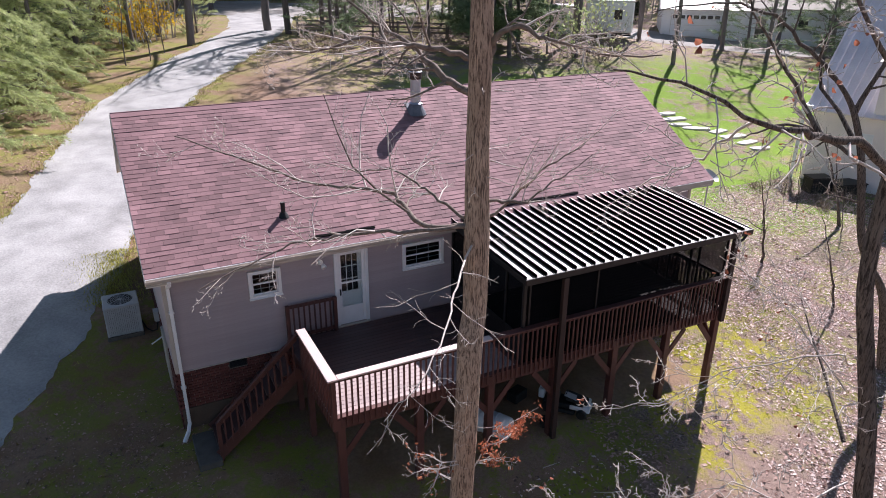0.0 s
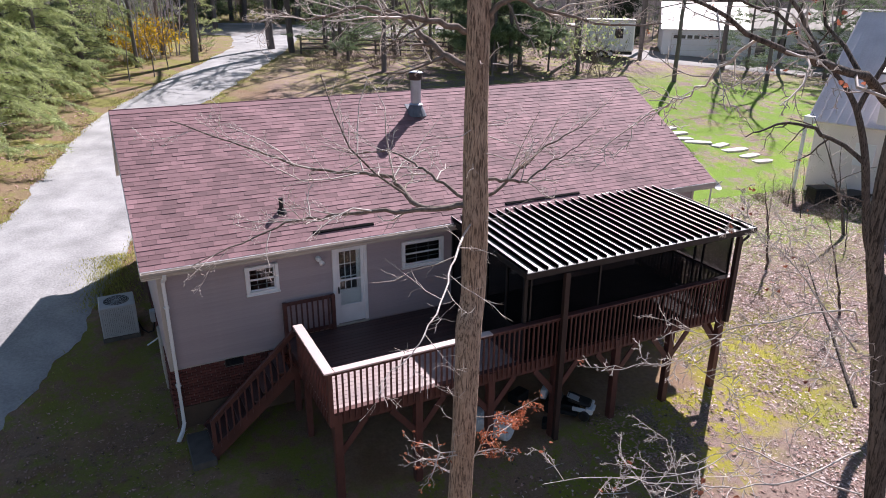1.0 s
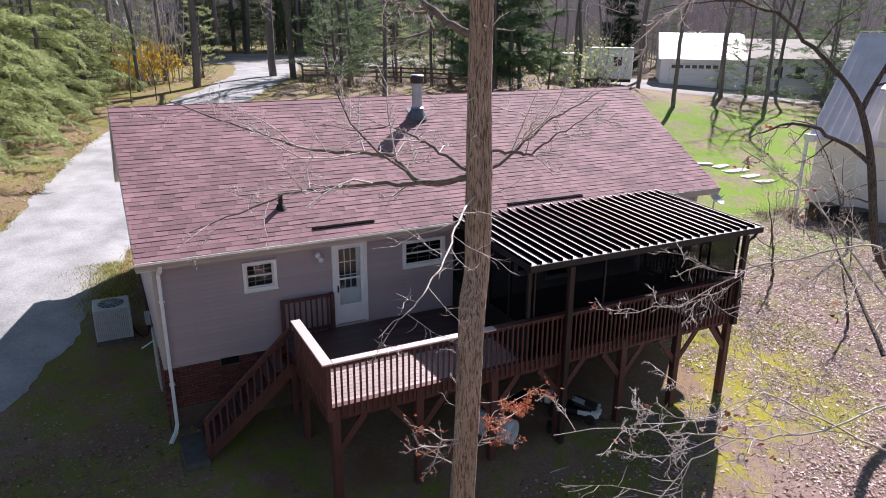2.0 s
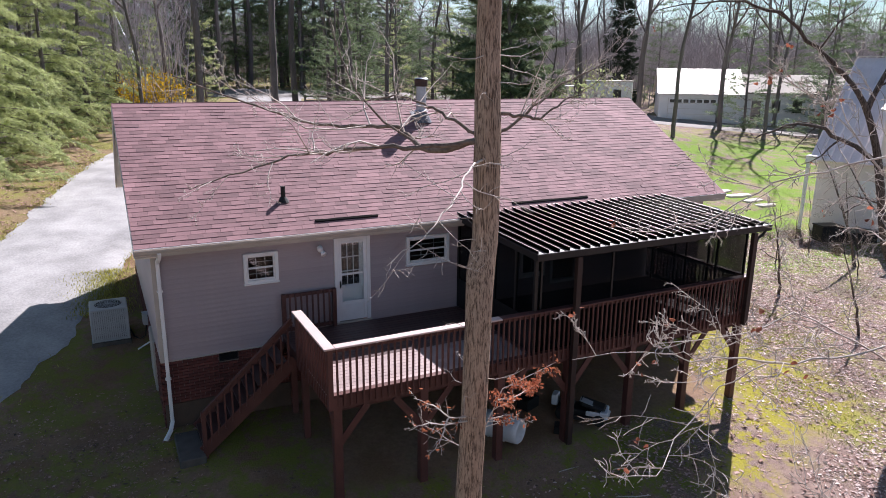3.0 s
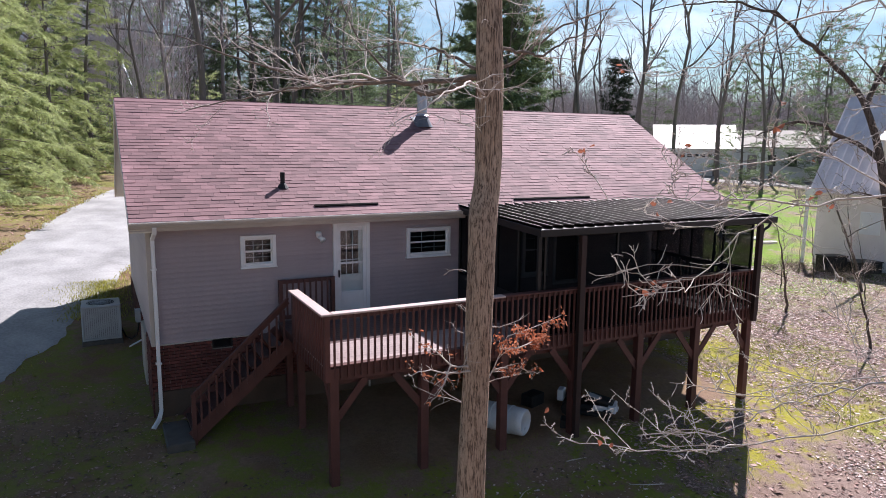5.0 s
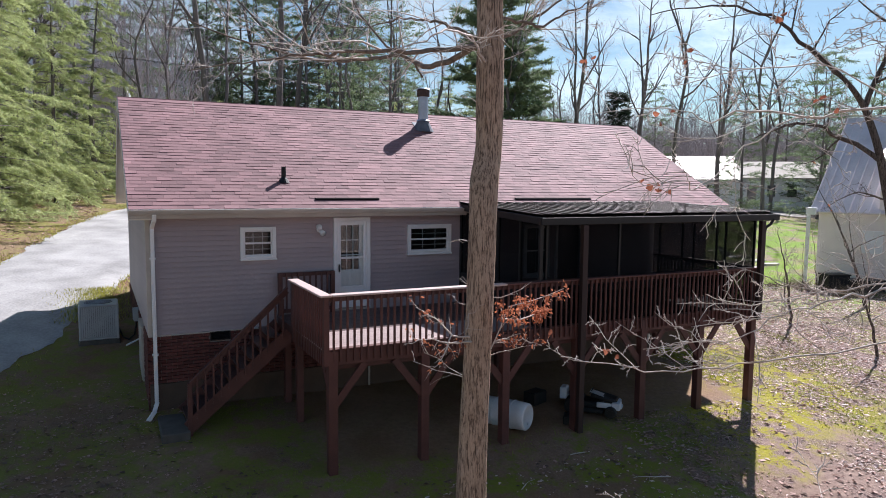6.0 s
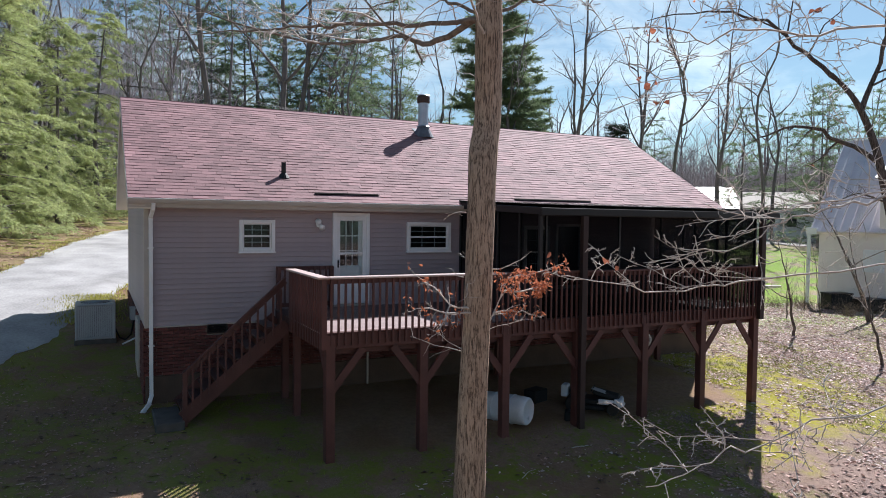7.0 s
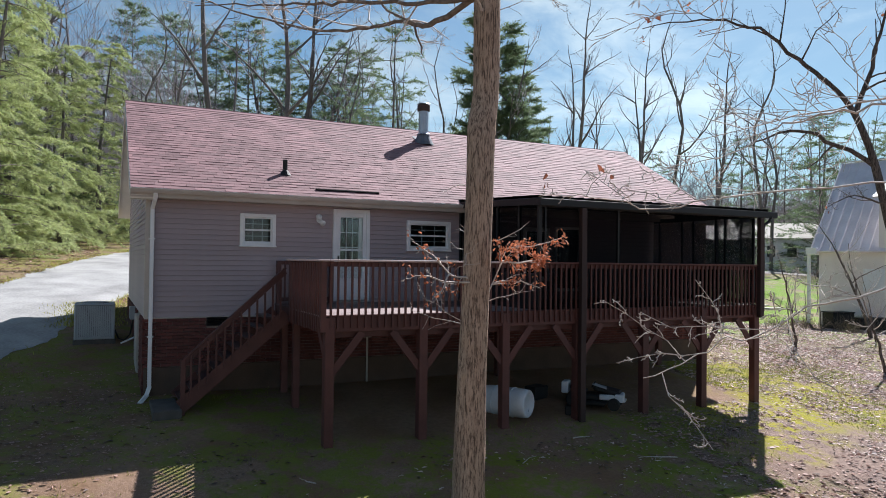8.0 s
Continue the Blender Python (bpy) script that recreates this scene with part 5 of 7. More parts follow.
# second oak, close to the camera's path on the far side
w = Wood(23)
w.least = 0.0042
near_trunk = trunk_mesh(((6.3, -12.5, lie(6.3, -12.5) - 0.4), (6.2, -12.4, -2.0), (6.1, -12.15, 1.0), (5.92, -11.97, 3.0), (5.75, -11.8, 4.5), (5.62, -11.64, 5.4), (5.45, -11.53, 6.3), (5.42, -11.52, 7.5), (5.6, -11.6, 9.5), (5.8, -11.7, 12.0)),
                        (0.20, 0.13, 0.105, 0.097, 0.09, 0.08, 0.072, 0.065, 0.05, 0.02), 26, w.r, 0.07)
NEAR_OAK = (
    (((5.35, -11.5, 7.3), (4.81, -11.58, 7.64), (4.05, -11.7, 7.82), (3.7, -11.72, 7.93), (3.21, -11.74, 8.03), (2.7, -11.6, 8.3), (2.2, -11.4, 8.4)), 0.055, 0.006, 3, 7, 0.28),
    (((3.21, -11.74, 8.03), (3.16, -11.53, 7.84), (3.11, -11.32, 7.6), (2.96, -11.17, 7.51), (2.8, -10.75, 7.12)), 0.016, 0.004, 2, 6, 0.3),
    (((4.05, -11.7, 7.82), (3.9, -11.4, 8.3), (3.6, -11.2, 8.8)), 0.03, 0.006, 2, 5, 0.35),
    (((5.48, -11.58, 5.3), (5.07, -11.63, 5.55), (4.65, -11.33, 5.41), (4.22, -11.08, 5.27), (3.78, -10.87, 4.97), (3.21, -10.58, 4.84)), 0.022, 0.004, 3, 6, 0.3),
    (((5.5, -11.6, 5.0), (5.2, -11.3, 5.5), (4.9, -10.9, 6.0), (4.5, -10.6, 6.3)), 0.025, 0.005, 3, 6, 0.35),
    (((5.65, -11.8, 3.9), (4.63, -11.76, 3.87), (4.11, -11.51, 3.79), (3.71, -11.29, 3.83), (3.46, -11.05, 3.76), (3.13, -10.94, 3.86), (2.51, -10.66, 3.78)), 0.024, 0.003, 3, 7, 0.24),
    (((4.11, -11.51, 3.79), (3.7, -11.3, 3.57), (3.11, -11.35, 3.2), (2.6, -11.7, 3.25), (2.23, -11.5, 3.19)), 0.012, 0.003, 2, 6, 0.3),
    (((5.8, -12.0, 2.6), (4.6, -12.25, 2.5), (4.1, -12.1, 2.43), (3.81, -12.01, 2.37), (3.61, -11.89, 2.32), (3.4, -11.78, 2.19), (3.16, -11.64, 2.04), (2.8, -11.5, 2.05)), 0.024, 0.003, 2, 7, 0.24),
    (((5.85, -12.05, 2.0), (4.5, -11.8, 1.9), (3.55, -11.48, 1.78), (3.32, -11.36, 1.73), (3.03, -11.06, 1.68), (2.57, -10.91, 1.78), (2.3, -10.7, 1.8)), 0.018, 0.003, 3, 6, 0.2),
    (((5.95, -12.2, 1.3), (4.4, -12.7, 1.3), (3.41, -12.59, 1.07), (3.15, -12.37, 0.95), (2.84, -12.13, 0.74), (2.62, -12.02, 0.7), (2.44, -11.96, 0.56), (2.24, -11.8, 0.46)), 0.018, 0.003, 3, 6, 0.2),
    (((5.8, -12.0, 2.7), (4.9, -12.3, 2.6), (4.28, -12.17, 2.51), (3.87, -11.87, 2.41), (3.47, -11.63, 2.31), (3.08, -11.47, 2.39)), 0.018, 0.003, 2, 7, 0.26),
    (((5.7, -11.9, 3.4), (4.8, -11.8, 3.9), (4.2, -11.5, 4.2), (3.54, -11.46, 4.12), (3.0, -11.1, 4.0)), 0.02, 0.003, 3, 6, 0.26),
    (((5.45, -11.55, 7.9), (4.9, -11.3, 8.6), (4.5, -11.0, 9.4)), 0.04, 0.006, 3, 6, 0.38),
    (((5.6, -11.6, 8.8), (6.2, -11.2, 9.6), (6.7, -11.0, 10.6)), 0.04, 0.006, 3, 6, 0.38),
    (((5.55, -11.7, 4.4), (6.0, -11.0, 4.8), (6.4, -10.3, 5.3)), 0.03, 0.005, 3, 6, 0.36),
)
near_leaves = MB()
for i, (pts, r0, r1, depth, kids, ratio) in enumerate(NEAR_OAK):
    n0 = len(w.ends)
    w.limb(smooth_line(pts, 3 * len(pts), 0.016, w.r), r0 * (0.52 if 3 <= i <= 11 else 0.8), r1, depth, kids + (4 if 3 <= i <= 11 else 3), ratio * (1.2 if 3 <= i <= 11 else 1.1), lift=0.02, wob=0.3, n=7)
    w.cut()
    for p, d in w.ends[n0:]:
        if w.r.random() < (0.009 if i < 6 or i > 11 else 0.003):
            leaf_blades(near_leaves, p, d, 3, 0.055, w.r)
finish_tree("oak_tree", "slender bare oak with crooked pale twigs and dead leaves", w, near_trunk, near_leaves, bark=M_DARKBARK, limbs=M_DARKBARK, leaf=M_REDLEAF)

# third tree beyond the deck, with a bent dark limb
w = Wood(31)
bent_trunk = trunk_mesh(((19.2, -5.2, lie(19.2, -5.2) - 0.3), (18.6, -4.9, 0.0), (17.8, -4.4, 1.6), (17.35, -4.05, 3.95), (17.05, -3.8, 5.1), (16.75, -3.58, 5.75), (16.4, -3.25, 6.3)),
                        (0.18, 0.13, 0.115, 0.10, 0.088, 0.08, 0.07), 20, w.r, 0.07)
for pts, r0, r1, depth, kids, ratio in (
    (((16.5, -3.35, 6.15), (16.01, -2.94, 6.74), (15.19, -2.52, 7.47), (14.51, -2.0, 7.88), (13.45, -1.42, 7.95), (12.25, -0.8, 7.71)), 0.068, 0.01, 4, 7, 0.36),
    (((17.35, -4.05, 3.9), (16.6, -3.3, 4.6), (15.9, -2.9, 4.9), (15.2, -2.4, 4.7), (14.8, -2.2, 4.5)), 0.07, 0.012, 3, 6, 0.4),
    (((17.0, -3.75, 5.3), (17.4, -4.0, 7.0), (17.8, -4.3, 8.8)), 0.08, 0.015, 4, 5, 0.45),
    (((17.5, -4.2, 2.9), (16.6, -3.9, 3.1), (15.8, -3.7, 2.7)), 0.03, 0.006, 3, 6, 0.42),
):
    w.limb(smooth_line(pts, 3 * len(pts), 0.03, w.r), r0, r1, depth, kids + 1, ratio, lift=0.05, n=7)
    w.cut()
bl = MB()
for p, d in w.ends:
    if w.r.random() < 0.015:
        leaf_blades(bl, p, d, 2, 0.08, w.r)
finish_tree("oak_tree", "dark crooked bare oak leaning over the side yard", w, bent_trunk, bl, bark=M_DARKBARK, limbs=M_DARKBARK, twig=M_LIMB)


def sapling(x, y, h, lean, seed, r=0.035):
    w = Wood(seed)
    z = lie(x, y) - 0.1
    pts = [(x, y, z), (x + lean[0] * 0.2, y + lean[1] * 0.2, z + h * 0.3), (x + lean[0] * 0.55, y + lean[1] * 0.55, z + h * 0.65), (x + lean[0], y + lean[1], z + h)]
    w.limb(smooth_line(pts, 14, 0.02, w.r), r, 0.006, 3, 9, 0.38, lift=0.06, n=7, start=0.35)
    return finish_tree("sapling", "thin bare sapling growing in the side yard", w, bark=M_DARKBARK, group="saplings in the side yard")


for x, y, h, lean, sd, r in ((20.8, 0.8, 3.5, (-0.5, 0.35), 41, 0.06), (20.6, -2.4, 3.5, (-0.65, 0.8), 43, 0.055), (27.2, 2.1, 5.2, (-1.2, 1.8), 44, 0.085),
                             (24.0, 3.5, 2.6, (0.3, 0.3), 45, 0.03), (27.5, 4.5, 3.2, (-0.4, 0.2), 46, 0.03), (26.0, 1.2, 2.8, (-0.2, 0.5), 48, 0.03), (28.5, 6.0, 2.4, (0.2, 0.2), 49, 0.025)):
    sapling(x, y, h, lean, sd, r)

# ---- woods behind ----
M_PINE = leaf_mat("pine_needles", (0.26, 0.33, 0.18), (0.12, 0.17, 0.10), trans=0.45)
M_PINELIGHT = leaf_mat("young_pine_needles", (0.62, 0.67, 0.34), (0.33, 0.39, 0.18), trans=0.35)
M_CEDAR = leaf_mat("cedar_sprays", (0.035, 0.055, 0.028), (0.02, 0.032, 0.018), trans=0.2)
M_YELLOW = leaf_mat("forsythia_bloom", (0.75, 0.52, 0.03), (0.55, 0.36, 0.02), trans=0.4)
M_BRUSH = mat("brush_twigs", (0.24, 0.19, 0.15), (0.13, 0.10, 0.08), rough=0.9, scale=1, fine=10, bump=0, var=0.2)


def bare_tree(seed, h, r, label, kids=9, spread=0.42):
    w = Wood(seed)
    w.fine = 2
    top = [(0, 0, -0.5), (w.r.gauss(0, 0.1), w.r.gauss(0, 0.1), h * 0.25), (w.r.gauss(0, 0.35), w.r.gauss(0, 0.35), h * 0.55), (w.r.gauss(0, 0.7), w.r.gauss(0, 0.7), h * 0.8), (w.r.gauss(0, 1.0), w.r.gauss(0, 1.0), h)]
    pts = smooth_line(top, 14, 0.04, w.r)
    w.thick.tube(pts, [0.8 * r * (1 - 0.93 * (i / 13) ** 1.1) for i in range(14)], 9, caps=False)
    for k in range(kids):
        f = 0.38 + 0.6 * (k + w.r.random()) / kids
        i = min(int(f * 13), 12)
        p = pts[i]
        a = w.r.uniform(0, 6.283)
        d = Vector((math.cos(a), math.sin(a), w.r.uniform(0.5, 1.3)))
        L = h * spread * (1.25 - f) * w.r.uniform(0.7, 1.2)
        w.limb(w.wander(p, d, L, 6, 0.16, 0.10), r * (1 - 0.9 * f) * 0.62, 0.012, 3, 6, 0.45, lift=0.10, n=5, split=0.03, start=0.25)
    return finish_tree("bare_tree", label, w, bark=M_BARKFAR, twig=M_FARTWIG, group="bare trees of the woods")


def pine_tree(seed, h, r, needles, label, first=0.25, reach=0.2, tufts=26, blade=0.22, name="pine_tree", bare=0.25, step=0.055, droop=0.05, slim=4, taper=0.65, wide=0.075):
    """A soft-needled evergreen: uneven whorls whose needles sit in nodding sprays."""
    rnd = random.Random(seed)
    wood, leaf = MB(), MB()
    pts = smooth_line(((0, 0, -0.5), (rnd.gauss(0, 0.15), rnd.gauss(0, 0.15), h * 0.4), (rnd.gauss(0, 0.3), rnd.gauss(0, 0.3), h)), 12)
    wood.tube(pts, [r * (1 - 0.95 * i / 11) for i in range(12)], 8, caps=False)
    z = h * first
    while z < h * 0.985:
        f = z / h
        n = rnd.randint(3, 5)
        a0 = rnd.uniform(0, 6.28)
        for k in range(n):
            a = a0 + k * 6.283 / n + rnd.gauss(0, 0.4)
            L = h * reach * (1.05 - f) ** taper * rnd.uniform(0.4, 1.3) + 0.3
            d = Vector((math.cos(a), math.sin(a), rnd.uniform(0.0, 0.5)))
            j = min(int(f * 11), 10)
            base = pts[j].lerp(pts[j + 1], f * 11 - j)
            b = [base]
            for s in range(4):
                d = (d + Vector((rnd.gauss(0, 0.15), rnd.gauss(0, 0.15), rnd.gauss(0.0, 0.1) - droop))).normalized()
                b.append(b[-1] + d * L / 4)
            wood.tube(b, [max(0.008, 0.035 * (1 - s / 5)) * (h / 16) for s in range(5)], 3, caps=False)
            for q in range(max(3, int(tufts * (0.35 + 0.65 * L / (h * reach)) / 4))):
                u = min(0.99, bare + (1 - bare) * rnd.random() ** 0.8)
                i = min(int(u * 4), 3)
                p = b[i].lerp(b[i + 1], u * 4 - i)
                ahead = (b[i + 1] - b[i]).normalized()
                out = Vector((-ahead.y, ahead.x, 0)) * rnd.choice((-1, 1)) * rnd.uniform(0.3, 1.1)
                td = (ahead * 0.8 + out + Vector((0, 0, rnd.uniform(-0.15, 0.45)))).normalized()
                tl = blade * rnd.uniform(2.0, 4.4) * (1.15 - 0.5 * u)
                # one spray: needles all along a twig that nods at its tip
                for k_ in range(6):
                    c = p + td * tl * (k_ + rnd.random()) / 6 + Vector((0, 0, -droop * tl * (k_ / 6) ** 2 * 2.5))
                    for _k in range(slim):
                        ax = (td * 0.9 + Vector((rnd.gauss(0, 0.6), rnd.gauss(0, 0.6), rnd.gauss(-0.2, 0.55)))).normalized()
                        sd = ax.cross(Vector((rnd.gauss(0, 1), rnd.gauss(0, 1), rnd.gauss(0, 1)))).normalized() * blade * wide
                        leaf.poly(c - sd, c + sd, c + ax * blade * rnd.uniform(0.6, 1.2))
        z += h * step * rnd.uniform(0.6, 1.4)
    t = thing(name, label, "tree", "evergreens of the woods")
    part("trunk", wood, M_BARKFAR, t, smooth=True)
    tagged(part("crown", leaf, needles, t), kind="stuff")
    return t


def shrub(seed, h, wdt, label, leaf=None, name="shrub", count=60, blade=0.12):
    w = Wood(seed)
    w.fine = 2
    lf = MB()
    for k in range(count):
        a, s = w.r.uniform(0, 6.283), w.r.random() ** 0.5
        d = Vector((math.cos(a) * s * wdt / h, math.sin(a) * s * wdt / h, 1.0))
        n0 = len(w.ends)
        w.limb(w.wander((math.cos(a) * s * wdt * 0.2, math.sin(a) * s * wdt * 0.2, -0.1), d, h * w.r.uniform(0.6, 1.1), 4, 0.22, 0.0), 0.010, 0.004, 1, 4, 0.45)
        if leaf:
            for p, dd in w.ends[n0:]:
                leaf_blades(lf, p, dd, 4, blade, w.r, 0.0, 0.4)
    return finish_tree(name, label, w, leaves=lf, bark=M_BRUSH, twig=M_BRUSH, leaf=leaf, group="brush at the wood's edge")


def place(ob, x, y, s=1.0, rz=0.0, sz=None):
    ob.scale = (s, s, sz or s)
    ob.matrix_basis = pose(x, y, lie(x, y), 0, 0, rz) @ Matrix.Diagonal((s, s, sz or s, 1))
    return ob


def copy_at(ob, x, y, s=1.0, rz=0.0):
    c = copy_thing(ob, pose(x, y, lie(x, y), 0, 0, rz))
    c.matrix_basis = pose(x, y, lie(x, y), 0, 0, rz) @ Matrix.Diagonal((s, s, s, 1))
    return c


rnd = random.Random(77)
BARES = [bare_tree(100 + i, h, r, lab, kids=k, spread=s) for i, (h, r, lab, k, s) in enumerate((
    (24, 0.30, "tall bare grey-brown forest tree", 10, 0.34), (21, 0.22, "slim bare forest tree with upswept limbs", 9, 0.30),
    (19, 0.26, "bare forest tree with a forked crown", 9, 0.42), (16, 0.15, "young bare forest tree", 6, 0.34), (22, 0.34, "broad bare forest tree", 9, 0.45)))]
PINES = [pine_tree(201, 20, 0.24, M_PINE, "tall grey-green pine among bare trees", 0.22, 0.21, 42, 0.36, step=0.055),
         pine_tree(202, 16, 0.2, M_PINE, "olive green pine with feathery whorls", 0.08, 0.23, 36, 0.36, step=0.056),
         pine_tree(203, 11, 0.15, M_PINELIGHT, "young light green pine at the wood's edge", 0.05, 0.28, 40, 0.28, step=0.065)]
TALLPINE = pine_tree(204, 25, 0.26, M_PINE, "tall high-crowned pine beyond the lot", 0.42, 0.17, 60, 0.38, step=0.04, slim=5)
DENSEPINE = pine_tree(205, 15, 0.22, M_PINE, "dense dark green pine behind the house", 0.16, 0.25, 130, 0.32, step=0.036, slim=6, taper=0.5)
BIGPINE = [pine_tree(211, 16, 0.26, M_PINELIGHT, "large light green feathery pine beside the driveway", 0.03, 0.29, 210, 0.19, bare=0.12, step=0.036, droop=0.17, slim=5, taper=0.55),
           pine_tree(212, 14, 0.22, M_PINELIGHT, "drooping light green pine beside the driveway", 0.02, 0.32, 210, 0.185, bare=0.12, step=0.038, droop=0.19, slim=5, taper=0.55)]
CEDAR = pine_tree(221, 9, 0.14, M_CEDAR, "dark narrow cedar at the wood's edge", 0.02, 0.19, 90, 0.26, "cedar_tree", 0.05, step=0.03, taper=0.85)

# named trees that can be told apart
used = set()


def stand(ob, x, y, s=1.0, rz=None):
    rz = rnd.uniform(0, 360) if rz is None else rz
    if ob.name in used:
        return copy_at(ob, x, y, s, rz)
    used.add(ob.name)
    return place(ob, x, y, s, rz)


for k, x, y, s in ((0, 6.6, 42.0, 1.25), (4, 13.9, 47.5, 1.3), (0, 15.0, 45.0, 1.2), (1, 41.0, 27.0, 1.05), (0, 54.0, 34.0, 0.95), (1, 53.5, 28.5, 1.1), (2, 45.9, 36.7, 1.0), (3, 43.0, 39.1, 1.0), (0, 52.6, 44.0, 1.05), (2, 62.0, 34.3, 1.0),
                   (2, 58.0, 38.0, 0.9), (1, 20.5, 75.5, 1.15), (4, 17.5, 76.0, 1.2), (0, 24.0, 76.0, 1.15), (1, 9.5, 73.0, 1.2), (3, 18.2, 40.0, 1.15), (3, 23.0, 41.5, 1.1), (3, 27.5, 40.0, 1.0), (3, 29.5, 39.0, 1.05), (3, 25.0, 38.5, 1.2), (3, 20.6, 38.0, 1.2), (3, 3.2, 37.0, 0.35), (3, 4.4, 39.5, 0.35), (3, 1.6, 36.0, 0.4)):
    stand(BARES[k], x, y, s)
for k, x, y, s in ((0, 37.5, 77.0, 1.2), (0, 34.0, 45.0, 0.9), (1, 39.0, 79.0, 1.15), (0, 25.0, 78.0, 1.2), (1, 30.0, 77.0, 1.1), (1, 14.0, 80.0, 1.2), (1, 21.0, 79.0, 1.25), (1, 8.0, 74.0, 1.15), (0, 27.0, 80.0, 1.2), (1, 2.0, 66.0, 1.1), (1, 33.0, 78.0, 1.1), (0, 11.0, 80.0, 1.3), (0, 18.5, 82.0, 1.3), (0, 22.5, 80.0, 1.35), (1, 28.0, 83.0, 1.4), (0, 31.5, 84.0, 1.3), (0, 35.5, 82.0, 1.3), (1, 24.0, 85.0, 1.4), (0, 15.0, 84.0, 1.35)):
    stand(PINES[k], x, y, s)
for x, y, s in ((2.0, 72.0, 1.1), (7.0, 78.0, 1.15), (12.0, 77.0, 1.1), (16.5, 79.0, 1.2), (21.0, 77.0, 1.1), (29.0, 79.0, 1.15), (33.0, 80.0, 1.15)):
    stand(TALLPINE, x, y, s)
for x, y, s in ((27.8, 33.0, 1.3), (31.5, 35.0, 1.0)):
    stand(DENSEPINE, x, y, s)
for x, y, s in ((56.4, 33.1, 0.85), (60.4, 27.8, 0.95), (66.0, 31.0, 1.05), (64.0, 24.5, 0.85), (70.0, 27.0, 1.0)):
    stand(PINES[1], x, y, s)
stand(CEDAR, 57.3, 53.3, 1.4)
for k, x, y, s in ((0, -5.6, 24.5, 1.0), (1, -7.5, 19.0, 1.0), (1, -6.3, 28.5, 0.95), (0, -10.0, 23.0, 1.05), (1, -3.2, 32.5, 0.9), (0, -6.0, 35.0, 1.05), (1, -11.5, 17.0, 0.9), (0, -1.0, 40.0, 0.9), (1, -9.5, 31.0, 1.0), (0, -14.0, 27.0, 1.0)):
    stand(BIGPINE[k], x, y, s)
# the depth of the woods: along a belt that runs behind the plot
def clear_of(x, y):
    for p in DRIVE:
        if math.hypot(x - p[0], y - p[1]) < p[2] + 3:
            return False
    if 38 < x < 75 and 20 < y < 52 and y < 60 - 0.0 * x:
        return False
    return not (14 < x < 48 and 52 < y < 74)


EYE0 = Vector((-1.0, -15.2))
n_done = 0
tries = 0
while n_done < 138 and tries < 3000:
    tries += 1
    az = radians(rnd.uniform(-18, 66))          # from +y towards +x
    D = 52 + 88 * rnd.random() ** 0.9
    x, y = EYE0.x + D * math.sin(az), EYE0.y + D * math.cos(az)
    if not clear_of(x, y):
        continue
    deg = math.degrees(az)
    if deg > 44 and D < 88:
        continue
    if deg < 36 and rnd.random() < 0.4:
        stand(PINES[rnd.choice((0, 0, 1, 1))], x, y, rnd.uniform(0.75, 1.15))
    elif deg > 36 and rnd.random() < 0.10:
        stand(PINES[1], x, y, rnd.uniform(0.7, 1.0))
    else:
        stand(BARES[rnd.choice((0, 1, 2, 3, 3, 4))], x, y, rnd.uniform(0.72, 1.08))
    n_done += 1
# young evergreens that fill the wood's edge behind the ridge
for k in range(34):
    az = radians(rnd.uniform(-12, 33))
    D = rnd.uniform(60, 95)
    x, y = EYE0.x + D * math.sin(az), EYE0.y + D * math.cos(az)
    if clear_of(x, y):
        stand(PINES[rnd.choice((1, 1, 2))], x, y, rnd.uniform(0.6, 0.95))


def far_woods(n, seed):
    """The depth of the winter woods, beyond what can be told apart."""
    q = random.Random(seed)
    mb = MB()
    for _ in range(n):
        az = radians(q.uniform(-24, 72))
        D = q.uniform(118, 185)
        x, y = EYE0.x + D * math.sin(az), EYE0.y + D * math.cos(az)
        z = lie(x, y) - 0.5
        h = q.uniform(6, 14)
        lx, ly = q.gauss(0, 0.6), q.gauss(0, 0.6)
        c, s = math.cos(az) * 0.14, -math.sin(az) * 0.14
        top = Vector((x + lx, y + ly, z + h))
        mb.poly((x - c, y - s, z), (x + c, y + s, z), top)
        for _k in range(9):
            f = q.uniform(0.3, 0.95)
            p = Vector((x + lx * f, y + ly * f, z + h * f))
            a, L = q.uniform(0, 6.283), h * (1.05 - f) * q.uniform(0.25, 0.55) + 0.6
            e = p + Vector((math.cos(a) * L, math.sin(a) * L, L * q.uniform(0.5, 1.4)))
            mb.poly(p - Vector((0, 0, 0.09)), p + Vector((0, 0, 0.09)), e)
    return mb


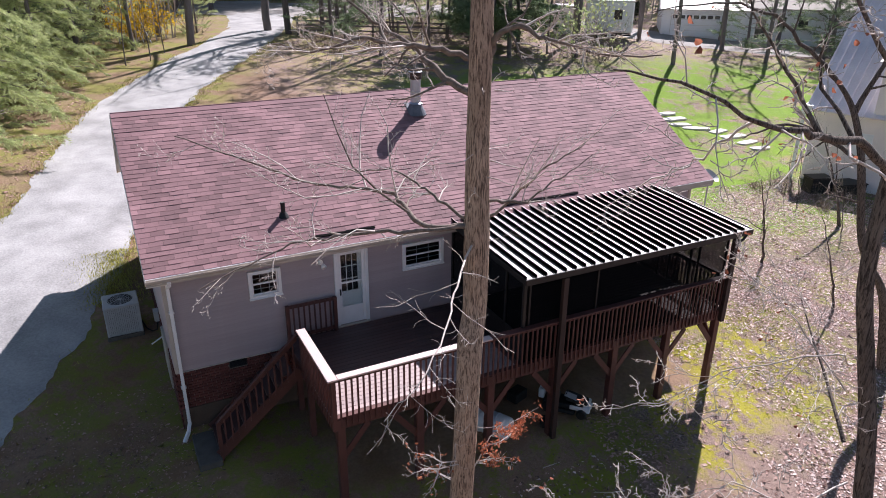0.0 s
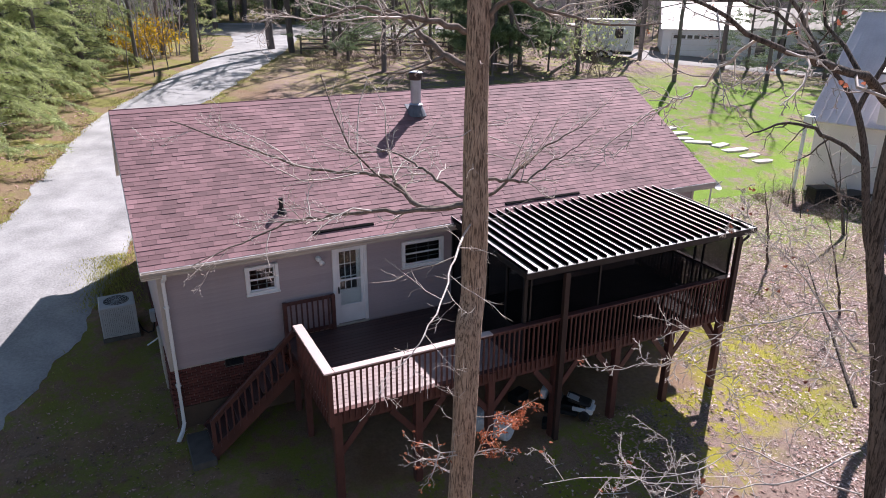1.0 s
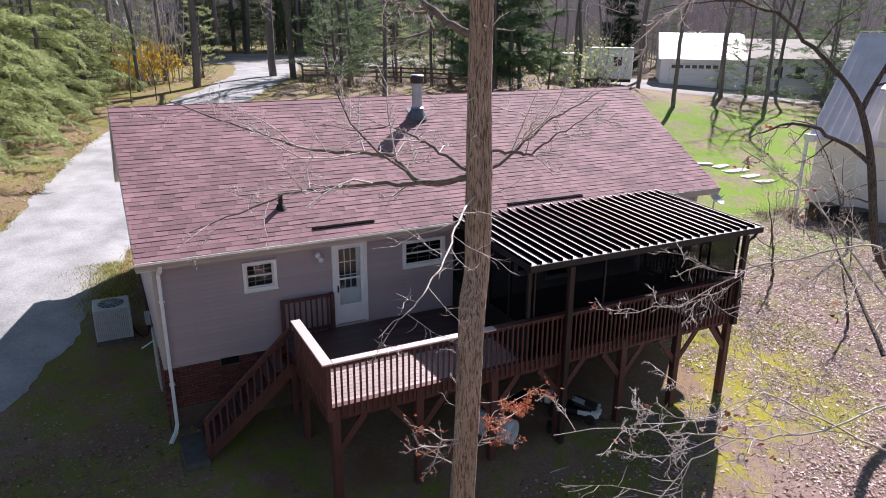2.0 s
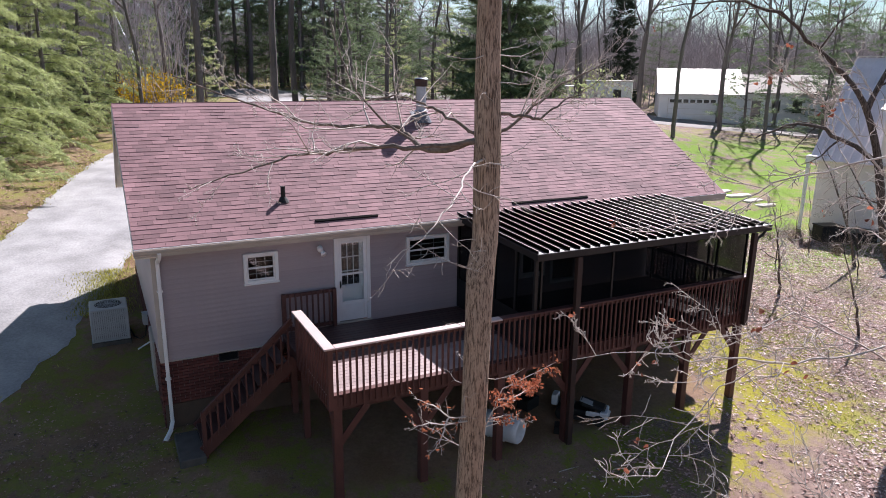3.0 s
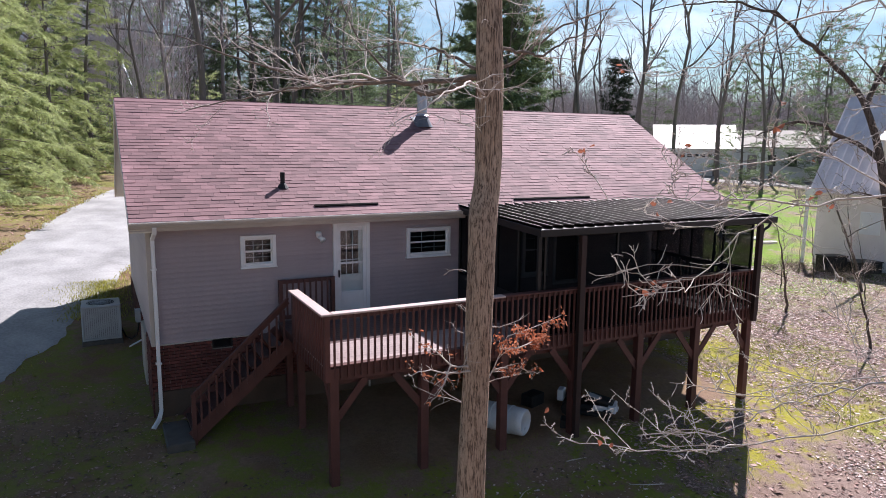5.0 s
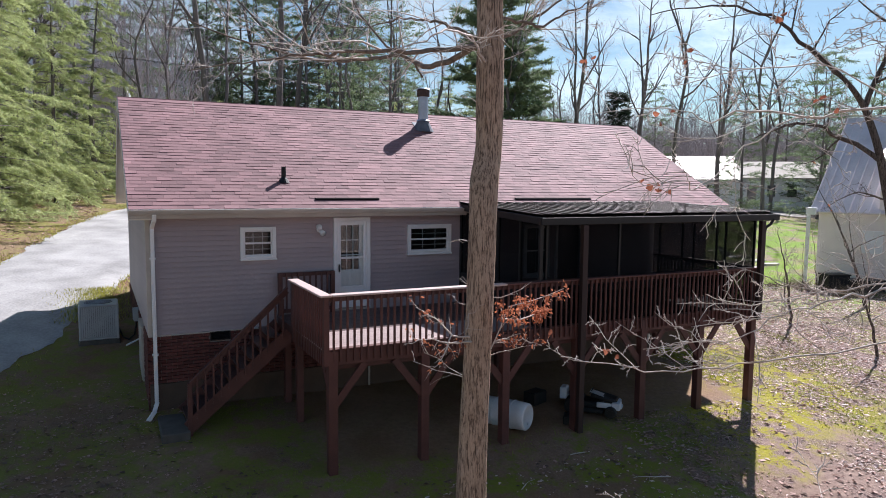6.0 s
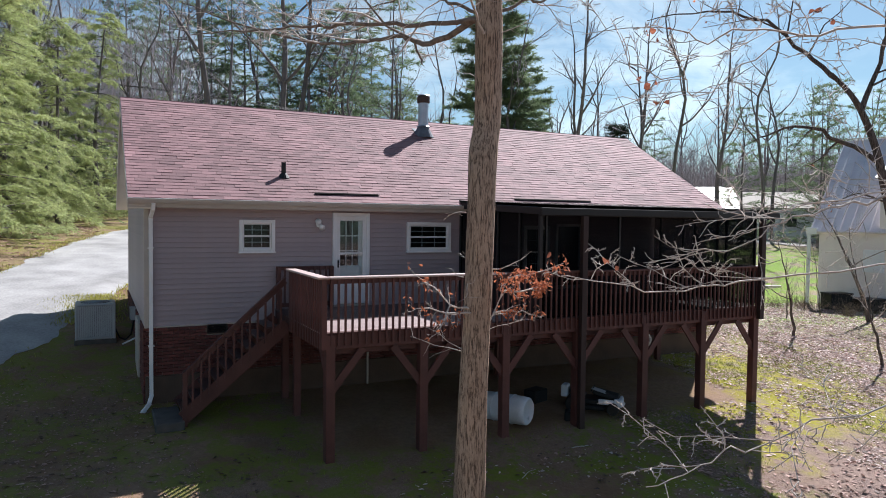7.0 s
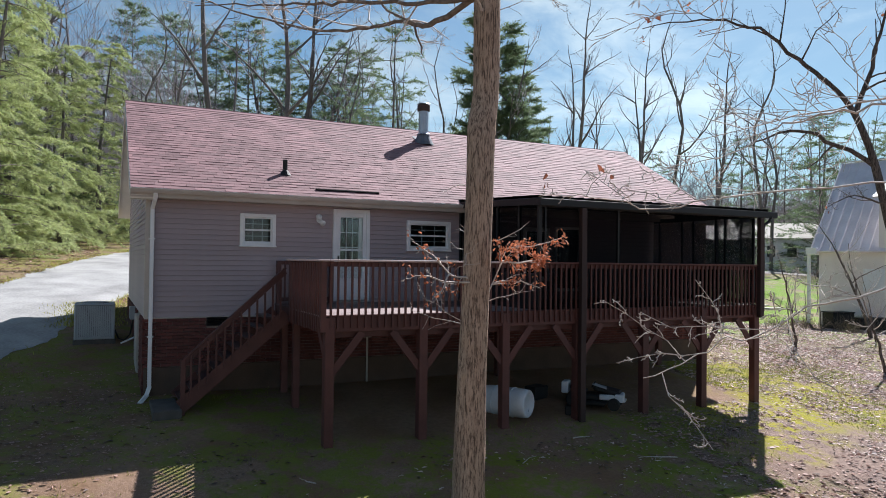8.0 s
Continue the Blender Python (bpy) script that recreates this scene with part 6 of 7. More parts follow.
def twig_belt(n, seed, a0, a1, d0, d1, h0, h1):
    """Understorey of slim saplings between the larger trunks, too fine to count."""
    q = random.Random(seed)
    mb = MB()
    for _ in range(n):
        az, D = radians(q.uniform(a0, a1)), q.uniform(d0, d1)
        x, y = EYE0.x + D * math.sin(az), EYE0.y + D * math.cos(az)
        if not clear_of(x, y) or (x > 6 and y < 77 and az < 0.55):
            continue
        z, h = lie(x, y) - 0.3, q.uniform(h0, h1)
        lean = Vector((q.gauss(0, 0.5), q.gauss(0, 0.5), h))
        foot_, c = Vector((x, y, z)), Vector((math.cos(az), -math.sin(az), 0)) * 0.055
        mb.poly(foot_ - c, foot_ + c, foot_ + lean)
        for _k in range(16):
            f = q.uniform(0.2, 0.97)
            p = foot_ + lean * f
            a, L = q.uniform(0, 6.283), h * (1.08 - f) * q.uniform(0.15, 0.4) + 0.4
            d = Vector((math.cos(a) * L, math.sin(a) * L, L * q.uniform(0.5, 1.8)))
            e = p + d
            mb.poly(p - c * 0.4, p + c * 0.4, e)
            for _j in range(3):
                s = p.lerp(e, q.uniform(0.3, 0.95))
                mb.poly(s - c * 0.22, s + c * 0.22, s + Vector((q.gauss(0, 0.3), q.gauss(0, 0.3), q.uniform(0.1, 0.6))) * L)
    return mb


solid("understorey", twig_belt(1300, 91, -16, 30, 58, 105, 8, 23), M_FARTWIG, "grey-brown leafless saplings filling the woods", "woods", kind="stuff")
solid("understorey", twig_belt(800, 92, 28, 66, 72, 120, 6, 15), M_FARWOODS, "pale leafless saplings behind the neighbouring house", "woods", kind="stuff")
solid("far_woods", far_woods(5200, 88), M_FARWOODS, "grey-brown bare winter woods in the distance", "woods", kind="stuff")
# slim bare trees that rise behind the ridge
for k in range(24):
    az = radians(rnd.uniform(-8, 24))
    D = rnd.uniform(54, 82)
    x, y = EYE0.x + D * math.sin(az), EYE0.y + D * math.cos(az)
    if clear_of(x, y):
        stand(BARES[rnd.choice((0, 1, 2))], x, y, rnd.uniform(0.85, 1.15))
# brush
SHRUBS = [shrub(301, 1.6, 1.2, "tangle of bare brown brush", count=26), shrub(302, 2.6, 1.6, "tall bare brown brush", count=26), shrub(303, 2.2, 1.6, "green undergrowth at the wood's edge", M_PINELIGHT, count=30)]
YEL = shrub(304, 2.6, 2.0, "yellow blooming forsythia bush", M_YELLOW, "forsythia_bush", 90, 0.13)
place(YEL, 3.4, 44.5, 1.25)
for k in range(112):
    if k < 14:
        x, y, i = rnd.uniform(27.5, 31), rnd.uniform(3.0, 8), 0
    elif k < 60:
        x, y, i = rnd.uniform(14, 34), rnd.uniform(36, 46), rnd.choice((0, 1, 0))
    else:
        az = radians(rnd.uniform(-14, 62))
        D = rnd.uniform(56, 120)
        x, y, i = EYE0.x + D * math.sin(az), EYE0.y + D * math.cos(az), rnd.choice((0, 1, 1, 2))
    if clear_of(x, y) or k < 14:
        stand(SHRUBS[i], x, y, rnd.uniform(0.35, 0.6) if k < 14 else rnd.uniform(0.6, 1.1) if k < 60 else rnd.uniform(1.0, 2.2))
for k in range(16):
    az, D = radians(rnd.uniform(-9, 3)), rnd.uniform(58, 66)
    x, y = EYE0.x + D * math.sin(az), EYE0.y + D * math.cos(az)
    if clear_of(x, y):
        stand(SHRUBS[2], x, y, rnd.uniform(1.4, 2.4))
# unseen woods added on the side the camera comes from, to cut skylight
for k in range(32):
    az = radians(rnd.uniform(95, 300))
    D = rnd.uniform(24, 46)
    x, y = -1.0 + D * math.sin(az), -15.0 + D * math.cos(az)
    if y > -6 and x > -14:
        continue
    stand(BARES[rnd.randrange(5)] if rnd.random() < 0.85 else PINES[rnd.randrange(2)], x, y, rnd.uniform(0.85, 1.15))


# ---- neighbouring buildings ----
M_BARNWALL = mat("barn_stucco", (0.88, 0.82, 0.79), (0.77, 0.71, 0.68), rough=0.9, scale=1.2, fine=20, bump=0.15)
M_BARNROOF = mat("grey_standing_seam", (0.84, 0.79, 0.82), (0.66, 0.61, 0.64), rough=0.5, metal=0.0, scale=1.0, fine=12, bump=0.05)
M_GWALL = mat("pale_clapboard", (0.86, 0.87, 0.88), (0.78, 0.79, 0.80), rough=0.6, scale=1, fine=14, bump=0.05)
M_GROOF = mat("white_metal_roof", (0.66, 0.64, 0.60), (0.56, 0.54, 0.50), rough=0.4, metal=0.2, scale=1, fine=10, bump=0.04)
M_WINGROOF = mat("weathered_roof", (0.36, 0.33, 0.285), (0.27, 0.245, 0.21), rough=0.8, scale=1.5, fine=12)
M_DARKGLASS = mat("dark_pane", (0.03, 0.035, 0.04), (0.02, 0.022, 0.025), rough=0.1, bump=0, spec=0.6)


def barn():
    t = thing("barn", "pale stucco barn with a steep grey metal roof", "barn")
    t.matrix_basis = pose(31.85, 7.7, 0, 0, 0, -71.7)
    L, D, zb, ze, zr = 9.0, 10.2, -2.4, 2.25, 7.0
    part("wall", MB().box(0, 0, zb, L, D, ze), M_BARNWALL, t)
    g = MB()
    for x in (0.0, L - 0.15):
        n = len(g.v)
        g.v.extend([(x, 0, ze), (x, D, ze), (x, D / 2, zr - 0.15), (x + 0.15, 0, ze), (x + 0.15, D, ze), (x + 0.15, D / 2, zr - 0.15)])
        g.f.extend([(n, n + 1, n + 2), (n + 3, n + 5, n + 4), (n, n + 2, n + 5, n + 3), (n + 1, n + 4, n + 5, n + 2)])
    part("gable_wall", g, M_BARNWALL, t)
    for s in (0, 1):
        y0, y1 = (-0.35, D / 2) if s == 0 else (D + 0.35, D / 2)
        z0 = ze - 0.35 * (zr - ze) / (D / 2)
        rf = part("roof", MB().beam(((L / 2), y0, z0), (L / 2, y1, zr), L + 0.7, 0.08, up=(0, 0, 1)), M_BARNROOF, t)
        for k in range(23):
            x = -0.3 + (L + 0.6) * k / 22
            part("rib", MB().beam((x, y0, z0 + 0.07), (x, y1, zr + 0.07), 0.04, 0.06), M_BARNROOF, rf)
    part("ridge_cap", MB().beam((-0.35, D / 2, zr + 0.1), (L + 0.35, D / 2, zr + 0.1), 0.3, 0.04, 0.01), M_GROOF, t)
    part("eave_box", MB().box(-0.5, -0.45, ze - 0.45, 0.0, D * 0.25, ze - 0.1, 0.02), M_GWALL, t)
    # cross dormer with its own wall
    dm = part("dormer", MB().box(2.7, -0.2, ze - 0.2, 6.4, D / 2, 4.6), M_BARNWALL, t, "stucco wall dormer")
    part("dormer_roof", MB().beam((4.55, -0.5, 4.55), (4.55, D / 2, 6.4), 4.1, 0.1), M_BARNROOF, dm)
    part("post", MB().box(-0.45, -0.4, zb, -0.3, -0.25, ze - 0.3, 0.01), M_GWALL, t)
    part("window", MB().box(2.0, -0.04, 0.0, 2.9, 0.02, 1.1, 0.01), M_GWALL, t)
    return t


barn()


def garage_house():
    t = thing("neighbour_house", "white neighbouring house with double garage and pale metal roof", "house")
    t.matrix_basis = pose(54.0, 42.5, 1.2, 0, 0, -40)
    L, D, H, R = 8.2, 8.0, 2.9, 5.2
    part("wall", MB().box(0, 0, -1.0, L, D, H), M_GWALL, t)
    g = MB()
    for x in (0.0, L - 0.12):
        n = len(g.v)
        g.v.extend([(x, 0, H), (x, D, H), (x, D / 2, R), (x + 0.12, 0, H), (x + 0.12, D, H), (x + 0.12, D / 2, R)])
        g.f.extend([(n, n + 1, n + 2), (n + 3, n + 5, n + 4), (n, n + 2, n + 5, n + 3), (n + 1, n + 4, n + 5, n + 2)])
    part("gable_wall", g, M_GWALL, t)
    for s in (0, 1):
        y0, y1 = (-0.5, D / 2) if s == 0 else (D + 0.5, D / 2)
        z0 = H - 0.5 * (R - H) / (D / 2) + 0.05
        rf = part("roof", MB().beam((L / 2, y0, z0), (L / 2, y1, R + 0.05), L + 0.6, 0.08), M_GROOF, t)
        for k in range(15):
            x = -0.25 + (L + 0.5) * k / 14
            part("rib", MB().beam((x, y0, z0 + 0.06), (x, y1, R + 0.11), 0.04, 0.04), M_GROOF, rf)
    gd = part("garage_door", MB().box(0.9, -0.06, 0.0, 6.6, 0.03, 2.25, 0.01), M_GROOF, t, "white sectional garage door")
    for r in range(4):
        part("door_panel", MB().box(0.95, -0.085, 0.03 + 0.555 * r, 6.55, -0.05, 0.55 + 0.555 * r, 0.012), M_GWALL, gd)
    for k in range(8):
        part("pane", MB().box(1.1 + 0.69 * k, -0.1, 1.76, 1.6 + 0.69 * k, -0.07, 2.1, 0.008), M_DARKGLASS, gd)
    # house wing
    part("wing_wall", MB().box(L, 0.6, -1.0, L + 13, D + 1, 2.9), M_GWALL, t)
    for s in (0, 1):
        y0, y1 = (0.0, D / 2 + 0.8) if s == 0 else (D + 1.6, D / 2 + 0.8)
        part("wing_roof", MB().beam((L + 6.5, y0, 2.85), (L + 6.5, y1, 4.7), 13.6, 0.1), M_WINGROOF, t)
    for x, z0, z1, wd in ((L + 1.2, 0.0, 2.1, 0.95), (L + 3.2, 0.9, 2.1, 0.8), (L + 5.2, 0.9, 2.1, 0.9), (L + 8.0, 0.9, 2.1, 0.9)):
        win = part("window", MB().box(x - 0.1, 0.52, z0 - 0.1, x + wd + 0.1, 0.62, z1 + 0.1, 0.01), M_WHITE, t)
        part("pane", MB().box(x, 0.5, z0, x + wd, 0.53, z1), M_DARKGLASS, win)
    return t


garage_house()


def trailer():
    t = thing("travel_trailer", "white box travel trailer parked on the lot", "trailer")
    t.matrix_basis = pose(39.7, 37.0, lie(40.5, 36.0), 0, 0, -38)
    part("body", MB().box(0, 0, 0.55, 4.2, 2.4, 3.2, 0.12), M_GWALL, t)
    part("roof", MB().box(-0.05, -0.05, 3.19, 4.25, 2.45, 3.28, 0.04), M_GROOF, t)
    part("skirt", MB().box(0.1, 0.1, 0.3, 4.1, 2.3, 0.56), M_BLACK, t)
    wn_ = part("window", MB().box(2.5, -0.04, 1.7, 3.2, 0.01, 2.5, 0.02), M_BLACK, t)
    part("pane", MB().box(2.56, -0.05, 1.76, 3.14, -0.038, 2.44), M_DARKGLASS, wn_)
    part("door", MB().box(0.5, -0.03, 0.7, 1.2, 0.01, 2.6, 0.01), M_WHITE, t)
    for x in (1.4, 2.2):
        w_ = part("wheel", MB().tube(((x, -0.02, 0.35), (x, 0.22, 0.35)), 0.35, 18), M_BLACK, t)
        part("rim", MB().tube(((x, -0.03, 0.35), (x, 0.0, 0.35)), 0.18, 12), M_WHITE, w_)
    part("hitch", MB().beam((-1.1, 1.2, 0.45), (0.1, 1.2, 0.45), 0.1, 0.1), M_BLACK, t)
    return t


trailer()
# brown shed trailer beside it
sh = thing("storage_shed", "small tan storage shed beside the trailer", "shed")
sh.matrix_basis = pose(38.0, 39.3, lie(38, 39), 0, 0, -38)
part("wall", MB().box(0, 0, 0, 1.7, 2.2, 2.4), M_BARNWALL, sh)
part("roof", MB().box(-0.1, -0.15, 2.38, 1.8, 2.35, 2.5, 0.02), M_BARNROOF, sh)

# odds and ends at the foot of the barn
for x, y, sx, sy, sz, rz, lab in ((30.7, 5.9, 0.55, 0.4, 0.75, -20, "dark lidded box standing at the barn wall"), (31.9, 5.2, 0.8, 0.5, 0.5, -15, "low dark chest standing at the barn wall")):
    bx = thing("storage_box", lab, "box")
    bx.matrix_basis = pose(x, y, lie(x, y), 0, 0, rz)
    part("body", MB().box(-sx, -sy, -0.1, sx, sy, sz, 0.03), M_BLACK, bx)
    part("lid", MB().box(-sx - 0.03, -sy - 0.03, sz + 0.002, sx + 0.03, sy + 0.03, sz + 0.07, 0.02), M_DARKMETAL, bx)
for k, (x, y) in enumerate(((30.0, 7.0), (29.6, 5.0), (30.6, 4.2))):
    stand(SHRUBS[0], x, y, 0.5 + 0.1 * k)
# post-and-rail fence at the lot
fence = thing("rail_fence", "dark wooden post-and-rail fence along the lot", "fence")
FA, FB = Vector((15.5, 44.0, 0)), Vector((31.0, 38.0, 0))
NF = 9
fp = [FA.lerp(FB, k / (NF - 1)) for k in range(NF)]
for p in fp:
    zg = lie(p.x, p.y)
    part("post", MB().box(p.x - 0.07, p.y - 0.07, zg - 0.2, p.x + 0.07, p.y + 0.07, zg + 1.35, 0.01), M_BARKFAR, fence)
for p, q in zip(fp, fp[1:]):
    for h in (0.45, 0.85, 1.2):
        part("rail", MB().beam((p.x, p.y - 0.06, lie(p.x, p.y) + h), (q.x, q.y - 0.06, lie(q.x, q.y) + h), 0.04, 0.13, 0.005), M_BARKFAR, fence)
# stepping stones over the lawn
rs = random.Random(5)
M_FLAG = mat("flagstone", (0.62, 0.59, 0.55), (0.46, 0.44, 0.41), rough=0.9, scale=2, fine=30, bump=0.3, var=0.12)
for x, y, sx, sy in ((32.5, 18.6, 0.8, 0.5), (32.4, 17.6, 0.9, 0.55), (31.9, 16.6, 0.7, 0.5), (32.3, 15.7, 0.9, 0.5), (33.3, 14.8, 0.8, 0.5), (33.5, 13.8, 0.95, 0.5), (33.5, 12.7, 0.8, 0.45), (33.5, 11.7, 0.7, 0.45)):
    n = 8
    ring = []
    for a in range(n):
        an = 6.283 * a / n + rs.uniform(-0.15, 0.15)
        q = 1.0 / max(abs(math.cos(an)), abs(math.sin(an))) ** 0.7
        ring.append((sx * math.cos(an) * q * rs.uniform(0.85, 1.05), sy * math.sin(an) * q * rs.uniform(0.85, 1.05)))
    mb = MB()
    mb.v = [(px, py * 0.7, 0.06) for px, py in ring] + [(px * 1.05, py * 0.735, -0.15) for px, py in ring]
    mb.f = [tuple(range(n))] + [(i, n + i, n + (i + 1) % n, (i + 1) % n) for i in range(n)]
    solid("stepping_stone", mb, M_FLAG, "pale flat stepping stone laid in the lawn", "stone", "stones of the lawn path").matrix_basis = pose(x, y, lie(x, y), 0, 0, rs.uniform(-35, 10))
# dish aerial on a short mast beyond the far gable
dish = thing("satellite_dish", "grey satellite dish on a short mast beyond the house", "satellite dish", at=(22.0, 5.0, lie(22, 5)))
part("mast", MB().tube(((0, 0, -0.2), (0, 0, 1.75)), 0.035, 8), M_AC, dish)
ring = MB()
nr, na = 5, 24
for i in range(nr + 1):
    r = 0.42 * i / nr
    for k in range(na):
        a = 6.283 * k / na
        ring.v.append((r * math.cos(a), r * 0.82 * math.sin(a), 0.16 * (r / 0.42) ** 2))
for i in range(nr):
    for k in range(na):
        k2 = (k + 1) % na
        ring.f.append((i * na + k, i * na + k2, (i + 1) * na + k2, (i + 1) * na + k))
db = part("bowl", ring, M_AC, dish, smooth=True)
db.matrix_local = pose(0, 0, 1.8, 35, 20, 0)
part("feed_arm", MB().beam((0, -0.1, 1.75), (0.1, -0.42, 2.1), 0.03, 0.03), M_AC, dish)
# utility pole with its guy wires
pole = thing("utility_pole", "weathered utility pole with guy wires at the wood's edge", "utility pole", at=(1.2, 46.0, lie(1.2, 46)))
part("pole", MB().tube(((0, 0, -0.4), (0, 0, 11.0)), (0.16, 0.11), 10), M_BARKFAR, pole)
part("crossarm", MB().box(-1.1, -0.06, 10.0, 1.1, 0.06, 10.12, 0.01), M_BARKFAR, pole)
for dx in (0.0, 0.5):
    part("guy_wire", MB().tube(((0, 0, 8.5 - dx), (2.2 + dx, -3.5, 0)), 0.018, 4), M_GALV, pole)
for dx in (-1.0, 0.0, 1.0):
    part("cable", MB().tube([(dx + 38 * s, 24 * s * s - 6 * s, 10.1 - 3.0 * s * (1 - s)) for s in [k / 12 for k in range(13)]], 0.015, 4), M_BLACK, pole)


# ---- ground cover ----
def on_road(x, y):
    for a, b in zip(DRIVE, DRIVE[1:]):
        ax, ay, bx, by = a[0], a[1], b[0], b[1]
        t = max(0, min(1, ((x - ax) * (bx - ax) + (y - ay) * (by - ay)) / ((bx - ax) ** 2 + (by - ay) ** 2)))
        if math.hypot(x - ax - t * (bx - ax), y - ay - t * (by - ay)) < a[2] * 0.93:
            return True
    return False


M_LITTER = leaf_mat("fallen_leaf", (0.78, 0.66, 0.62), (0.55, 0.42, 0.38), trans=0.15)
M_LITTER_RED = leaf_mat("fallen_leaf_red", (0.50, 0.33, 0.28), (0.32, 0.195, 0.16), trans=0.15)
M_LITTER_DARK = leaf_mat("fallen_leaf_dark", (0.17, 0.115, 0.085), (0.085, 0.055, 0.042), trans=0.1)
M_GRASS = leaf_mat("grass_blade", (0.30, 0.32, 0.05), (0.15, 0.18, 0.03), trans=0.3)
rg = random.Random(9)


def litter(n, box, thin, size):
    mb = MB()
    x0, x1, y0, y1 = box
    done = 0
    while done < n:
        x, y = rg.uniform(x0, x1), rg.uniform(y0, y1)
        if 0 < x < LX and 0 < y < DY or 2.4 < x < 13.2 and -3.4 < y < 0.1 or on_road(x, y):
            done += 1
            continue
        mossy = 0.5 * sstep(10, 11.5, x) * (1 - sstep(15, 18.5, x)) * sstep(-6.8, -5.4, y)
        if noise.noise((x * 0.55, y * 0.55, 2.2)) + thin - mossy < rg.uniform(-0.45, 0.45):
            done += 1
            continue
        z = lie(x, y) + 0.012
        a, s = rg.uniform(0, 6.283), size * rg.choice((0.5, 0.7, 0.9, 1.1, 1.5)) * rg.uniform(0.8, 1.2)
        ax, ay = math.cos(a) * s, math.sin(a) * s
        wd = rg.uniform(0.3, 0.65)
        bx, by = -ay * wd + ax * 0.3, ax * wd + ay * 0.3
        t1, t2 = rg.uniform(-0.1, 0.5) * s, rg.uniform(-0.05, 0.5) * s
        mb.poly((x - ax, y - ay, z), (x + bx, y + by, z + t1), (x + ax, y + ay, z + 0.2 * t2))
        mb.poly((x - ax, y - ay, z), (x + ax, y + ay, z + 0.2 * t2), (x - bx, y - by, z + t2))
        done += 1
    return mb


for m_, n_, lab in ((M_LITTER, 66000, "bleached curled oak leaves scattered over the yard"), (M_LITTER_RED, 70000, "reddish brown oak leaves scattered over the yard"), (M_LITTER_DARK, 7000, "dark wet oak leaves scattered over the yard")):
    solid("leaf_litter", litter(n_, (12.5 if m_ is M_LITTER else 9, 32, -11, 8), 0.30, 0.043), m_, lab, "leaves", kind="stuff")
solid("leaf_litter", litter(9000, (-9, 10, -11, 1), -0.15, 0.034), M_LITTER_DARK, "thin scatter of dark oak leaves before the deck", "leaves", kind="stuff")
solid("leaf_litter", litter(2500, (-9, 12, -11, -4), -0.2, 0.042), M_LITTER_RED, "a few brown oak leaves before the deck", "leaves", kind="stuff")
solid("leaf_litter", litter(5000, (-9, 12, -11, -4.6), -0.1, 0.034), M_LITTER, "a few bleached oak leaves before the deck", "leaves", kind="stuff")
solid("leaf_litter", litter(9000, (-9, 0.5, -9, 2), 0.0, 0.032), M_LITTER_RED, "brown oak leaves strewn beside the downspout", "leaves", kind="stuff")
solid("leaf_litter", litter(14000, (-14, -1, 6, 34), 0.15, 0.07), M_LITTER_RED, "red-brown leaves along the driveway", "leaves", kind="stuff")


def grass(n, box, thin, size, seedz):
    mb = MB()
    x0, x1, y0, y1 = box
    for _ in range(n):
        x, y = rg.uniform(x0, x1), rg.uniform(y0, y1)
        if 0 < x < LX and 0 < y < DY or 2.4 < x < 13.2 and -3.4 < y < 0.1 or on_road(x, y) or noise.noise((x * 0.5, y * 0.5, seedz)) + thin < rg.uniform(-0.3, 0.4):
            continue
        z = lie(x, y) - 0.01
        for _k in range(4):
            a = rg.uniform(0, 6.283)
            px, py = x + rg.gauss(0, 0.03), y + rg.gauss(0, 0.03)
            h, l = size * rg.uniform(0.5, 1.2), size * rg.uniform(0.1, 0.8)
            wx, wy = -math.sin(a) * 0.006, math.cos(a) * 0.006
            mb.poly((px - wx, py - wy, z), (px + wx, py + wy, z), (px + math.cos(a) * l, py + math.sin(a) * l, z + h))
    return mb


solid("grass", grass(16000, (10, 19, -6.5, 5), 0.05, 0.07, 12.5), M_GRASS, "short yellow-green grass and moss in patches", "grass", kind="stuff")
solid("grass", grass(9000, (-7, 10, -9, 8), -0.05, 0.06, 12.5), M_GRASS, "sparse grass in the shade beside the house", "grass", kind="stuff")
M_DRYGRASS = leaf_mat("golden_grass", (0.46, 0.44, 0.11), (0.26, 0.25, 0.06), trans=0.3)
edge = MB()
for p, q in zip(along(DRIVE, 400), along(DRIVE, 400)[1:]):
    if not -8 < p[1] < 44:
        continue
    d = Vector((-(q[1] - p[1]), q[0] - p[0], 0)).normalized()
    for sgn in (-1, 1):
        if noise.noise((p[1] * 0.35, sgn * 4.0, 2.0)) < -0.12:
            continue
        for _ in range(3 if sgn < 0 and p[1] < 6 else 16):
            o = p[2] * 0.95 + abs(rg.gauss(0, 0.35))
            x, y = p[0] + sgn * d.x * o + rg.gauss(0, 0.1), p[1] + sgn * d.y * o + rg.gauss(0, 0.1)
            if 0 < x < LX and 0 < y < DY:
                continue
            a, h, l = rg.uniform(0, 6.283), rg.uniform(0.04, 0.14), rg.uniform(0.02, 0.12)
            z = lie(x, y) - 0.01
            edge.poly((x - math.sin(a) * 0.014, y + math.cos(a) * 0.014, z), (x + math.sin(a) * 0.014, y - math.cos(a) * 0.014, z), (x + math.cos(a) * l, y + math.sin(a) * l, z + h))
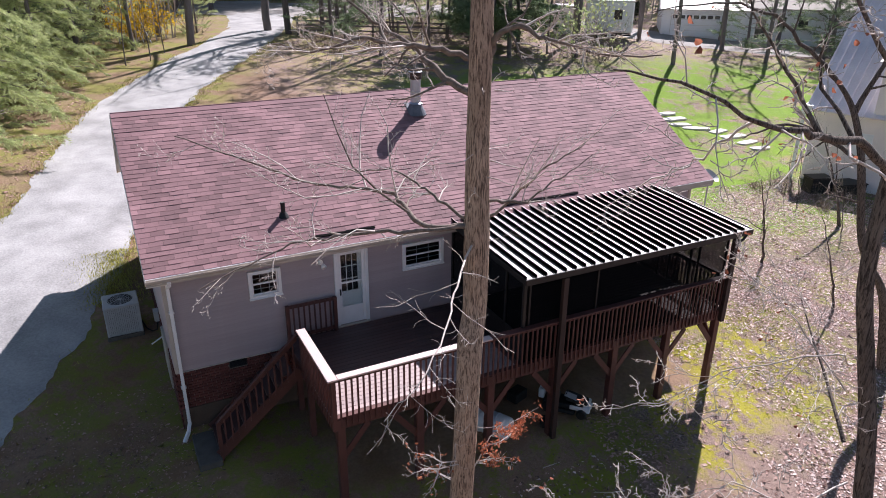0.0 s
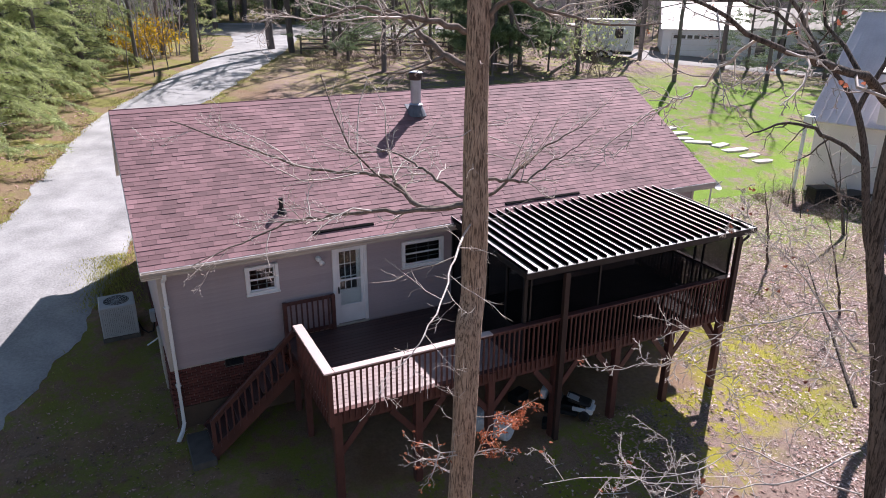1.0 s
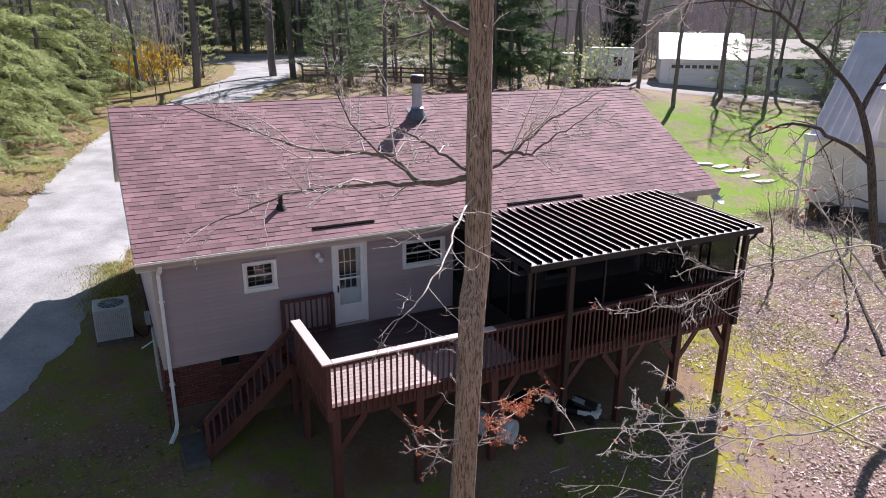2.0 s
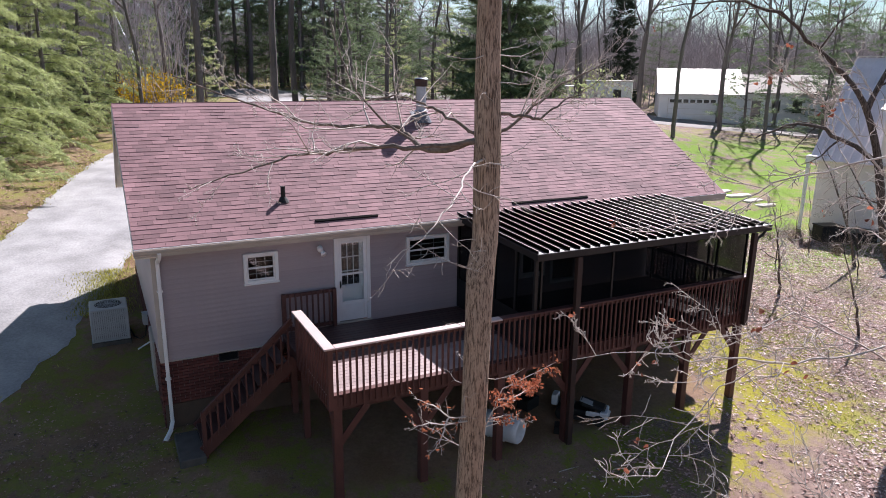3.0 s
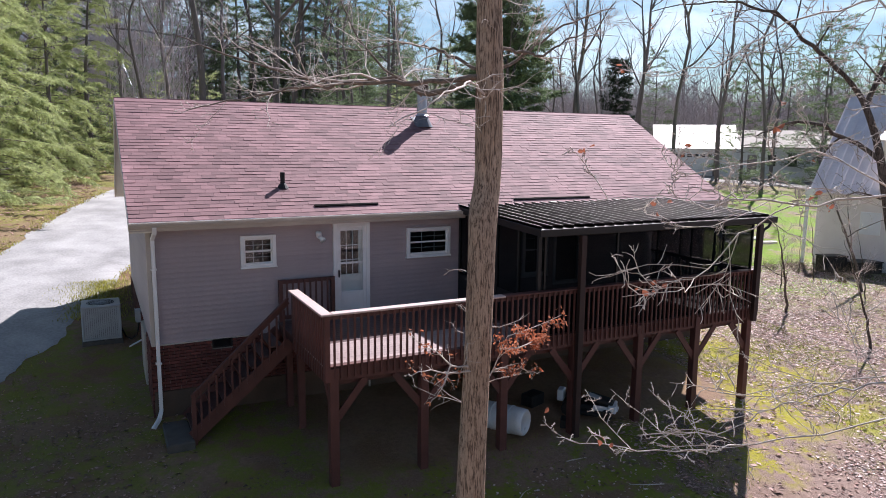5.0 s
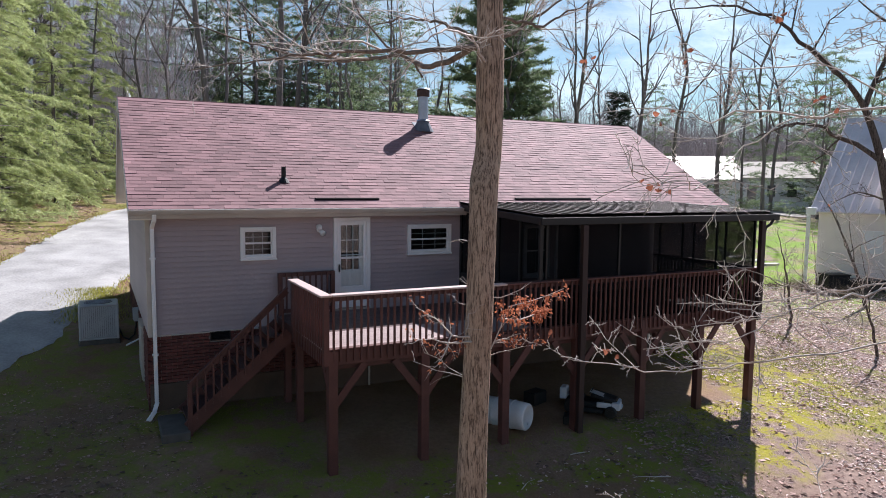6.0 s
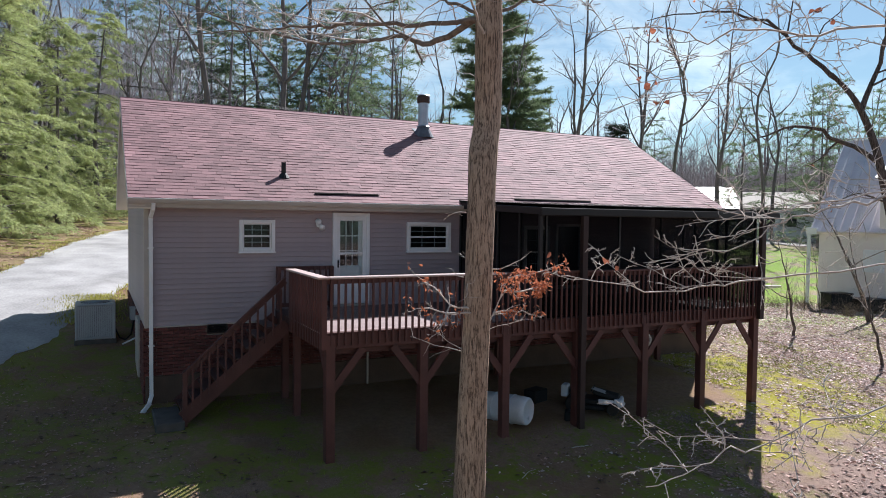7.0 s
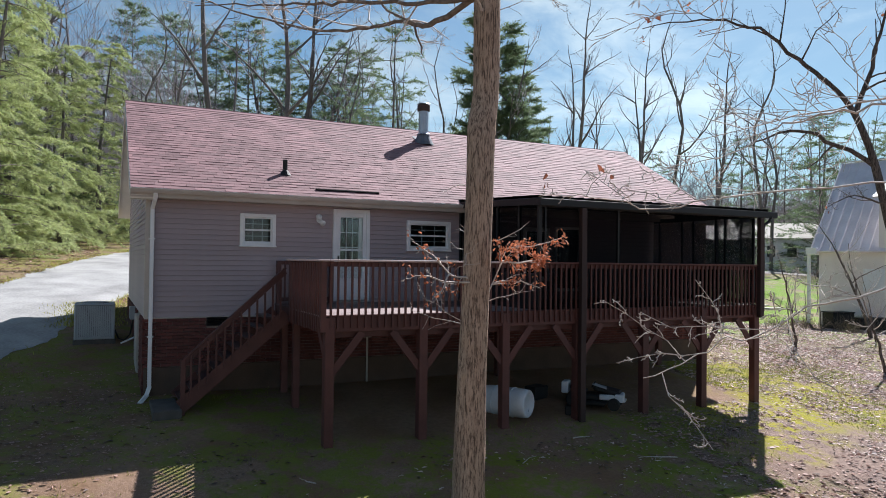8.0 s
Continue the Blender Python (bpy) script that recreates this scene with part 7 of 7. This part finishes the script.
for _ in range(3600):
    x, y = rg.gauss(-1.2, 0.45), rg.uniform(5.7, 9.0)
    if x > -0.3:
        continue
    a, h, l = rg.uniform(0, 6.283), rg.uniform(0.04, 0.13), rg.uniform(0.02, 0.1)
    z = lie(x, y) + 0.02
    edge.poly((x - math.sin(a) * 0.012, y + math.cos(a) * 0.012, z), (x + math.sin(a) * 0.012, y - math.cos(a) * 0.012, z), (x + math.cos(a) * l, y + math.sin(a) * l, z + h))
solid("grass", edge, M_DRYGRASS, "golden grass fringing the gravel driveway", "grass", kind="stuff")
# fallen sticks in front of the deck
for x, y, L, a in ((7.2, -4.5, 0.5, 10), (5.6, -5.2, 0.9, 40), (8.6, -5.8, 0.8, 160), (10.6, -4.9, 0.7, 75), (2.0, -4.9, 0.6, 120)):
    ws = Wood(int(x * 100))
    ws.limb(ws.wander((0, 0, 0.03), (1, 0, 0.0), L, 5, 0.15, 0.0), 0.012, 0.004, 1, 3, 0.3, 0.0)
    mbs = MB()
    for src in (ws.thick, ws.thin):
        n = len(mbs.v)
        mbs.v.extend(src.v)
        mbs.f.extend(tuple(q + n for q in f) for f in src.f)
    solid("fallen_stick", mbs, M_TWIG, "bleached fallen stick lying on the moss", "stick", "sticks on the ground").matrix_basis = pose(x, y, lie(x, y), 0, 0, a)

# ---- pieces: roof shingles, then bricks ----
COS = math.cos(SL)
EXPO = 0.143


def tab_faces(mb, x, s, wdt, up):
    """One shingle tab at x, s up the slope; mb in roof-plane coordinates (x, s, n)."""
    L, t = EXPO + 0.03, 0.0065
    g = 0.0018
    s += 0.010
    L -= 0.010
    n = len(mb.v)
    mb.v.extend([(x + g, s, t + up), (x + wdt - g, s, t + up), (x + wdt - g, s + L, 0.003), (x + g, s + L, 0.003), (x + g, s, -0.004), (x + wdt - g, s, -0.004)])
    mb.f.extend([(n, n + 1, n + 2, n + 3), (n, n + 4, n + 5, n + 1), (n, n + 3, n + 4), (n + 1, n + 5, n + 2)])


TAB = 0.305
slope_len = (RY - EAVE_Y) / COS
NC = int(slope_len / EXPO)
FRONT = Matrix.Translation((0, EAVE_Y - 0.015, EAVE_Z - 0.012)) @ Matrix.Rotation(SL, 4, "X")
TABS = []
for k in range(3):
    mbk = MB()
    tab_faces(mbk, 0, 0, TAB, (0.001, 0.004, 0.008)[k])
    TABS.append(mbk.mesh("shingle", M_SHINGLE))
rest = MB()
rr = random.Random(3)
roof = part("roof", MB().box(RX0 + 0.03, EAVE_Y + 0.02, EAVE_Z - 0.06, RX1 - 0.03, EAVE_Y + 0.05, EAVE_Z - 0.02), M_FELT, house, "red-brown asphalt shingle roof")
n_single = 0
for c in range(NC):
    off = (0.0, 0.5, 0.25, 0.75)[c % 4] * TAB
    course = rr.gauss(0, 0.008) if c else 0.0
    x = RX0 - off
    while x < RX1 - 0.02:
        a, b = max(x, RX0), min(x + TAB, RX1)
        if b - a > 0.05:
            s = c * EXPO + course + rr.gauss(0, 0.004)
            if c < 19 and x >= RX0 and b - a > TAB - 0.001 and x < 4.2 and n_single < 300:
                ob = part("shingle", TABS[rr.randrange(3)], M_SHINGLE, roof)
                ob.matrix_local = FRONT @ Matrix.Translation((a, s, 0))
                n_single += 1
            else:
                tab_faces(rest, a, s, b - a, rr.choice((0.001, 0.003, 0.005, 0.008)))
        x += TAB
rest.v = [tuple(FRONT @ Vector(p)) for p in rest.v]
tagged(part("shingles", rest, M_SHINGLE_J, roof), kind="stuff")
BACK = Matrix.Translation((0, 2 * RY - EAVE_Y + 0.015, EAVE_Z - 0.012)) @ Matrix.Rotation(math.pi, 4, "Z") @ Matrix.Rotation(SL, 4, "X")
rest = MB()
for c in range(NC):
    x = -RX1 - (c % 2) * TAB / 2
    while x < -RX0 - 0.02:
        a, b = max(x, -RX1), min(x + TAB, -RX0)
        if b - a > 0.05:
            tab_faces(rest, a, c * EXPO, b - a, 0.0)
        x += TAB
rest.v = [tuple(BACK @ Vector(p)) for p in rest.v]
tagged(part("shingles", rest, M_SHINGLE_J, roof), kind="stuff")
# a few lifted and fallen bits on the roof: twigs
for x, y, L, a in ((11.9, 0.25, 0.35, 120), (10.3, 0.2, 0.25, 40), (7.7, 2.6, 0.3, 100)):
    solid("twig", MB().tube(((0, 0, 0), (L * 0.5, 0.02, 0.01), (L, 0, 0.02)), (0.008, 0.007, 0.003), 5), M_TWIG, "short pale twig lying on the roof", "twig", "twigs on the roof").matrix_basis = pose(x, y, roof_z(y) + 0.015, 0, 0, a)

BL, BH, BJ = 0.203, 0.060, 0.011
brick_me = MB().box(0.0, -0.022, 0.0, BL, 0.05, BH, 0.004).mesh("brick", M_BRICK)
FOOT = mat("parged_footing", (0.135, 0.092, 0.066), (0.075, 0.052, 0.039), rough=0.95, scale=2, fine=30, bump=0.3)
rest = MB()
n_single = 0
part("footing", MB().box(HX + 0.01, -0.035, -2.9, LX - 0.01, 0.02, -1.03, 0.008), FOOT, house, "tan parged footing below the brick")
fw = part("brick_face", MB().box(HX + 0.05, 0.02, -2.9, LX - 0.05, 0.05, -0.001), M_MORTAR, house, "red brick foundation face")
row = 0
z = -0.035 - BH
while z > -1.02:
    x = HX + 0.02 - (row % 2) * (BL + BJ) / 2
    while x < LX - 0.03:
        a, b = max(x, HX), min(x + BL, LX)
        if z > -0.24 and b > 0.99 and a < 1.43:
            a, b = (a, 0.99) if a < 0.99 else (1.43, b)
        if b - a > 0.04 and z + BH > lie((a + b) / 2, -0.05) - 0.05:
            dy = rr.gauss(0, 0.002)
            if b - a > BL - 0.001 and x >= HX and x < 2.7 and n_single < 300:
                part("brick", brick_me, M_BRICK, fw, at=(a, dy, z + rr.gauss(0, 0.001)))
                n_single += 1
            else:
                rest.box(a, -0.022 + dy, z, b, 0.04, z + BH)
        x += BL + BJ
    row += 1
    z -= BH + BJ
tagged(part("bricks", rest, M_BRICK_J, fw), kind="stuff")
rest = MB()
row = 0
z = -0.035 - BH
while z > -2.1:
    y = 0.06 - (row % 2) * (BL + BJ) / 2
    while y < DY:
        a, b = max(y, 0.0), min(y + BL, DY)
        if b - a > 0.04 and not (b > 1.48 and a < 2.72 and z > -1.4) and z + BH > lie(0, y) - 0.05:
            rest.box(HX - 0.022 + rr.gauss(0, 0.002), a, z, HX + 0.04, b, z + BH)
        y += BL + BJ
    row += 1
    z -= BH + BJ
tagged(part("bricks", rest, M_BRICK_J, fw), kind="stuff")
